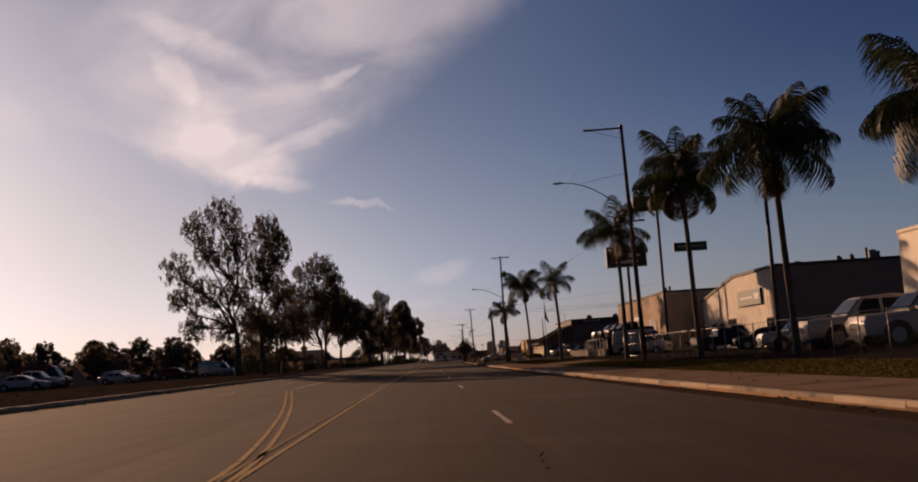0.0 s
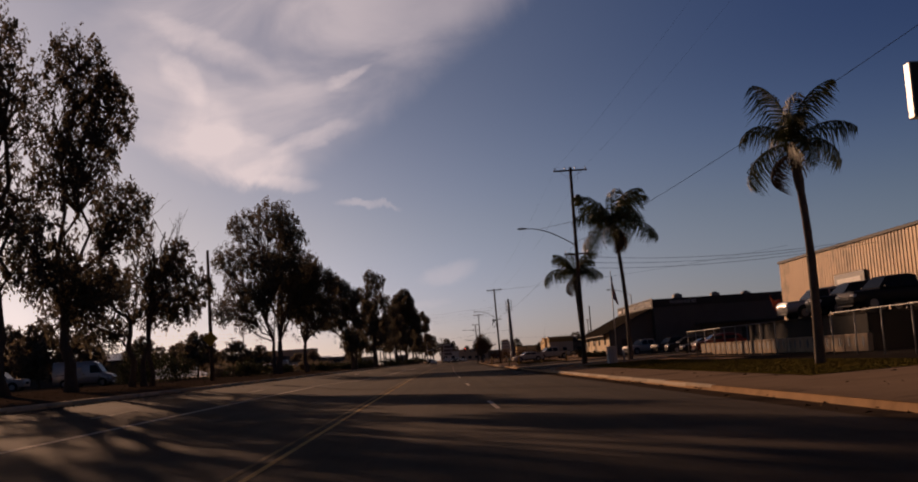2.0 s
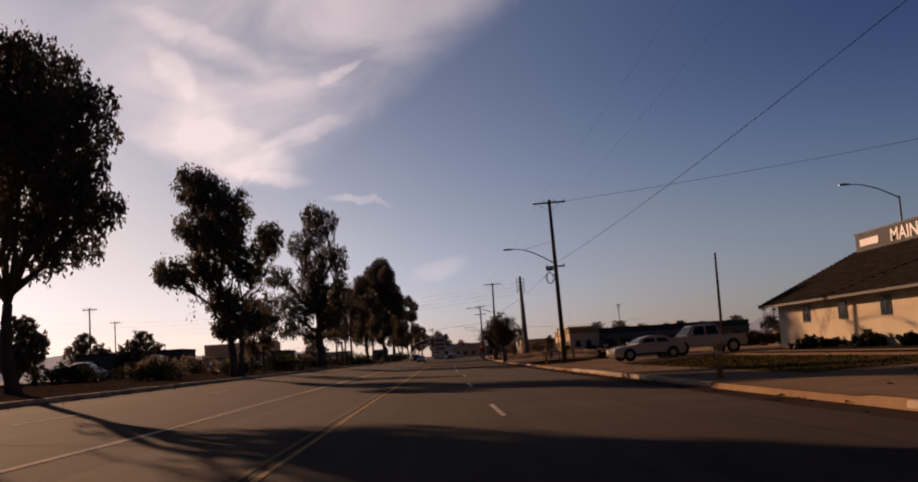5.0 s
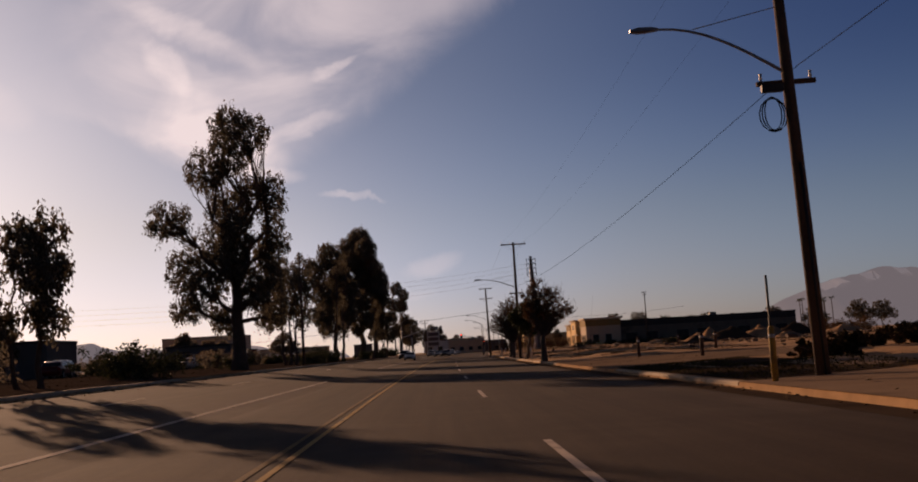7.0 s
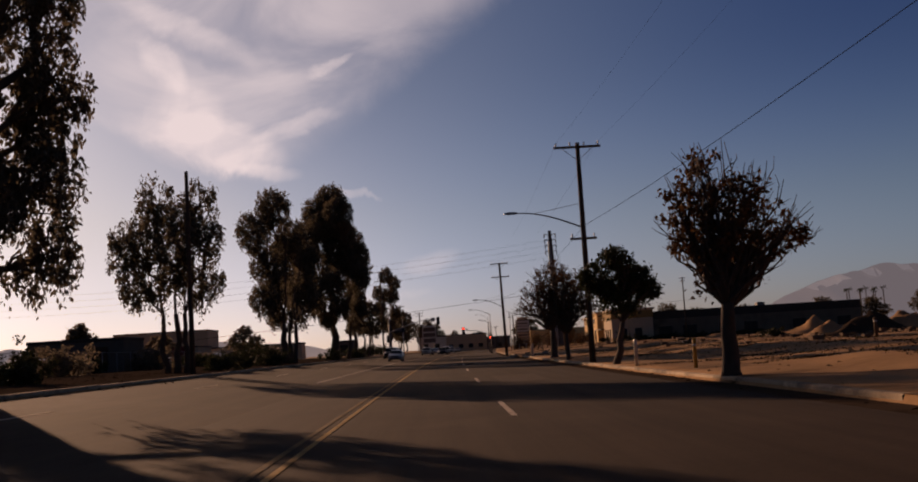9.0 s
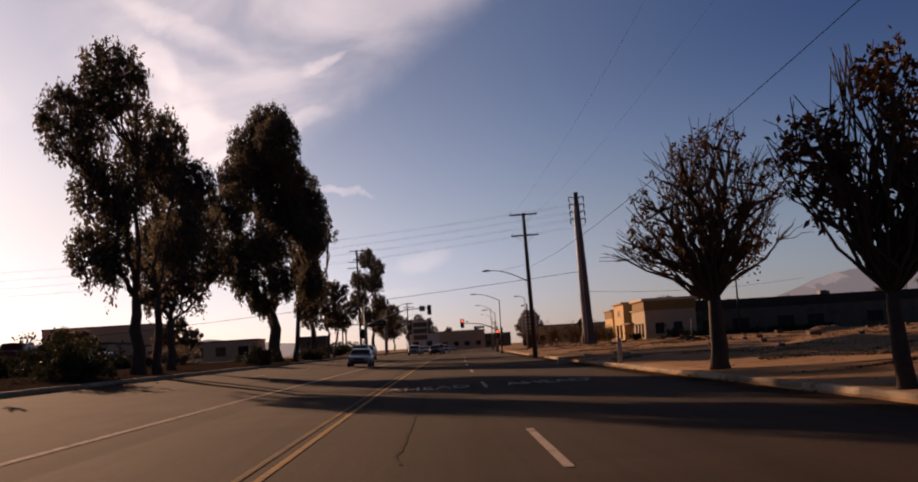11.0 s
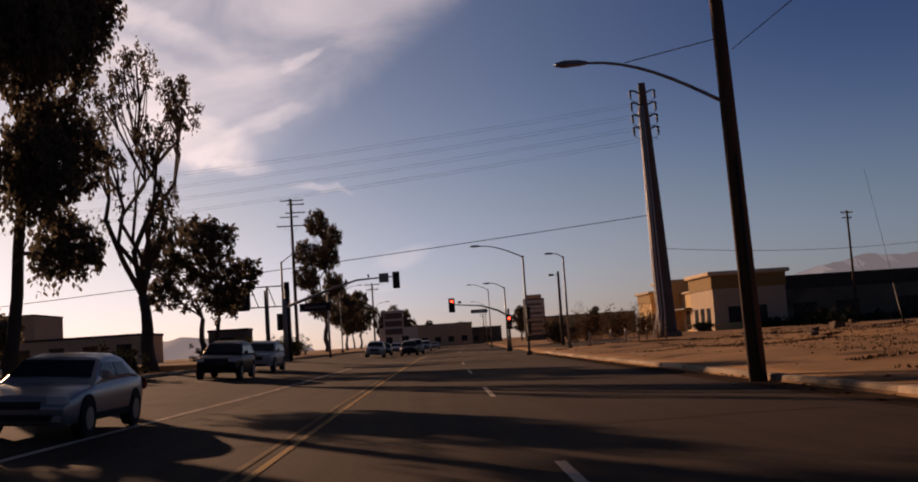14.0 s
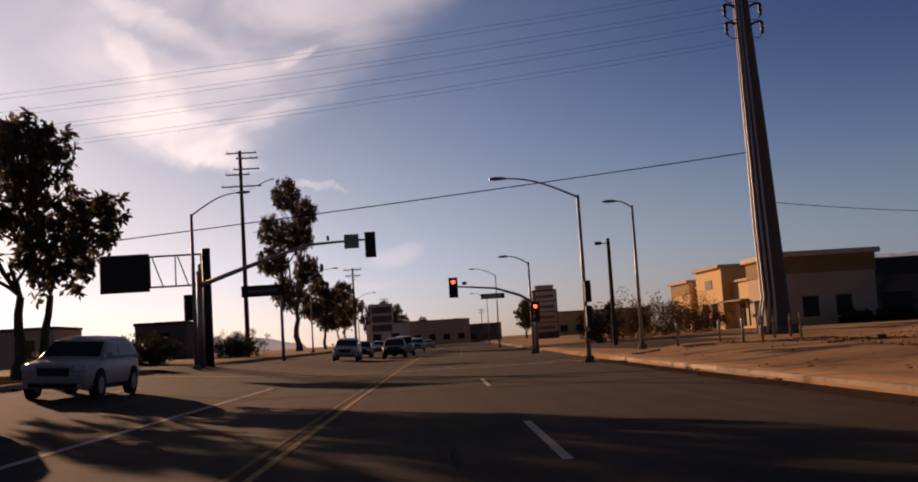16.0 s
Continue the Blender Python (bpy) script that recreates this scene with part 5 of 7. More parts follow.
part("backplate", bx(9.08, 9.67, -0.222, -0.202, 5.52, 6.92), DARK_STEEL, hd)
part("sign_back", bx(7.95, 8.75, -0.06, -0.03, 6.08, 6.86, 0.01), GALV, S1, "back of a square grey metal sign")
part("arm_camera", bx(7.0, 7.14, -0.08, 0.08, 6.58, 6.85, 0.02), DARK_STEEL, S1)
SPL = thing("street_sign", -8.3, 495.0, ground_z(-8.3, 495), 0, "dark street-name plate on a grey steel post", "sign")
tube("post", [(0, 0, -0.1), (0, 0, 6.6)], [0.13, 0.10], GALV, SPL, 10)
pl = part("street_plate", bx(-2.9, 0.3, -0.2, -0.16, 4.9, 5.75), PAINT_DARK, SPL, "dark street-name plate")
part("plate_bar", bx(-2.4, -0.2, -0.206, -0.202, 5.2, 5.45), GREY_METAL, pl)
# left street lamp and sign gantry
LK = steel_lamp(-10.2, 471.0, 8.2, 2.4, 1.1, "grey steel street lamp at the corner", 1, 0.13)
signal_head(LK, -0.3, 0.1, 3.3, False)
BB = thing("sign_gantry", -10.4, 476.0, ground_z(-10.4, 476), 0, "dark steel post with cantilever truss and message board", "sign gantry")
tube("post", [(0, 0, 0), (0, 0, 6.8)], [0.26, 0.24], DARK_STEEL, BB, 12)
for z in (6.5, 4.75):
    tube("chord", [(0, 0, z), (-5.8, 0, z)], 0.06, DARK_STEEL, BB, 6)
for k in range(5):
    xx = -0.3 - 0.72 * k
    tube("web_bar", [(xx, 0, 4.75), (xx - (0.72 if k % 2 else 0.0), 0, 6.5)] if k % 2 == 0 else [(xx + 0.0, 0, 4.75), (xx - 0.6, 0, 6.5)], 0.04, DARK_STEEL, BB, 5)
brd = part("message_board", bx(-5.9, -3.3, -0.25, 0.05, 4.6, 6.6, 0.04), PAINT_DARK, BB, "dark message board seen against the light")
part("board_frame", bx(-5.98, -3.22, -0.02, 0.08, 4.52, 6.68), DARK_STEEL, brd)
tube("traffic_pole", [(0.0, -2.0, 0), (0.0, -2.0, 5.0)], 0.1, GALV, BB, 8)
for x, y in ((-16.0, 505.0), (-15.0, 499.0)):
    t = thing("steel_post", x, y, ground_z(x, y), 0, "plain dark steel post by the corner", "post")
    tube("post", [(0, 0, -0.1), (0, 0, 7.5)], [0.14, 0.12], DARK_STEEL, t, 8)
# ---------------------------------------------------------------- buildings on the right


def block(th, name, x0, x1, y0, y1, z0, z1, mat, label="", t=0.25):
    """Four walls with thickness, each a part, in the thing's own frame."""
    part(name, bx(x0, x0 + t, y0, y1, z0, z1), mat, th, label)
    part(name, bx(x1 - t, x1, y0, y1, z0, z1), mat, th, label)
    part(name, bx(x0 + t, x1 - t, y0, y0 + t, z0, z1), mat, th, label)
    part(name, bx(x0 + t, x1 - t, y1 - t, y1, z0, z1), mat, th, label)


def ribs(th, axis, fixed, a0, a1, z0, z1, step, mat, out=-0.04, ridge=None):
    """Vertical ribs of sheet-metal cladding, joined in one part."""
    bm = bmesh.new()
    n = int((a1 - a0) / step)
    for i in range(n + 1):
        a = a0 + i * step
        zt = z1 if ridge is None else ridge(a)
        if axis == "y":
            box(bm, fixed + out, fixed - 0.002, a - 0.05, a + 0.05, z0, zt)
        else:
            box(bm, a - 0.05, a + 0.05, fixed + out, fixed - 0.002, z0, zt)
    return part("cladding_ribs", bm, mat, th)


def window_unit(parent, x, y0, y1, z0, z1, face=-1, axis="x"):
    """A framed pane set in a wall that faces -x (axis x) or -y (axis y)."""
    if axis == "x":
        fr = part("window", bx(x - 0.05, x + 0.02, y0 - 0.06, y1 + 0.06, z0 - 0.06, z1 + 0.06, 0.01), TRIM, parent)
        part("pane", bx(x - 0.06, x - 0.052, y0, y1, z0, z1), GLASS, fr)
        part("mullion", bx(x - 0.072, x - 0.061, (y0 + y1) / 2 - 0.025, (y0 + y1) / 2 + 0.025, z0, z1), TRIM, fr)
    else:
        fr = part("window", bx(y0 - 0.06, y1 + 0.06, x - 0.05, x + 0.02, z0 - 0.06, z1 + 0.06, 0.01), TRIM, parent)
        part("pane", bx(y0, y1, x - 0.06, x - 0.052, z0, z1), GLASS, fr)
        part("mullion", bx((y0 + y1) / 2 - 0.025, (y0 + y1) / 2 + 0.025, x - 0.072, x - 0.061, z0, z1), TRIM, fr)
    return fr


def roof_unit(th, x, y, z, w, h):
    u = part("roof_unit", bx(x - w / 2, x + w / 2, y - w / 2, y + w / 2, z, z + h, 0.04), ROOFTOP, th)
    tube("fan_hood", [(x, y, z + h), (x, y, z + h + 0.15)], [w * 0.3, w * 0.34], DARK_STEEL, u, 10)


# corner workshop seen at the start
B0 = thing("workshop", 25.6, 46.0, 0.4, 0, "cream metal workshop with a rounded parapet beside the lot", "building")
block(B0, "wall", 0, 14, 0, 12, 0, 6.1, CREAM)
part("roof", bx(0.25, 13.75, 0.25, 11.75, 5.7, 5.9), GREY_METAL, B0)
part("cap", bx(-0.08, 14.08, -0.08, 12.08, 6.104, 6.35, 0.06), CREAM, B0)

# the pale rental office with the sign board on its wall
B1 = thing("rental_office", 29.6, 92.8, 0.45, 0, "long cream sheet-metal hall with a green wall sign", "building")
bm = bmesh.new()
for xa, xb in ((0.0, 0.25), (23.75, 24.0)):
    outline = [(0, 0), (26.6, 0), (26.6, 5.3), (13.5, 7.0), (0, 7.0)]
    a = [bm.verts.new((xa, y, z)) for y, z in outline]
    b = [bm.verts.new((xb, y, z)) for y, z in outline]
    bm.faces.new(a)
    bm.faces.new(b[::-1])
    for k in range(5):
        bm.faces.new((a[k], b[k], b[(k + 1) % 5], a[(k + 1) % 5]))
box(bm, 0.25, 23.75, 0, 0.25, 0, 7.0)
box(bm, 0.25, 23.75, 26.35, 26.6, 0, 5.3)
bmesh.ops.recalc_face_normals(bm, faces=bm.faces)
part("wall", bm, CREAM, B1)
# the cream end is covered in grey to stand for its shade
part("camera_side_wall", bx(0.0, 24.0, -0.06, -0.004, 0, 7.0), GREY_METAL, B1, "grey sheet over the cream end wall, standing for its shade")
part("roof", bx(0.25, 23.75, 0.25, 13.4, 6.5, 6.7), GREY_METAL, B1)
part("roof_trim", bx(-0.12, 24.1, -0.12, 13.5, 7.004, 7.3, 0.03), TRIM, B1, "dark roof edge")
bm = bmesh.new()
vs = [bm.verts.new((x, y, z + dz)) for dz in (0.004, 0.3) for x, y, z in ((-0.12, 13.5, 7.0), (24.1, 13.5, 7.0), (24.1, 26.9, 5.26), (-0.12, 26.9, 5.26))]
for q in ((3, 2, 1, 0), (4, 5, 6, 7), (0, 1, 5, 4), (1, 2, 6, 5), (2, 3, 7, 6), (3, 0, 4, 7)):
    bm.faces.new([vs[i] for i in q])
part("roof_slope", bm, TRIM, B1, "dark sloping roof")
ribs(B1, "y", 0, 0.4, 26.4, 0.2, 7.0, 0.8, CREAM, ridge=lambda a: 7.0 - max(0, a - 13.5) * 0.13)
sb = part("sign_board", bx(-0.25, -0.06, 4.0, 11.5, 4.0, 5.5, 0.02), PAINT_GREEN, B1, "dark green wall sign with a pale logo shape")
part("sign_shape", bx(-0.27, -0.255, 4.5, 6.0, 4.5, 5.05, 0.0), SIGN_FACE, sb)
part("sign_bar", bx(-0.27, -0.255, 6.6, 10.6, 4.65, 4.85), SIGN_FACE, sb)
dv = part("entrance", bx(-0.08, 0.02, 13.5, 16.5, 0.05, 3.0), TRIM, B1, "dark framed glass entrance")
part("pane", bx(-0.09, -0.082, 13.65, 14.95, 0.15, 2.9), GLASS, dv)
part("pane", bx(-0.09, -0.082, 15.05, 16.35, 0.15, 2.9), GLASS, dv)
for y0 in (1.5, 18.0, 21.5):
    window_unit(B1, 0, y0, y0 + 1.8, 1.0, 2.6)
for x, y, w, h in ((3.5, 4, 0.9, 0.5), (7.0, 3, 0.5, 0.7), (8.2, 3, 0.4, 0.8), (11, 5, 1.0, 1.2), (15, 9, 0.9, 0.6)):
    roof_unit(B1, x, y, 7.0, w, h)
tube("vent_pipe", [(9.4, 2.5, 6.7), (9.4, 2.5, 8.4)], 0.12, ROOFTOP, B1, 8)

# the tan sheet-metal hall
B2 = thing("tan_hall", 26.2, 124.0, 0.45, 0, "tan corrugated sheet-metal hall with a dark wall sign", "building")
W2, L2, H2 = 20.0, 33.0, 6.9
block(B2, "wall", 0, W2, 0, L2, 0, H2, ORANGE)
part("roof", bx(0.3, W2 - 0.3, 0.3, L2 - 0.3, H2 - 0.5, H2 - 0.3), GREY_METAL, B2)
part("roof_trim", bx(-0.12, W2 + 0.1, -0.12, L2 + 0.1, H2 + 0.004, H2 + 0.22, 0.03), TRIM, B2, "dark roof edge")
ribs(B2, "y", 0, 0.3, L2 - 0.1, 0.1, H2, 0.5, ORANGE)
ribs(B2, "x", 0, 0.3, W2 - 0.1, 0.1, H2, 0.5, ORANGE)
sb = part("sign_board", bx(-0.22, -0.06, 15.0, 20.5, 3.9, 5.0, 0.02), PAINT_DARK, B2, "dark wall sign with pale marks")
part("sign_bar", bx(-0.24, -0.225, 15.6, 19.9, 4.3, 4.65), SIGN_FACE, sb)
for y0 in (24.0, 28.0):
    window_unit(B2, 0, y0, y0 + 1.6, 1.0, 2.4)
part("roller_door", bx(-0.06, -0.004, 5.5, 10.0, 0.02, 4.0), GREY_METAL, B2, "grey roller door")
tube("roof_vent", [(2.0, 8, H2), (2.0, 8, H2 + 1.0)], [0.15, 0.2], ROOFTOP, B2, 8)
tube("roof_vent", [(1.2, 2, H2), (1.2, 2, H2 + 0.8)], [0.12, 0.16], ROOFTOP, B2, 8)
# winged figure emblem as a plain cut-out shape on the corner
bm = bmesh.new()
pts = [(-0.9, 33.4, 4.4), (-0.5, 33.4, 3.9), (-0.2, 33.4, 4.1), (0.25, 33.4, 3.6), (0.1, 33.4, 3.0), (-0.35, 33.4, 2.9), (-0.7, 33.4, 3.4)]
fr = [bm.verts.new(p) for p in pts]
bk = [bm.verts.new((p[0], p[1] + 0.06, p[2])) for p in pts]
bm.faces.new(fr)
bm.faces.new(bk[::-1])
for k in range(7):
    bm.faces.new((fr[k], bk[k], bk[(k + 1) % 7], fr[(k + 1) % 7]))
bmesh.ops.recalc_face_normals(bm, faces=bm.faces)
part("emblem", bm, PAINT_RED, B2, "dark red cut-out bracket sign")

# the maintenance office: low stuccoed wing under a shingled slope, and the taller block behind
B3 = thing("maintenance_office", 19.5, 209.0, 0.45, 0, "tan stucco office wing with shingled roof and name board", "building")
WL = 26.0
block(B3, "wall", 0, 5.85, 0, WL, 0, 2.9, STUCCO)
# grey sheet over the stucco end: its shade is put into the colour
part("shaded_end_wall", bx(0.02, 6.0, -0.05, -0.004, 0, 3.4), WALL_GREY, B3, "end wall with a door, greyed for its shade")
dn = part("door", bx(1.6, 2.6, -0.10, -0.052, 0.02, 2.1), TRIM, B3)
part("door_handle", bx(2.45, 2.5, -0.13, -0.102, 0.98, 1.1), GALV, dn)
for y0 in (3.3, 8.9, 14.5, 20.2):
    window_unit(B3, 0, y0, y0 + 1.1, 1.55, 2.4)
# roof slope, with courses of shingles
bm = bmesh.new()
n = 22
x0, z0, x1, z1 = -0.9, 2.75, 6.0, 6.0
for i in range(n):
    a, b = i / n, (i + 1) / n
    xa, za, xb, zb = x0 + (x1 - x0) * a, z0 + (z1 - z0) * a, x0 + (x1 - x0) * b, z0 + (z1 - z0) * b
    yy = -0.7
    while yy < WL + 1.2:
        w = rng.uniform(0.6, 1.1)
        ye = min(yy + w, WL + 1.2)
        up = 0.05 + rng.uniform(0, 0.02)
        vs = [bm.verts.new(p) for p in ((xa - 0.05, yy, za + up), (xa - 0.05, ye - 0.015, za + up), (xb, ye - 0.015, zb + 0.012), (xb, yy, zb + 0.012), (xa - 0.05, yy, za), (xa - 0.05, ye - 0.015, za))]
        bm.faces.new((vs[0], vs[3], vs[2], vs[1]))
        bm.faces.new((vs[0], vs[1], vs[5], vs[4]))
        yy += w
rf = part("roof", bx(0, 0.01, 0, 0.01, 4, 4.01), SHINGLE, B3)
part("shingles", bm, SHINGLE, rf)
bm = bmesh.new()
vs = [bm.verts.new(p) for p in ((x0, -0.7, z0 - 0.16), (x0, WL + 1.2, z0 - 0.16), (x1, WL + 1.2, z1 - 0.02), (x1, -0.7, z1 - 0.02), (x0, -0.7, z0 - 0.01), (x0, WL + 1.2, z0 - 0.01), (x1, WL + 1.2, z1 + 0.0), (x1, -0.7, z1 + 0.0))]
for q in ((0, 1, 2, 3), (7, 6, 5, 4), (0, 4, 5, 1), (1, 5, 6, 2), (2, 6, 7, 3), (3, 7, 4, 0)):
    bm.faces.new([vs[i] for i in q])
bmesh.ops.recalc_face_normals(bm, faces=bm.faces)
part("roof_deck", bm, TRIM, rf)
# triangular gable filling under the slope; the near one greyed for its shade
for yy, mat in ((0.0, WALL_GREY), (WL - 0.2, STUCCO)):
    bm = bmesh.new()
    a = [bm.verts.new((0, yy, 2.9)), bm.verts.new((6.0, yy, 2.9)), bm.verts.new((6.0, yy, 5.85)), bm.verts.new((0, yy, 3.0))]
    b = [bm.verts.new((p.co.x, yy + 0.2, p.co.z)) for p in a]
    bm.faces.new(a)
    bm.faces.new(b[::-1])
    for k in range(4):
        bm.faces.new((a[k], b[k], b[(k + 1) % 4], a[(k + 1) % 4]))
    bmesh.ops.recalc_face_normals(bm, faces=bm.faces)
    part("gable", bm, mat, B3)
nb = part("name_board", bx(5.6, 5.75, -2.2, WL + 0.3, 5.75, 6.95, 0.02), BOARD, B3, "long dark grey rooftop name board with white letters")
part("board_edge", bx(5.55, 5.6, -2.25, WL + 0.35, 6.955, 7.05), TRIM, nb)
face = Matrix.Translation((5.585, 9.9, 6.35)) @ Matrix(((0, 0, -1, 0), (-1, 0, 0, 0), (0, 1, 0, 0), (0, 0, 0, 1)))
lt = words("lettering", "MAINTENANCE & OPERATIONS", 1.2, PAINT_WHITE, nb, face, 0.02, "white raised letters", 0.022)
lt.matrix_basis = face @ Matrix.Diagonal((22.0 / lt.dimensions.x if lt.dimensions.x > 1 else 1.14, 0.9, 1, 1))
part("letter_bar", bx(5.57, 5.598, 22.7, 25.6, 6.15, 6.6), PAINT_WHITE, nb)
# shrubs stand along the wall (things of their own, further down)
B4 = thing("warehouse", 25.6, 209.0, 0.45, 0, "dark grey flat-roofed warehouse with a shaded end wall", "building")
block(B4, "wall", -0.2, 34, -1.5, 26, 0, 6.6, WALL_GREY)
part("roof", bx(2.5, 33.7, -1.2, 25.7, 6.0, 6.2), GREY_METAL, B4)
part("roof_trim", bx(-0.3, 34.1, -1.62, 26.1, 5.9, 6.95, 0.03), TRIM, B4, "dark roof band")
words("lettering", "WAREHOUSE", 0.58, SIGN_FACE, B4, pose(3.6, -1.63, 6.42, 90, 0, 0), 0.012, "pale painted letters on the dark band")
for x0 in (6, 11, 16, 22, 28):
    window_unit(B4, -1.5, x0, x0 + 2.0, 1.2, 2.6, axis="y")
part("dock_door", bx(18.8, 21.4, -1.55, -1.504, 0.02, 3.6), GREY_METAL, B4)
for x, y in ((3.5, 1), (9, 3), (14, 6)):
    roof_unit(B4, x, y, 6.6, 1.1, 0.9)
part("canopy", bx(5.0, 17.0, -3.9, -1.63, 3.3, 3.5, 0.02), TRIM, B4)
for x in (5.2, 11, 16.8):
    tube("canopy_post", [(x, -3.8, 0), (x, -3.8, 3.3)], 0.06, DARK_STEEL, B4, 6)
# flagpole
FP = thing("flagpole", 19.9, 206.2, 0.47, 0, "slim white flagpole with a limp striped flag", "flagpole")
tube("pole", [(0, 0, 0), (0, 0, 10.7)], [0.08, 0.04], PAINT_WHITE, FP, 8)
tube("ball", [(0, 0, 10.7), (0, 0, 10.75), (0, 0, 10.83), (0, 0, 10.88)], [0.02, 0.07, 0.07, 0.01], SIGN_YELLOW, FP, 8)
for k in range(6):
    rows = []
    for i in range(9):
        s = i / 8
        drop = 10.3 - 3.0 * s
        rows.append([(0.06 + (0.10 + 0.75 * s ** 0.8) * (k + j) / 6 * 0.8, 0.14 * math.sin(3 * s + (k + j) * 1.3), drop - 0.15 * (k + j)) for j in (0, 1)])
    st = new("flag_stripe", loft("flag_stripe", rows, FLAG_RED if k % 2 else PAINT_WHITE))
    st.parent = FP
rows = [[(0.05 + 0.04 * j, -0.02 + 0.1 * math.sin(i + j), 10.35 - 0.16 * i - 0.1 * j) for j in range(4)] for i in range(6)]
fb = new("flag_canton", loft("flag_canton", rows, FLAG_BLUE))
fb.parent = FP

# the row of shops beyond the empty lot
B6 = thing("shop_row", 41.0, 524.0, 0.45, 0, "long stuccoed row of shops with cornice towers", "building")
block(B6, "flank_wall", 10.0, 62, 3.0, 40, 0, 6.6, FLANK, "plain stucco flank, darkened in colour for its shade")
part("flank_cap", bx(9.9, 62.1, 2.9, 40.1, 6.604, 6.85), TRIM, B6)
part("flank_band", bx(10.3, 62, 2.93, 2.996, 4.9, 6.6), TRIM, B6, "dark painted band along the flank")
for nm, bb in (("tower_wall", (0, 0.25, 0, 11)), ("tower_wall", (9.75, 10.0, 0, 11)), ("tower_front", (0.25, 9.75, 0, 0.25)), ("tower_back", (0.25, 9.75, 10.75, 11))):
    part(nm, bx(*bb, 0, 5.5), STUCCO_PALE, B6)
part("cornice", bx(-0.6, 10.6, -0.6, 11.6, 7.304, 7.85, 0.12), STUCCO, B6, "projecting moulded cornice")
block(B6, "fascia", -0.12, 10.12, -0.12, 11.12, 5.504, 7.3, OCHRE_BAND, "dark ochre band under the cornice")
block(B6, "shop_front", 1.0, 10, 11, 36, 0, 5.6, STUCCO_WARM)
part("front_cap", bx(0.7, 10.2, 11.0, 36.2, 5.604, 5.95, 0.05), STUCCO_PALE, B6)
block(B6, "mid_tower", -0.3, 9, 20, 31, 0, 7.6, STUCCO_WARM)
part("mid_cornice", bx(-0.8, 9.4, 19.5, 31.5, 7.604, 8.0, 0.06), STUCCO_PALE, B6)
part("mid_awning", bx(-0.9, 1.0, 11.4, 19.6, 3.2, 3.45, 0.03), TRIM, B6, "dark flat canopy over the shop windows")
block(B6, "end_tower", 0.2, 9, 36.2, 46, 0, 6.6, STUCCO_WARM)
part("end_cornice", bx(-0.3, 9.4, 35.8, 46.4, 6.604, 7.0, 0.06), STUCCO_PALE, B6)
part("end_fascia", bx(0.1, 0.196, 36.2, 46, 5.0, 6.6), OCHRE_BAND, B6)
for y0 in (1.6, 4.6, 7.6):
    window_unit(B6, 0, y0, y0 + 1.7, 0.3, 3.0)
for x0 in (2.0, 5.6):
    window_unit(B6, 0, x0, x0 + 1.6, 0.3, 3.0, axis="y")
for x0 in (12, 18, 27, 33, 45, 56):
    window_unit(B6, 3.0, x0, x0 + 3.2, 1.0, 3.0, axis="y")
for y0 in (12.5, 15.5, 32.5):
    window_unit(B6, 1.0, y0, y0 + 2.0, 0.3, 3.0)
for y0 in (22.5, 26.5):
    window_unit(B6, -0.3, y0, y0 + 2.2, 0.3, 3.2)
for y0 in (37.5, 41.5):
    window_unit(B6, 0.2, y0, y0 + 2.4, 0.3, 3.0)
part("wall_mark", bx(-0.36, -0.31, 24.0, 27.0, 5.1, 6.3), TRIM, B6, "dark round shop emblem")
part("base_band", bx(-0.12, 10.05, -0.12, -0.004, 0, 0.9), STUCCO_WARM, B6)
roof_unit(B6, 40, 12, 6.7, 2.0, 1.0)

# pylon sign and low far buildings
PY = thing("pylon_sign", 25.9, 597.0, 0.4, 0, "tall stacked grey pylon sign with pale panels", "sign")
part("column", bx(-2.1, 2.1, -0.6, 0.6, 0, 8.4, 0.05), WALL_GREY, PY)
part("cap", bx(-1.6, 1.6, -0.7, 0.7, 8.404, 9.2, 0.1), STUCCO_PALE, PY)
for k in range(4):
    pn = part("panel", bx(-1.9, 1.9, -0.72, -0.604, 1.1 + 1.8 * k, 2.7 + 1.8 * k, 0.02), SIGN_FACE if k > 1 else STUCCO_PALE, PY)
    part("panel_bar", bx(-1.5, 1.5, -0.74, -0.724, 1.6 + 1.8 * k, 2.1 + 1.8 * k), GREY_METAL, pn)
PW = thing("pylon_sign", -3.0, 640.0, 0.2, 0, "pale pylon sign with rows of small panels far down the road", "sign")
part("column", bx(-2.4, 2.4, -0.5, 0.5, 3.2, 9.4, 0.05), SIGN_FACE, PW)
for s in (-1.9, 1.9):
    tube("leg", [(s, 0, 0), (s, 0, 3.3)], 0.2, DARK_STEEL, PW, 8)
for k in range(3):
    part("panel", bx(-2.1, 2.1, -0.56, -0.504, 3.6 + 1.9 * k, 5.0 + 1.9 * k, 0.02), WALL_GREY, PW)


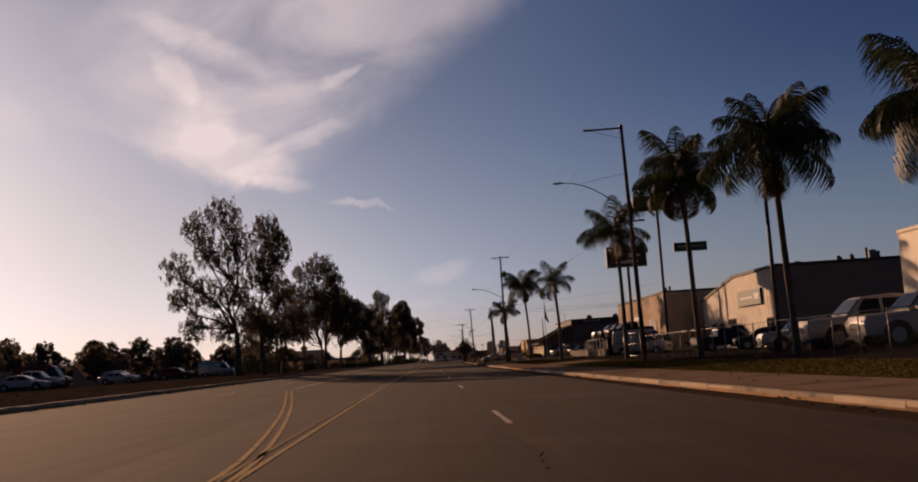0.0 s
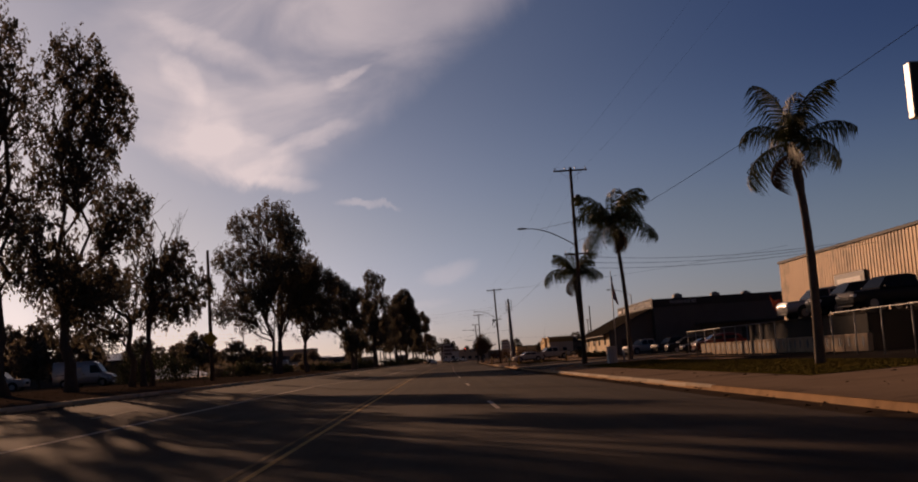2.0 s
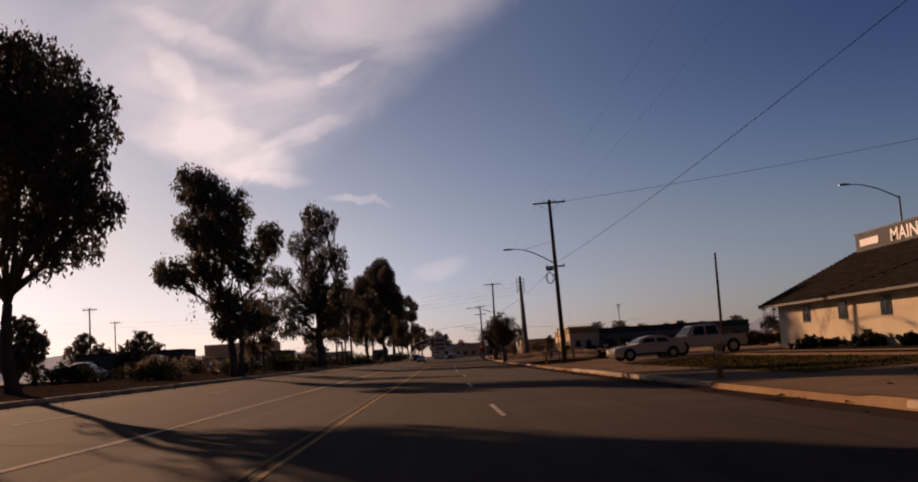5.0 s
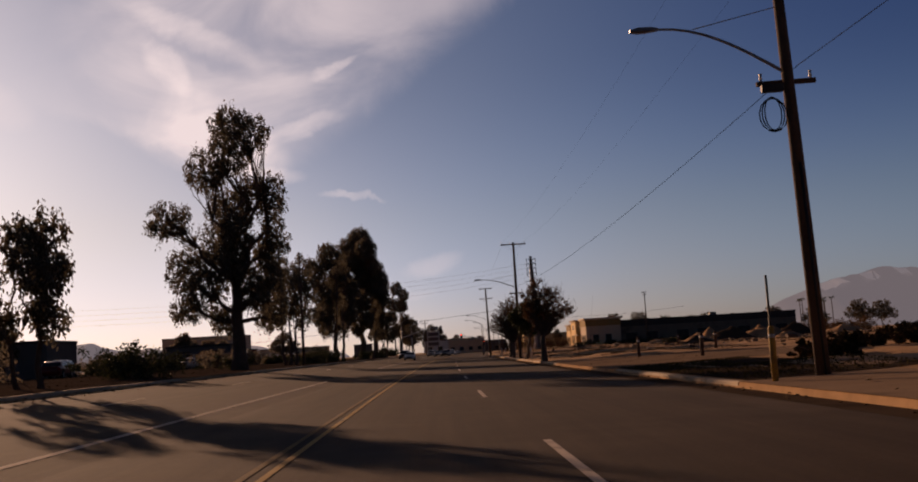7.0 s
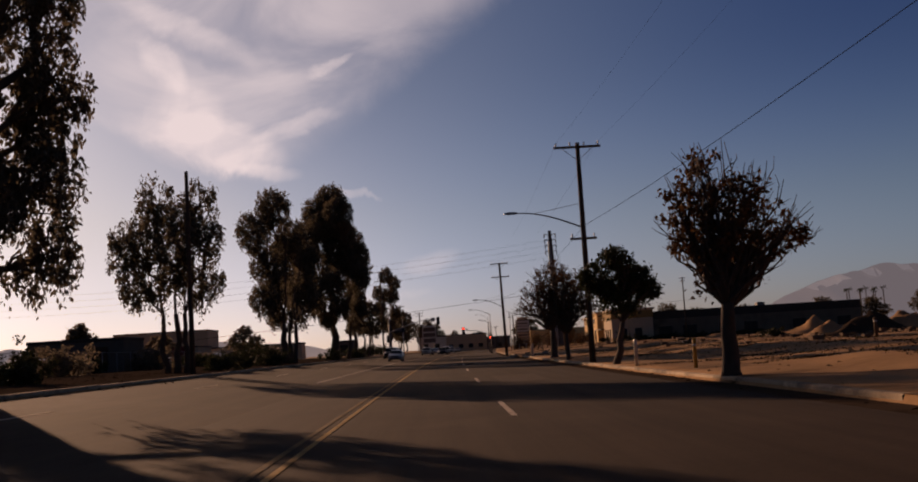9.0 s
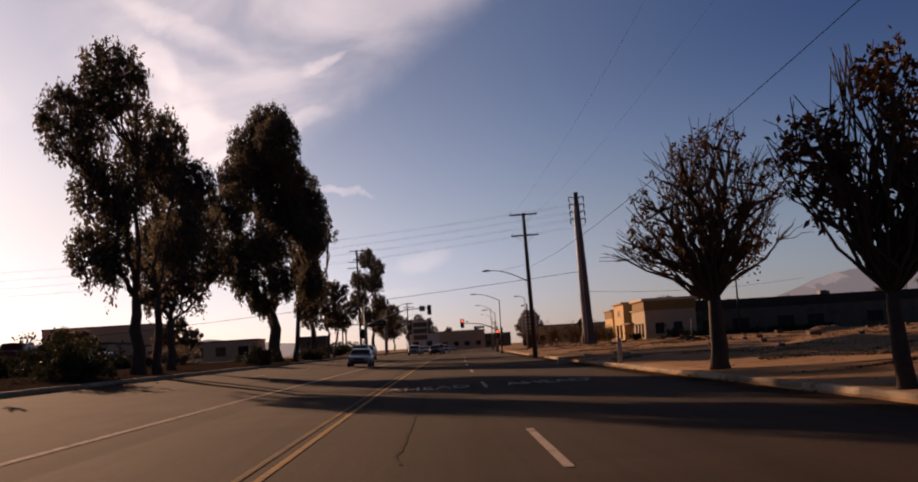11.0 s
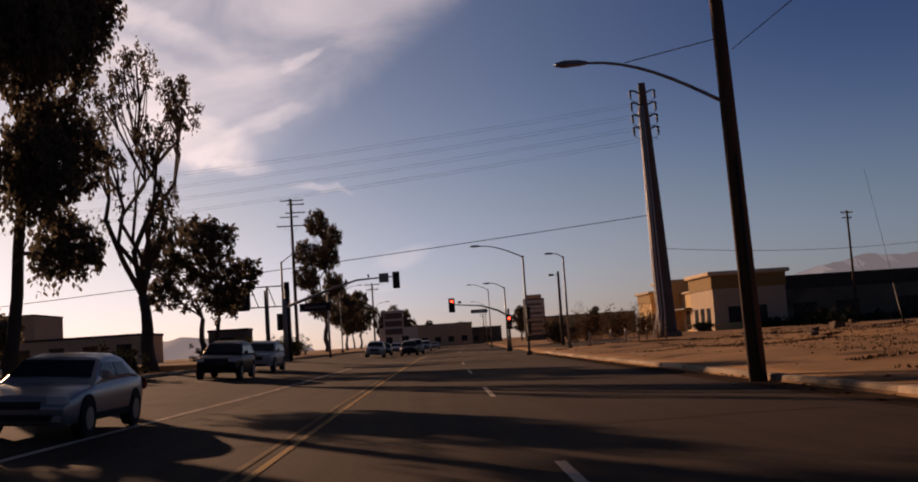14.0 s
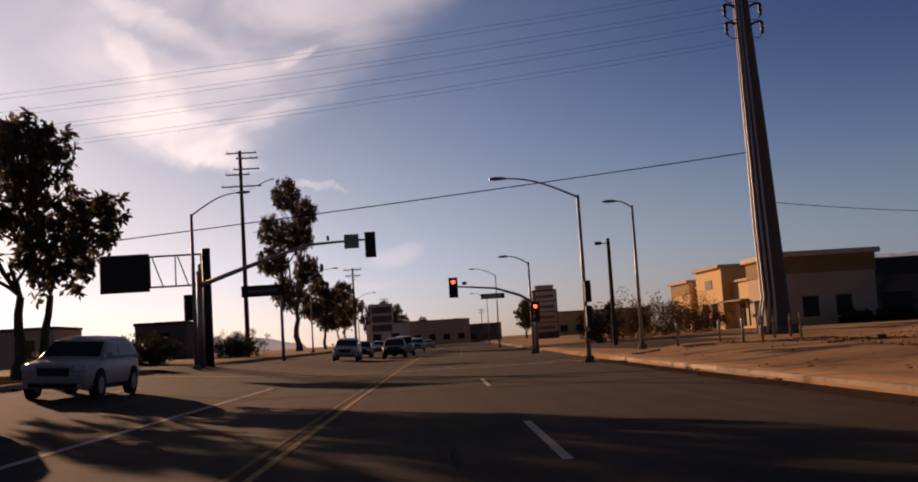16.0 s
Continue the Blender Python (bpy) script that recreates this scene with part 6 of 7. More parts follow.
def far_building(x, y, w, d, h, mat, label):
    th = thing("far_building", x, y, ground_z(x, y) if abs(x) < 100 else 0.6, 0, label, "building", "far buildings")
    block(th, "wall", -w / 2, w / 2, 0, d, -0.2, h, mat)
    part("roof", bx(-w / 2 - 0.1, w / 2 + 0.1, -0.1, d + 0.1, h + 0.004, h + 0.3, 0.03), TRIM, th)
    k = 0
    xx = -w / 2 + 1.5
    while xx < w / 2 - 2.5:
        window_unit(th, 0, xx, xx + 1.8, 1.0, min(2.6, h - 0.6), axis="y")
        xx += 4.2
    return th


far_building(8.0, 720.0, 26, 14, 6.5, STUCCO_PALE, "pale low commercial building at the end of the road")
far_building(-2.0, 660.0, 10, 10, 5.0, SIGN_FACE, "pale low building beside the far sign")
far_building(24.0, 760.0, 20, 14, 5.5, WALL_GREY, "grey low commercial building far off")
far_building(52.0, 690.0, 30, 14, 6.0, STUCCO_WARM, "tan low commercial building far off")
far_building(-80.5, 579.0, 27, 16, 9.8, STUCCO_PALE, "large pale warehouse far behind the tree row")
far_building(-58.0, 470.0, 24, 12, 3.4, STUCCO_PALE, "low pale workshop behind the tree row")
far_building(-50.0, 330.0, 16, 9, 3.6, WALL_GREY, "low grey shed behind the tree row")
far_building(-36.0, 372.0, 9, 7, 3.0, WALL_GREY, "low grey cabin behind the tree row")
far_building(-44.0, 520.0, 22, 9, 3.6, STUCCO_PALE, "low pale office behind the trees")
far_building(-22.8, 520.0, 5.0, 4, 3.4, WALL_GREY, "small grey kiosk by the corner")
far_building(-62.0, 240.0, 20, 10, 3.4, WALL_GREY, "low grey shed behind the tree row")
far_building(-70.0, 180.0, 26, 10, 3.2, STUCCO_PALE, "low pale shed across the car lot")
far_building(-90.0, 600.0, 60, 16, 4.5, WALL_GREY, "long low grey roof on the horizon")

# ---------------------------------------------------------------- pole signs


def board_sign(name, x, y, w, z0, z1, mat, post_h, turn, label, post_dx=0.0, depth=0.55):
    th = thing(name, x, y, ground_z(x, y), turn, label, "sign", "roadside pole signs")
    tube("post", [(post_dx, 0, 0), (post_dx, 0, z0 + 0.1)], 0.16, DARK_STEEL, th, 10)
    cab = part("cabinet", bx(-w / 2, w / 2, -depth / 2, depth / 2, z0, z1, 0.04), PAINT_WHITE, th, "white metal sign cabinet")
    fc = part("face", bx(-w / 2 + 0.06, w / 2 - 0.06, -depth / 2 - 0.02, -depth / 2 - 0.004, z0 + 0.06, z1 - 0.06), mat, cab)
    return th, cab, fc


th, cab, fc = board_sign("pole_sign", 20.0, 112.0, 4.3, 9.3, 11.6, PAINT_DARK, 11, 0, "black pole sign with pale rounded logo shapes", 0.1)
for z0, z1, w, mat in ((11.05, 11.3, 1.3, PAINT_GREEN), (10.35, 10.7, 1.5, SIGN_FACE), (9.75, 10.05, 1.25, SIGN_FACE)):
    bm = bmesh.new()
    n = 16
    lo = [bm.verts.new((math.cos(a) * w, -0.30, (z0 + z1) / 2 + math.sin(a) * (z1 - z0) * 0.7)) for a in [k * 6.2832 / n for k in range(n)]]
    hi = [bm.verts.new((v.co.x, -0.34, v.co.z)) for v in lo]
    bm.faces.new(hi)
    bm.faces.new(lo[::-1])
    for k in range(n):
        bm.faces.new((lo[k], lo[(k + 1) % n], hi[(k + 1) % n], hi[k]))
    bmesh.ops.recalc_face_normals(bm, faces=bm.faces)
    part("logo_shape", bm, mat, fc)
th, cab, fc = board_sign("pole_sign", 27.8, 115.5, 3.7, 10.9, 11.9, PAINT_GREEN, 11, 0, "dark green pole sign reading truck rental", 0.0, 0.3)
words("lettering", "TRUCK RENTAL", 0.43, SIGN_FACE, fc, pose(0, -0.19, 11.4, 90, 0, 0), 0.01)
th, cab, fc = board_sign("pole_sign", 24.7, 118.0, 4.6, 15.9, 17.7, PAINT_DARK, 16, 0, "tall dark pole sign high above the lot", 0.3, 0.3)
part("face_bar", bx(-1.7, 1.7, -0.19, -0.172, 16.5, 17.1), GREY_METAL, fc)
t = thing("light_pole", 18.9, 59.5, ground_z(18.9, 59.5), 0, "plain dark steel pole in the rental lot", "pole")
tube("pole", [(0, 0, -0.1), (0, 0, 11.5)], [0.13, 0.09], DARK_STEEL, t, 8)
# ---------------------------------------------------------------- vehicles


def shell(profile, half, tops):
    """A rounded body lofted along x: profile as a side outline (x, z), half(x, z) its half width, tops the narrowing of the last levels."""
    lo, hi = min(p[0] for p in profile), max(p[0] for p in profile)
    xs = sorted({round(min(hi - 0.012, max(lo + 0.012, q)), 3) for q in [p[0] for p in profile] + [lo + (hi - lo) * k / 24 for k in range(25)] + [lo + 0.05, hi - 0.05, lo + 0.1, hi - 0.1]})
    levels = list(zip((0.0, 0.10, 0.32, 0.58, 0.80, 0.93, 1.0), (0.90, 0.972, 1.0, 1.0) + tops))
    bm = bmesh.new()
    rings = []
    for x in xs:
        zs = []
        for (x0, z0), (x1, z1) in zip(profile, profile[1:] + profile[:1]):
            if (x0 - x) * (x1 - x) <= 0 and x0 != x1:
                zs.append(z0 + (z1 - z0) * (x - x0) / (x1 - x0))
        zb, zt = min(zs), max(zs)
        side = [(half(x, zb + (zt - zb) * t) * k, zb + (zt - zb) * t) for t, k in levels]
        rings.append([bm.verts.new((x, y, z)) for y, z in side] + [bm.verts.new((x, 0, zt + 0.015))] + [bm.verts.new((x, -y, z)) for y, z in side[::-1]])
    n = len(rings[0])
    for r0, r1 in zip(rings, rings[1:]):
        for k in range(n):
            bm.faces.new((r0[k], r1[k], r1[(k + 1) % n], r0[(k + 1) % n]))
    bm.faces.new(rings[0])
    bm.faces.new(rings[-1][::-1])
    bmesh.ops.recalc_face_normals(bm, faces=bm.faces)
    return bm


def plate(corners, off):
    """A thin pane through four corners, pushed out by off along its normal."""
    c = [Vector(p) for p in corners]
    n = (c[1] - c[0]).cross(c[2] - c[0]).normalized()
    bm = bmesh.new()
    a = [bm.verts.new(p + n * (off + 0.012)) for p in c]
    b = [bm.verts.new(p + n * (off - 0.03)) for p in c]
    bm.faces.new(a)
    bm.faces.new(b[::-1])
    for k in range(len(c)):
        bm.faces.new((a[k], b[k], b[(k + 1) % len(c)], a[(k + 1) % len(c)]))
    bmesh.ops.recalc_face_normals(bm, faces=bm.faces)
    return bm


WHEELS = {}


def wheel(th, x, y, r, w):
    key = (round(r, 2), round(w, 2))
    if key not in WHEELS:
        v, f = tube_data([(0, -w / 2, 0), (0, -w / 2 + 0.03, 0), (0, w / 2 - 0.03, 0), (0, w / 2, 0)], [r * 0.93, r, r, r * 0.93], 18)
        u, g = tube_data([(0, -w / 2 - 0.006, 0), (0, w / 2 + 0.006, 0)], [r * 0.62, r * 0.62], 14)
        WHEELS[key] = (mesh_of("tyre", v, f, RUBBER), mesh_of("rim", u, g, GALV))
    t = part("wheel", WHEELS[key][0], None, th, place=Matrix.Translation((x, y, r)))
    part("rim", WHEELS[key][1], None, t)


def vehicle(kind, x, y, heading, paint, label, group="", base=None):
    """A car whose front points along +x before it is turned; kind: sedan, suv, pickup, van, stake."""
    names = {"sedan": "car", "suv": "suv", "pickup": "pickup_truck", "van": "van", "stake": "stake_truck"}
    z = ground_z(x, y) + 0.02 if base is None else base
    th = thing(names[kind], x, y, z, heading, label, names[kind].replace("_", " "), group)
    if base is None:
        side = Vector((-math.sin(radians(heading)), math.cos(radians(heading)))) * 0.8
        zl, zr = ground_z(x + side.x, y + side.y), ground_z(x - side.x, y - side.y)
        th.matrix_basis = pose(x, y, (zl + zr) / 2 + 0.01, math.degrees(math.atan2(zl - zr, 1.6)), 0, heading)
    if kind == "sedan":
        L, W, H, r = 4.7, 1.82, 1.45, 0.33
        low = [(-2.2, 0.27), (2.15, 0.24), (2.32, 0.38), (2.36, 0.58), (2.22, 0.74), (1.7, 0.85), (1.0, 0.92), (-1.5, 1.0), (-2.2, 0.99), (-2.34, 0.85), (-2.34, 0.5)]
        cab = [(-1.85, 0.95), (1.1, 0.88), (0.25, 1.37), (-0.2, 1.44), (-0.75, 1.44), (-1.15, 1.36)]
        pillars = ((0.72, 0.32), (-0.35, -0.35), (-1.35, -1.0))
        axles = (1.42, -1.38)
    elif kind == "suv":
        L, W, H, r = 4.9, 1.95, 1.72, 0.38
        low = [(-2.3, 0.34), (2.2, 0.30), (2.38, 0.45), (2.45, 0.72), (2.36, 0.92), (2.1, 1.0), (1.2, 1.08), (-2.3, 1.14), (-2.42, 0.9), (-2.4, 0.55)]
        cab = [(-2.26, 1.07), (1.3, 1.04), (0.42, 1.60), (-0.1, 1.69), (-0.9, 1.72), (-1.55, 1.67), (-1.92, 1.56)]
        pillars = ((0.95, 0.5), (-0.3, -0.3), (-1.95, -1.6))
        axles = (1.5, -1.45)
    elif kind == "pickup":
        L, W, H, r = 5.6, 1.98, 1.88, 0.40
        low = [(-2.8, 0.45), (2.75, 0.4), (2.82, 0.8), (2.7, 1.08), (1.3, 1.16), (-2.8, 1.18), (-2.85, 0.7)]
        cab = [(-1.0, 1.12), (1.35, 1.12), (0.7, 1.80), (-0.5, 1.88), (-0.9, 1.82)]
        pillars = ((1.08, 0.72), (0.05, 0.05), (-0.88, -0.8))
        axles = (1.75, -1.75)
    elif kind == "van":
        L, W, H, r = 5.9, 2.02, 2.55, 0.37
        low = [(-2.9, 0.35), (2.85, 0.35), (2.95, 0.8), (2.75, 1.12), (2.0, 1.3), (1.3, 2.35), (0.9, 2.5), (-2.85, 2.55), (-2.95, 1.2)]
        cab = None
        axles = (1.95, -1.75)
    else:
        L, W, H, r = 6.8, 2.2, 2.3, 0.42
        low = [(0.6, 0.5), (3.3, 0.45), (3.4, 0.95), (3.25, 1.25), (2.3, 1.4), (1.75, 2.2), (0.75, 2.25), (0.6, 1.6)]
        cab = None
        axles = (2.3, -1.9)
    reach = max(abs(p[0]) for p in low)
    taper = 0.10 if kind in ("van", "stake") else 0.0
    body = part("body", shell(low, lambda u, w: W / 2 * (1 - 0.15 * (abs(u) / reach) ** 5) * (1 - taper * max(0.0, w - 1.1) / max(0.1, H - 1.1)), (0.985, 0.94, 0.83)), paint, th, smooth=True)
    if cab:
        zc = cab[0][1]
        (fx, fz), (tx, tz) = cab[1], cab[2]

        def hw(zz):
            return (W * 0.93 + (W * 0.72 - W * 0.93) * (zz - zc) / (H - zc)) / 2

        gh = part("cabin", shell(cab, lambda u, w: hw(w), (1.0, 0.97, 0.86)), paint, th, smooth=True)
        za, zb = zc + 0.08, tz - 0.08
        sx = lambda zz: fx + (tx - fx) * (zz - fz) / (tz - fz)  # noqa: E731
        part("windscreen", plate([(sx(za), -hw(za) + 0.08, za), (sx(za), hw(za) - 0.08, za), (sx(zb), hw(zb) - 0.06, zb), (sx(zb), -hw(zb) + 0.06, zb)], 0.032), GLASS, gh)
        bxr, bzr = cab[0]
        ex, ez = cab[-1]
        rx = lambda zz: bxr + (ex - bxr) * (zz - bzr) / (ez - bzr)  # noqa: E731
        zb2 = min(ez, tz) - 0.08
        part("rear_window", plate([(rx(za), hw(za) - 0.1, za), (rx(za), -hw(za) + 0.1, za), (rx(zb2), -hw(zb2) + 0.08, zb2), (rx(zb2), hw(zb2) - 0.08, zb2)], 0.032), GLASS, gh)
        for s in (1, -1):
            for (a0, a1), (b0, b1) in zip(pillars, pillars[1:]):
                q = [(a0 - 0.06, s * hw(za), za), (a1 - 0.06, s * hw(zb2), zb2), (b1 + 0.06, s * hw(zb2), zb2), (b0 + 0.06, s * hw(za), za)]
                part("side_window", plate(q if s < 0 else q[::-1], 0.0), GLASS, gh)
    elif kind == "van":
        for s in (1, -1):
            q = [(1.95, s * 0.98, 1.32), (1.35, s * 0.945, 2.1), (0.75, s * 0.945, 2.1), (0.75, s * 0.98, 1.32)]
            part("side_window", plate(q if s < 0 else q[::-1], 0.0), GLASS, body)
            part("slide_rail", bx(-2.6, 0.3, s * 1.0 - 0.02, s * 1.0 + 0.02, 1.22, 1.27), DARK_STEEL, body)
        part("windscreen", plate([(1.95, -0.85, 1.38), (1.95, 0.85, 1.38), (1.38, 0.8, 2.25), (1.38, -0.8, 2.25)], 0.03), GLASS, body)
        part("side_panel", bx(-1.2, 0.0, -1.03, -1.0, 0.9, 1.9), SIGN_FACE, body, "pale side lettering panel")
    else:
        for s in (1, -1):
            q = [(2.2, s * 1.03, 1.42), (1.75, s * 1.0, 2.08), (0.85, s * 1.0, 2.1), (0.85, s * 1.03, 1.42)]
            part("side_window", plate(q if s < 0 else q[::-1], 0.0), GLASS, body)
        part("windscreen", plate([(2.22, -0.9, 1.5), (2.22, 0.9, 1.5), (1.82, 0.85, 2.1), (1.82, -0.85, 2.1)], 0.03), GLASS, body)
        part("bed", bx(-3.4, 0.5, -1.1, 1.1, 0.75, 0.95, 0.02), DARK_STEEL, th)
        part("frame_rail", bx(-3.3, 0.7, -0.4, 0.4, 0.5, 0.75), DARK_STEEL, th)
        for s in (1, -1):
            for k in range(7):
                xx = -3.35 + k * 0.63
                part("stake", bx(xx - 0.04, xx + 0.04, s * 1.06 - 0.03, s * 1.06 + 0.03, 0.95, 2.15), WOOD_RED, th)
            for k in range(4):
                part("stake_board", bx(-3.4, 0.48, s * 1.02 - 0.015, s * 1.02 + 0.015, 1.15 + 0.27 * k, 1.32 + 0.27 * k), WOOD_RED, th)
        for k in range(4):
            part("stake_board", bx(-3.41, -3.38, -1.0, 1.0, 1.15 + 0.27 * k, 1.32 + 0.27 * k), WOOD_RED, th)
    if kind == "pickup":
        part("bed_well", bx(-2.72, -1.12, -0.84, 0.84, 1.12, 1.222), DARK_STEEL, body)
        part("tailgate_band", bx(-2.875, -2.84, -0.8, 0.8, 0.75, 1.1), DARK_STEEL, body)
    nose = max(p[0] for p in low)
    part("grille", bx(nose - 0.06, nose + 0.012, -W * 0.22, W * 0.22, 0.53 if kind == "sedan" else 0.64, 0.66 if kind == "sedan" else 0.86, 0.02), DARK_STEEL, body)
    if kind in ("sedan", "suv"):
        part("lower_grille", bx(nose - 0.14, nose + 0.028, -W * 0.34, W * 0.34, 0.31, 0.44, 0.03), RUBBER, body)
        for q in (1, -1):
            part("sill", bx(axles[1] + 0.42, axles[0] - 0.42, q * (W / 2 - 0.015) - 0.02, q * (W / 2 - 0.015) + 0.02, 0.27, 0.40, 0.01), RUBBER, body)
    part("bumper", bx(nose - 0.12, nose + 0.02, -W * 0.40, W * 0.40, 0.3, 0.42, 0.03), DARK_STEEL if kind in ("pickup", "stake") else paint, body)
    hz = 0.68 if kind == "sedan" else 0.86
    tailx = min(p[0] for p in low) if kind != "stake" else -3.4
    for s in (1, -1):
        part("headlight", bx(nose - 0.22, nose - 0.02, s * W * 0.36 - 0.17, s * W * 0.36 + 0.17, hz - 0.08, hz + 0.08, 0.02), HEADLAMP, body)
        part("tail_light", bx(tailx - 0.02, tailx + 0.1, s * W * 0.42 - 0.1, s * W * 0.42 + 0.1, hz, hz + 0.22, 0.02), TAIL, body)
        if kind != "stake" and kind != "van":
            part("mirror", bx(cab[1][0] - 0.35, cab[1][0] - 0.22, s * W * 0.5 - (0 if s > 0 else 0.16), s * W * 0.5 + (0.16 if s > 0 else 0), cab[0][1] + 0.06, cab[0][1] + 0.2, 0.02), paint, body)
        for ax in axles:
            wheel(th, ax, s * (W / 2 - 0.105), r, 0.24)
            tube("wheel_arch", [(ax, s * (W / 2 - 0.05), r + 0.02), (ax, s * (W / 2 + 0.004), r + 0.02)], r + 0.07, RUBBER, body, 18, smooth=False)
    return th


LOT = "vehicles in the rental lot"
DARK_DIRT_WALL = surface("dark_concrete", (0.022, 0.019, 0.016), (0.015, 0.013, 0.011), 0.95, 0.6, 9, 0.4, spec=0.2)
vehicle("van", 20.0, 107.0, -36, PAINT_WHITE, "white high-roofed cargo van parked behind the lot gate", LOT)
vehicle("pickup", 21.9, 125.2, 190, PAINT_BLACK, "black pickup truck parked on the raised platform", LOT, 2.36)
vehicle("pickup", 21.8, 129.6, 186, PAINT_BLACK, "black pickup truck parked on the raised platform", LOT, 2.36)
vehicle("pickup", 21.7, 134.6, 184, PAINT_SILVER, "silver pickup truck parked on the raised platform", LOT, 2.36)
pf = thing("display_platform", 18.55, 120.5, 0.4, 0, "dark raised concrete platform under the parked pickups", "platform")
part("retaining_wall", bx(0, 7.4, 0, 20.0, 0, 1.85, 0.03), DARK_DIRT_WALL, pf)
part("deck", bx(-0.08, 7.48, -0.08, 20.08, 1.852, 1.95, 0.02), ASPHALT_LOT, pf)
vehicle("stake", 25.2, 95.0, -22, PAINT_WHITE, "white stake-bed truck with red-brown wooden sides", LOT)
vehicle("pickup", 23.6, 88.5, 8, PAINT_BLACK, "dark pickup truck parked on the lot asphalt", LOT)
vehicle("pickup", 20.9, 60.5, 175, PAINT_SILVER, "silver crew pickup parked behind the wire fence", LOT)
for x, y in ((22.8, 55.5), (24.0, 51.0)):
    big = vehicle("pickup", x, y, 179, PAINT_WHITE, "tall white work pickup parked behind the wire fence", LOT)
    big.matrix_basis = big.matrix_basis @ Matrix.Scale(1.45, 4)
vehicle("suv", 27.0, 66.0, 180, PAINT_BLACK, "black sport utility car on the lot asphalt", LOT)
vehicle("sedan", 27.4, 78.0, 90, PAINT_SILVER, "silver sedan by the office wall", LOT)
vehicle("suv", 25.5, 84.0, 170, PAINT_BLACK, "black sport utility car by the office wall", LOT)
YARD = "vehicles in the office yard"
vehicle("pickup", 23.0, 203.0, 200, PAINT_WHITE, "white pickup truck parked by the flagpole", YARD)
vehicle("pickup", 26.0, 200.0, 200, PAINT_BLACK, "dark utility truck parked by the warehouse", YARD)
vehicle("sedan", 24.0, 176.0, 180, PAINT_BLACK, "black sedan parked in the shaded yard", YARD)
vehicle("suv", 24.4, 172.0, 180, PAINT_RED, "dark red sport utility car in the shaded yard", YARD)
vehicle("suv", 24.2, 184.0, 180, PAINT_BLACK, "black sport utility car in the shaded yard", YARD)
vehicle("sedan", 10.4, 233.0, 190, PAINT_WHITE, "white sedan parked facing the road", YARD)
vehicle("pickup", 14.2, 234.5, 192, PAINT_WHITE, "white pickup truck parked facing the road", YARD)
TRAFFIC = "cars on the road"
vehicle("suv", -8.8, 446.4, -93, PAINT_WHITE, "white sport utility car in the oncoming lane", TRAFFIC)
vehicle("suv", -8.8, 434.0, -92, PAINT_BLACK, "black open-topped jeep in the oncoming lane", TRAFFIC)
vehicle("sedan", -7.0, 405.0, -92, PAINT_SILVER, "silver sedan in the oncoming lane", TRAFFIC)
for y, o, kind, paint, lab in ((497, -5.4, "suv", PAINT_WHITE, "white oncoming car waiting beyond the lights"), (512, -5.6, "sedan", PAINT_BLACK, "black oncoming car in the far queue"), (505, -2.2, "suv", PAINT_BLACK, "black oncoming car in the far queue"),
                               (516, -2.0, "pickup", PAINT_WHITE, "white oncoming pickup in the far queue"), (531, -5.4, "sedan", PAINT_SILVER, "silver oncoming car in the far queue"), (548, -2.2, "suv", PAINT_WHITE, "white oncoming car in the far queue"),
                               (566, -5.5, "sedan", PAINT_BLACK, "black oncoming car far down the road"), (590, -2.2, "sedan", PAINT_WHITE, "white oncoming car far down the road"), (615, -5.4, "suv", PAINT_SILVER, "silver oncoming car far down the road")):
    vehicle(kind, cx(y) + o, y, -92, paint, lab, TRAFFIC)
LEFTLOT = "cars in the lots behind the trees"
kinds = ["sedan", "suv", "sedan", "pickup", "suv", "sedan", "van"]
paints = [PAINT_WHITE, PAINT_SILVER, PAINT_BLACK, PAINT_RED, PAINT_WHITE, PAINT_SILVER, PAINT_WHITE]
names_of = {id(PAINT_WHITE): "white", id(PAINT_SILVER): "silver", id(PAINT_BLACK): "black", id(PAINT_RED): "dark red"}
k = 0
for y in list(range(96, 200, 9)) + list(range(262, 462, 8)):
    kind, paint = kinds[(k * 3) % 7], paints[(k * 5 + k // 4) % 7]
    if k % 4 != 3:
        xx = -34.0 - (k % 3) * 2.5 - (4 if y < 200 else 0)
        vehicle(kind, xx, y, (80 if k % 2 else 96) if y > 240 else 4, paint, f"{names_of[id(paint)]} {'van' if kind == 'van' else 'pickup' if kind == 'pickup' else 'car'} parked in the dusty lot behind the trees", LEFTLOT)
    k += 1

# ---------------------------------------------------------------- fences, posts and small roadside things


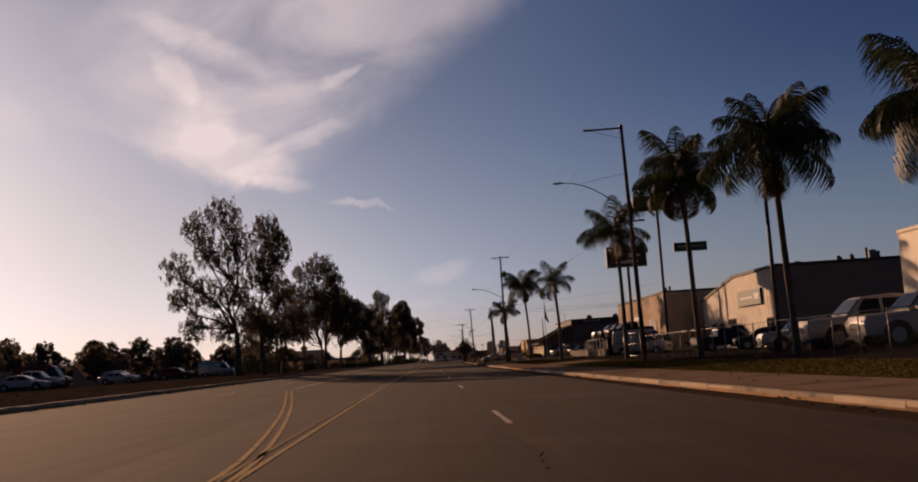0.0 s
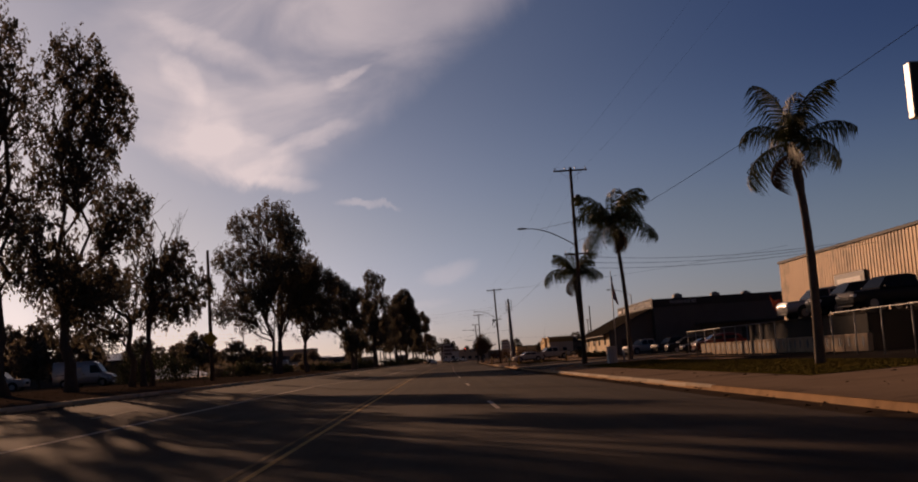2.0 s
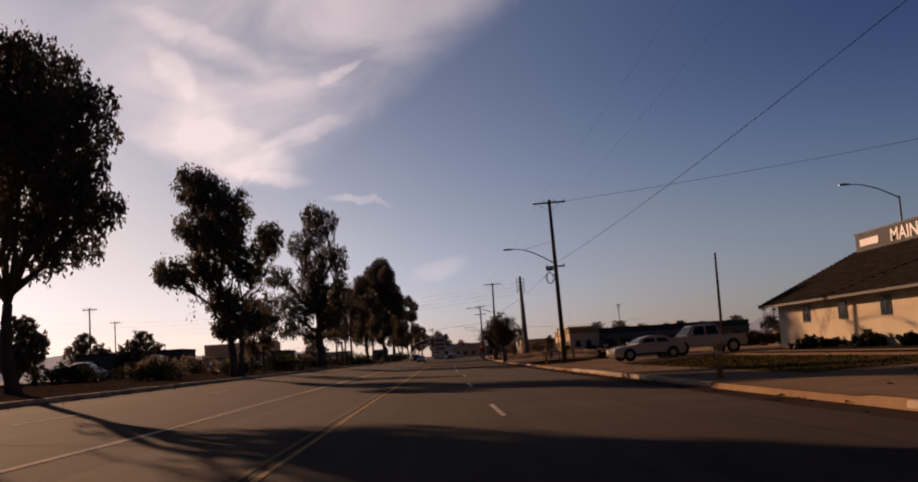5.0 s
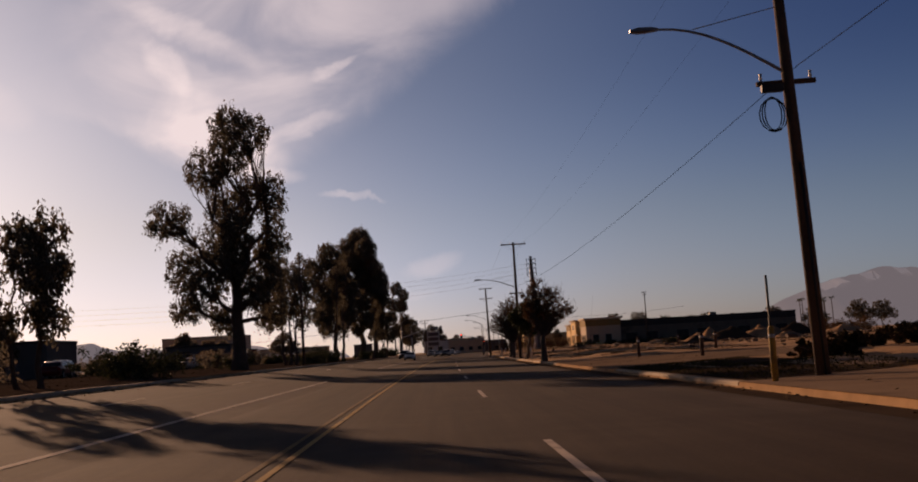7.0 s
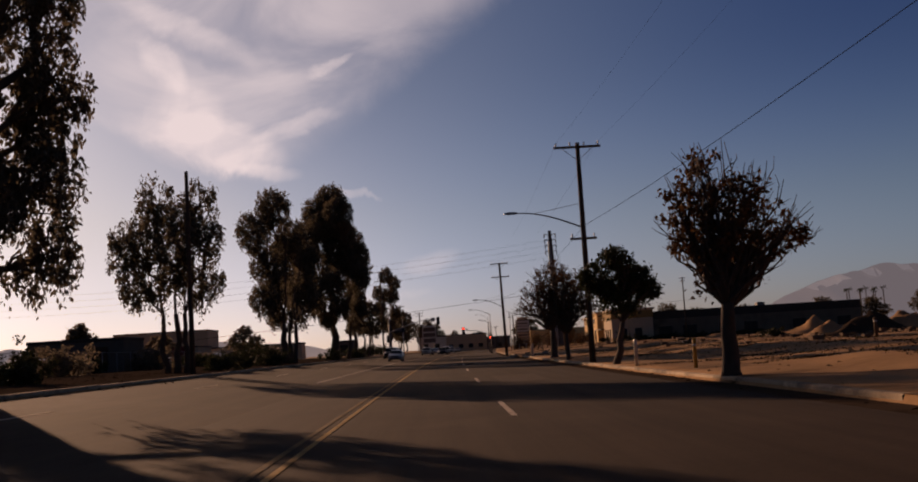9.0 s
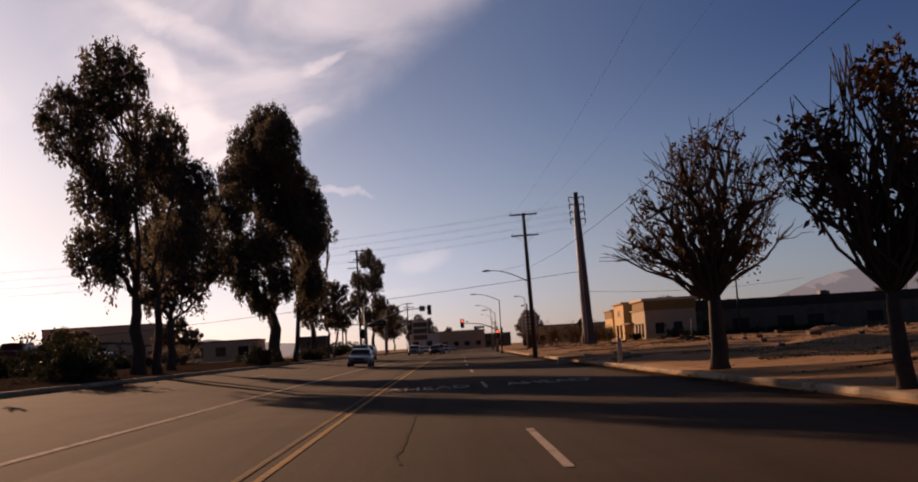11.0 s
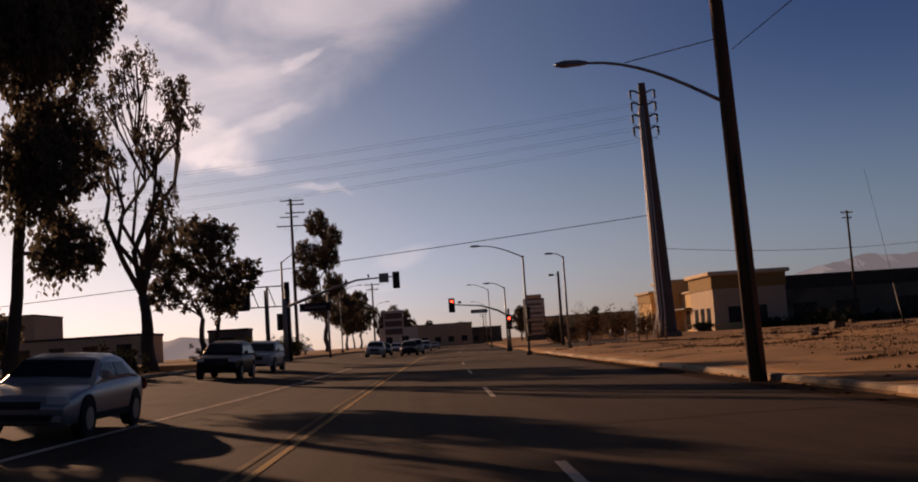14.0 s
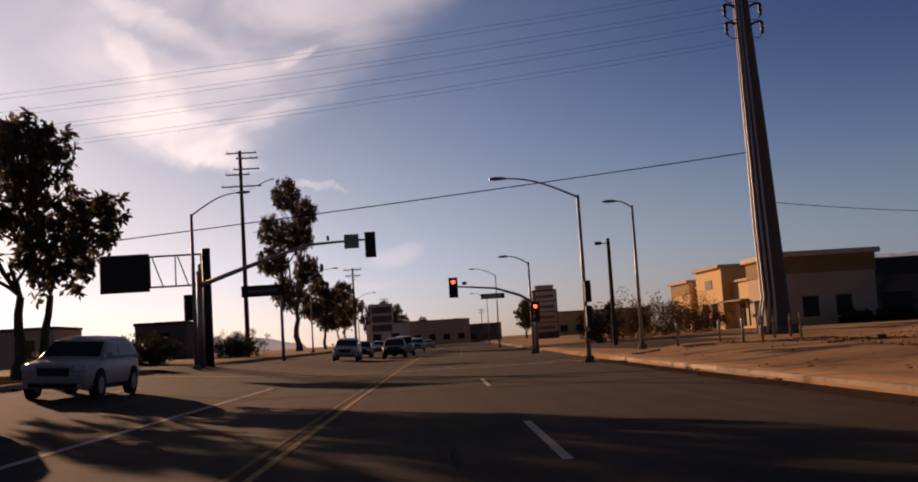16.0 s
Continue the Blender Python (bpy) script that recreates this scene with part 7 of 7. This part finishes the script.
def wire_fence(x0, y0, x1, y1, h, label, step=2.6):
    """Chain-link: round posts, a top rail and a mesh of thin crossed wires."""
    a, b = Vector((x0, y0, 0)), Vector((x1, y1, 0))
    L = (b - a).length
    th = thing("wire_fence", x0, y0, ground_z(x0, y0), math.degrees(math.atan2(y1 - y0, x1 - x0)), label, "fence")
    n = max(1, int(L / step))
    for i in range(n + 1):
        s = L * i / n
        zz = ground_z(*(a.lerp(b, i / n)).xy) - th.location.z
        tube("post", [(s, 0, zz - 0.1), (s, 0, zz + h)], 0.03, GALV, th, 6)
    tube("top_rail", [(0, 0, h - 0.02), (L, 0, h - 0.02)], 0.02, GALV, th, 5)
    v, f = [], []
    d = 0.3
    m = int((L + h) / d)
    for i in range(m):
        for s in (1, -1):
            xa = i * d - (h if s > 0 else 0)
            p, q = Vector((xa, 0, 0.05)), Vector((xa + s * (h - 0.07), 0, h - 0.02))
            if s < 0:
                p, q = Vector((i * d, 0, 0.05)), Vector((i * d - (h - 0.07), 0, h - 0.02))
            lo, hi = (p, q) if p.x < q.x else (q, p)
            if hi.x < 0 or lo.x > L:
                continue
            if lo.x < 0:
                lo = lo.lerp(hi, -lo.x / (hi.x - lo.x))
            if hi.x > L:
                hi = lo.lerp(hi, (L - lo.x) / (hi.x - lo.x))
            base = len(v)
            w = 0.0035
            v += [lo + Vector((0, 0, -w)), hi + Vector((0, 0, -w)), hi + Vector((0, 0, w)), lo + Vector((0, 0, w))]
            f.append((base, base + 1, base + 2, base + 3))
    me = new("wire_mesh", mesh_of("wire_mesh", v, f, RUBBER))
    me.parent = th
    tagged(me, kind="stuff")
    return th


wire_fence(16.2, 30.0, 15.6, 84.0, 1.7, "grey chain-link fence along the rental lot")
wire_fence(15.4, 100.0, 15.9, 118.0, 1.9, "grey chain-link fence beside the lot gate")
wire_fence(15.8, 126.0, 16.0, 147.5, 1.8, "grey chain-link fence along the yard")
wire_fence(-31.0, 330.0, -29.5, 452.0, 1.8, "dark chain-link fence behind the verge", 4.0)
gate = thing("lot_gate", 15.6, 84.2, ground_z(15.6, 84.2), 90, "grey steel tube gate with a small sign at the lot drive", "gate")
for z in (0.15, 1.1, 2.0):
    tube("rail", [(0, 0, z), (7.6, 0, z)], 0.035, GALV, gate, 6)
for s in (0, 3.8, 7.6):
    tube("upright", [(s, 0, 0), (s, 0, 2.1)], 0.05, GALV, gate, 6)
part("notice", bx(7.3, 7.7, 0.05, 0.07, 1.35, 1.75), SIGN_FACE, gate)
# pale pierced barrier wall in front of the parked pickups
bar = thing("barrier_wall", 18.2, 119.5, ground_z(18.2, 119.5), 0, "pale precast barrier wall with dark oval holes", "barrier")
for k in range(11):
    y0 = k * 3.0
    p = part("barrier_unit", bx(-0.12, 0.12, y0 + 0.02, y0 + 2.96, 0, 0.85, 0.03), BARRIER, bar)
    for j in range(3):
        bm = bmesh.new()
        cyy = y0 + 0.6 + 0.9 * j
        ring = [bm.verts.new((-0.128, cyy + 0.17 * math.cos(a), 0.48 + 0.26 * math.sin(a))) for a in [i * 6.2832 / 12 for i in range(12)]]
        back = [bm.verts.new((-0.118, v.co.y, v.co.z)) for v in ring]
        bm.faces.new(ring)
        bm.faces.new(back[::-1])
        for i in range(12):
            bm.faces.new((ring[i], back[i], back[(i + 1) % 12], ring[(i + 1) % 12]))
        bmesh.ops.recalc_face_normals(bm, faces=bm.faces)
        part("hole", bm, PAINT_DARK, p)


def bollard(x, y, h, mat, label, r=0.09):
    th = thing("bollard", x, y, ground_z(x, y), rng.uniform(0, 90), label, "bollard", "roadside posts")
    tube("post", [(0, 0, -0.1), (0, 0, h - 0.06), (0, 0, h)], [r, r, r * 0.6], mat, th, 8)
    tube("band", [(0, 0, h - 0.28), (0, 0, h - 0.2)], r + 0.006, SIGN_FACE, th, 8)
    return th


bollard(5.8, 182.4, 1.3, POST_YELLOW, "weathered tan wooden post at the drive corner", 0.085)
bollard(5.6, 197.5, 1.0, POST_YELLOW, "weathered tan wooden post at the drive corner")
bollard(11.0, 184.0, 1.1, POST_YELLOW, "weathered tan wooden post on the grass")
bollard(10.9, 145.4, 0.9, PAINT_WHITE, "short white marker post on the verge", 0.07)
bollard(5.35, 245.6, 1.3, POST_YELLOW, "bright yellow post beside the utility pole", 0.08)
bollard(5.9, 314.2, 1.1, PAINT_WHITE, "pale leaning marker post on the kerb", 0.07)
bollard(6.4, 306.5, 1.0, POST_YELLOW, "dull marker post behind the kerb", 0.07)
bollard(6.6, 366.3, 1.1, PAINT_WHITE, "pale marker post beside the drive", 0.1)
for x, y in ((11.0, 274.5), (9.8, 285.0), (12.4, 262.0), (18.5, 300.0), (22.6, 330.0)):
    bollard(x, y, 1.2, WOOD_POLE, "dark wooden stump post on the empty lot", 0.1)
sp = thing("sign_post", 6.9, 250.5, ground_z(6.9, 250.5), 0, "thin dark steel sign post beside the pole", "post")
tube("post", [(0, 0, -0.1), (0, 0, 2.7)], 0.035, DARK_STEEL, sp, 6)
ub = thing("utility_box", 10.3, 147.0, ground_z(10.3, 147), 8, "pale green-grey cable pedestal on the verge", "utility box")
part("cabinet", bx(-0.32, 0.32, -0.25, 0.25, 0, 1.15, 0.04), PALE_STEEL, ub)
part("lid", bx(-0.36, 0.36, -0.29, 0.29, 1.154, 1.25, 0.03), PALE_STEEL, ub)
part("door_seam", bx(-0.005, 0.005, -0.262, -0.252, 0.1, 1.05), DARK_STEEL, ub)
hy = thing("fire_hydrant", 8.2, 182.6, ground_z(8.2, 182.6), 0, "small pale fire hydrant on the verge", "hydrant")
hy.matrix_basis = hy.matrix_basis @ Matrix.Scale(0.75, 4)
tube("barrel", [(0, 0, 0), (0, 0, 0.08), (0, 0, 0.1), (0, 0, 0.62), (0, 0, 0.72), (0, 0, 0.8)], [0.17, 0.17, 0.11, 0.11, 0.14, 0.04], POST_YELLOW, hy, 10)
tube("outlet", [(-0.2, 0, 0.45), (0.2, 0, 0.45)], 0.06, POST_YELLOW, hy, 8)
for x, y in ((17.6, 463.0), (18.6, 463.6), (15.8, 462.0), (14.6, 461.6), (16.9, 462.6), (13.6, 465.0), (19.4, 464.4)):
    bollard(x, y, 1.15, BARRIER if x > 16 else GALV, "pale guard post around the steel pole", 0.06)
for x, y, turn, w in ((5.7, 379.0, 20, 0.5), (7.4, 380.5, -35, 0.42), (8.8, 376.8, 65, 0.6), (6.6, 386.0, 10, 0.35), (9.6, 383.0, 40, 0.45)):
    cb = thing("concrete_block", x, y, ground_z(x, y), turn, "broken pale lump of kerb concrete in the drive mouth", "rubble", "broken kerb lumps")
    bm = bx(-w / 2, w / 2, -w * 0.35, w * 0.35, -0.05, 0.26, 0.04)
    for v in bm.verts:
        v.co += Vector((rng.uniform(-0.05, 0.05), rng.uniform(-0.05, 0.05), rng.uniform(-0.03, 0.03)))
    part("lump", bm, RED_KERB, cb)


def bush(x, y, w, h, mat, label, seed, leaf=0.16, group="bushes"):
    rnd = random.Random(seed)
    th = thing("bush", x, y, ground_z(x, y) + (lot_bumps(x - cx(y), y) if x - cx(y) > 10.6 else 0), 0, label, "bush", group)
    clumps = [(rnd.gauss(0, w * 0.26), rnd.gauss(0, w * 0.26), abs(rnd.gauss(h * 0.35, h * 0.22)), h * 0.2) for k in range(int(40 + 14 * w))]
    v, f = leaf_cloud(clumps, 44, leaf, -0.2, seed, 0.35)
    me = bpy.data.meshes.new("foliage")
    me.from_pydata(v.tolist(), [], f.tolist())
    me.materials.append(mat)
    fo = new("foliage", me)
    fo.parent = th
    tv, tf = [], []
    for k in range(7):
        limb(wander((rnd.uniform(-0.1, 0.1), rnd.uniform(-0.1, 0.1), -0.05), (rnd.gauss(0, w * 0.3), rnd.gauss(0, w * 0.3), h * rnd.uniform(0.5, 0.9)), rnd, 0.1, 4), 0.03, 0.01, tv, tf, 4)
    st = new("stem", mesh_of("stem", tv, tf, BARK))
    st.parent = th


RUSTY = surface("rusty_bush", (0.13, 0.066, 0.026), (0.08, 0.046, 0.022), 0.8, 0.6, 5, 0, spread=1.35, see=0.25)
for k, (x, y, w, h) in enumerate(((18.9, 228.0, 1.2, 0.7), (18.9, 224.5, 1.0, 0.6), (18.9, 219.5, 1.4, 0.8), (18.9, 214.5, 1.2, 0.6), (18.8, 211.0, 1.2, 0.7), (17.9, 225.5, 0.9, 0.5))):
    bush(x, y, w, h, BUSH, "dark clipped shrub against the office wall", 200 + k)
for k, (x, y, w, h) in enumerate(((-16.8, 366.0, 3.0, 1.9), (-19.5, 372.0, 3.4, 2.4), (-14.8, 404.0, 2.6, 1.7), (-17.0, 352.0, 2.2, 1.4), (-19.0, 280.0, 3.6, 2.2), (-21.0, 286.0, 3.0, 1.8), (-24.5, 190.0, 3.4, 2.0), (-29.0, 178.0, 5.0, 3.4), (-31.0, 170.0, 5.0, 3.8), (-20.5, 318.0, 2.6, 1.6), (-22.0, 240.0, 3.0, 1.7), (-20.0, 258.0, 2.6, 1.4), (-17.0, 344.0, 2.4, 1.3), (-14.0, 434.0, 2.4, 1.3), (-15.0, 482.0, 4.0, 2.2), (-18.0, 486.0, 4.0, 2.0), (-14.0, 510.0, 4.0, 2.2), (-17.0, 528.0, 5.0, 2.6))):
    bush(x, y, w, h, BUSH, "dark dusty bush on the verge", 230 + k, 0.15)
for k in range(18):
    bush(-29.5 + 2.5 * math.sin(k * 2.1), 198 + k * 14.6 + 4 * math.cos(k * 1.7), 4.2 + math.sin(k), 1.9 + 0.5 * math.sin(k * 3.3), BUSH if k % 2 else HAZED_LEAF, "shrub along the fence of the car lots, some in hazed leaf colour", 520 + k, 0.17)
for k, (x, y, w, h) in enumerate(((62, 400, 6, 2.6), (70, 408, 7, 3.0), (56, 392, 5, 2.0), (78, 420, 7, 3.0), (34, 470, 3, 1.8), (38.5, 521.0, 2.4, 1.6), (47, 521.0, 2.6, 1.4), (55, 524, 3, 1.5), (33, 380, 2.0, 1.2), (16.5, 500, 3.0, 3.2), (20.5, 506, 4.0, 4.2), (25, 512, 4.0, 4.0), (30, 520, 4.5, 4.4), (34, 528, 3.5, 3.6))):
    bush(x, y, w, h, RUSTY if (k < 4 or k > 8) else BUSH, "rust-coloured bush beside the lot" if (k < 4 or k > 8) else "dark bush beside the shops", 260 + k, 0.15)


for k, (x, y, w, h) in enumerate(((12.5, 262, 2.2, 0.6), (15.0, 266, 2.6, 0.8), (19.0, 268, 3.0, 0.9), (23.0, 262, 3.2, 1.2), (28.0, 270, 3.6, 1.4), (33.0, 276, 4.0, 1.6), (38.0, 282, 4.0, 1.8), (44.0, 290, 4.5, 2.0), (50.0, 300, 5.0, 2.2), (26.0, 284, 2.6, 0.8), (35.0, 296, 3.2, 1.0))):
    bush(x, y, w, h, SCRUB, "tangled dark dry brush on the lot corner", 590 + k, 0.15)
for k in range(9):
    bush(48.5 + k * 3.4, 521.5, 3.6, 1.3, BUSH, "dark clipped hedge shrub before the shops", 560 + k, 0.14)


def mound(x, y, w, d, h, mat, seed, label):
    rnd = random.Random(seed)
    n = 22
    rows = []
    for i in range(n + 1):
        row = []
        for j in range(n + 1):
            u, v = i / n * 2 - 1, j / n * 2 - 1
            r = math.sqrt(u * u + v * v)
            z = max(0.0, 1 - r) ** 1.1
            z *= 1 + 0.5 * noise.noise(Vector((u * 2.2 + seed, v * 2.2, 1.3))) + 0.25 * noise.noise(Vector((u * 6 + seed, v * 6, 4.1)))
            row.append((v * w / 2, u * d / 2, h * z - 0.06))
        rows.append(row)
    th = tagged(new("dirt_mound", loft("dirt_mound", rows, mat, True)), label, "dirt mound", "mounds on the empty lot")
    th.matrix_basis = pose(x, y, ground_z(x, y) + lot_bumps(x - cx(y), y) * 0.5, 0, 0, rnd.uniform(-40, 40))


for k, (x, y, w, d, h) in enumerate(((40, 372, 9, 7, 2.0), (47, 380, 10, 8, 2.3), (34, 366, 7, 6, 1.3), (54, 386, 10, 8, 2.0), (43, 395, 9, 8, 1.8), (61, 384, 9, 7, 1.7), (30, 352, 6, 5, 0.9), (52, 330, 8, 6, 1.5), (46, 318, 8, 7, 1.2), (60, 322, 9, 7, 2.0), (36, 335, 6, 4, 0.8), (66, 340, 10, 8, 2.4), (26, 432, 6, 4, 0.5), (44, 440, 8, 6, 0.8))):
    mound(x, y, w, d, h, DIRT if k % 3 else DIRT_DARK, 300 + k, "heap of bare brown earth on the empty lot")
# rubble strewn over the lot
rv, rf2 = [], []
for k in range(520):
    o, y = rng.uniform(18, 64), rng.uniform(250, 470)
    if rng.random() < 0.5:
        o, y = rng.gauss(46, 10), rng.gauss(350, 30)
    p = at(o, y, lot_bumps(o, y) + 0.05)
    s = rng.uniform(0.06, 0.3) * (1.8 if rng.random() < 0.08 else 1)
    b = len(rv)
    c = [Vector((rng.uniform(0.6, 1) * sx * s, rng.uniform(0.6, 1) * sy * s, rng.uniform(0.4, 0.9) * sz * s)) for sx in (-1, 1) for sy in (-1, 1) for sz in (-0.4, 1)]
    rv += [p + q for q in c]
    rf2 += [(b, b + 1, b + 3, b + 2), (b + 4, b + 6, b + 7, b + 5), (b, b + 4, b + 5, b + 1), (b + 2, b + 3, b + 7, b + 6), (b + 1, b + 5, b + 7, b + 3), (b, b + 2, b + 6, b + 4)]
tagged(new("rubble", mesh_of("rubble", rv, rf2, ROCK)), "broken stones and rubble strewn over the empty lot", "rubble", kind="stuff")

# ---------------------------------------------------------------- distance
for k, (x, y, h) in enumerate(((-92, 212, 9), (-84, 204, 10), (-70, 214, 8.5), (-62, 216, 9), (-55, 226, 8), (-48, 232, 7), (-44, 250, 8), (-40, 262, 6.5), (-60, 300, 8), (-48, 330, 7), (-70, 370, 9), (-44, 398, 6), (-40, 486, 7.5), (-52, 470, 6), (-66, 520, 8), (-110, 240, 10), (-100, 300, 9), (-78, 150, 7), (-70, 160, 8), (-64, 170, 7.5), (-84, 168, 8), (-92, 180, 9), (-76, 186, 8), (-58, 184, 7), (-50, 196, 8), (-98, 196, 9.5), (-66, 202, 8.5), (-56, 172, 6.5))):
    gum_tree("far_tree", x, y, [(0, h * 0.80, h * 0.24, h * 0.2), (-h * 0.24, h * 0.55, h * 0.26, h * 0.24), (h * 0.26, h * 0.52, h * 0.25, h * 0.24), (0, h * 0.36, h * 0.32, h * 0.22)], ((0, 0.2),), 400 + k, 0.7, leaf=0.4, label="brown tree across the car lots, haze put into its leaf colour", group="far trees", droop=0.6, mat=HAZED_LEAF)
for k in range(20):
    x, y = 62 + k * 9 + rng.uniform(-4, 4), (588 if k < 7 else 552) + rng.uniform(-8, 20)
    h = rng.uniform(8.6, 12.0)
    gum_tree("far_tree", x, y, [(0, h * 0.78, h * 0.3, h * 0.2), (-h * 0.2, h * 0.55, h * 0.3, h * 0.24), (h * 0.25, h * 0.5, h * 0.3, h * 0.24)], ((0, 0.2),), 430 + k, 0.5, leaf=0.49, label="dark tree behind the row of shops", group="far trees", droop=0.6)


def far_palm(x, y, h, seed):
    """A tall thin palm on the skyline: bare trunk and a small drooping head."""
    rnd = random.Random(seed)
    th = thing("palm_tree", x, y, 0.45, 0, "tall thin palm far off on the skyline", "palm tree", "skyline palms")
    tube("trunk", [(0, 0, -0.2), (0.1, 0, h * 0.5), (0, 0, h)], [0.22, 0.17, 0.15], PALM_BARK, th, 6)
    v, f = [], []
    for k in range(16):
        a, up = rnd.uniform(0, 6.283), rnd.uniform(-0.5, 1.0)
        d = Vector((math.cos(a), math.sin(a), 0))
        q = Vector((-d.y, d.x, 0)) * 0.14
        p0, p1, p2 = Vector((0, 0, h)), Vector((0, 0, h + up * 0.7)) + d * 0.9, Vector((0, 0, h + up * 0.7 - 0.8)) + d * 1.5
        b = len(v)
        v += [p0 - q * 0.4, p0 + q * 0.4, p1 + q, p1 - q, p2]
        f += [(b, b + 1, b + 2, b + 3), (b + 3, b + 2, b + 4)]
    hd = new("crown", mesh_of("crown", v, f, PALM_LEAF))
    hd.parent = th


for k in range(8):
    far_palm(137 + k * 1.7, 620 + 3 * math.sin(k * 2.3), 12.2 + 0.5 * math.sin(k * 1.9), 700 + k)
# mountains: a long ridge far off with snow on its crests
def ridge(name, x0, x1, y, h0, mat, seed, label, peak=None):
    rows = []
    n = 160
    base, crest = [], []
    for i in range(n + 1):
        s = i / n
        x = x0 + (x1 - x0) * s
        h = h0 * (0.55 + 0.6 * abs(noise.noise(Vector((s * 5.0, seed, 0)))) + 0.35 * noise.noise(Vector((s * 17.0, seed, 2))) + 0.12 * noise.noise(Vector((s * 60, seed, 5))))
        if peak:
            u = max(0.0, min(1.0, (x - 900) / 560.0))
            h = h0 * (0.04 + 0.96 * u * u * (3 - 2 * u)) * (0.93 + 0.16 * noise.noise(Vector((s * 26.0, seed, 0))) + 0.07 * noise.noise(Vector((s * 80.0, seed, 3))))
        h *= math.sin(math.pi * min(1, max(0, s))) ** 0.35
        base.append((x, y - 500, -5))
        crest.append((x, y, h))
    mid = [(a[0], y - 220, c[2] * (0.55 + 0.18 * noise.noise(Vector((a[0] * 0.01, seed, 1))))) for a, c in zip(base, crest)]
    ob = new(name, loft(name, [base, mid, crest], mat, True))
    tagged(ob, label, "mountains", kind="structure")
    return crest


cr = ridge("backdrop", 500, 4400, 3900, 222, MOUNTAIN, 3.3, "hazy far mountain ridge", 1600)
snow_rng = random.Random(12)
high = [i for i, (x, y, z) in enumerate(cr) if z > 120]
for k in range(18):
    i = snow_rng.choice(high[:-4])
    n = snow_rng.randint(2, 4)
    top = [(x, y - 12, z * snow_rng.uniform(0.96, 1.0)) for x, y, z in cr[i:i + n + 1]]
    foot = [(x + snow_rng.uniform(-14, 14), y - 90, z * snow_rng.uniform(0.80, 0.92)) for x, y, z in cr[i:i + n + 1]]
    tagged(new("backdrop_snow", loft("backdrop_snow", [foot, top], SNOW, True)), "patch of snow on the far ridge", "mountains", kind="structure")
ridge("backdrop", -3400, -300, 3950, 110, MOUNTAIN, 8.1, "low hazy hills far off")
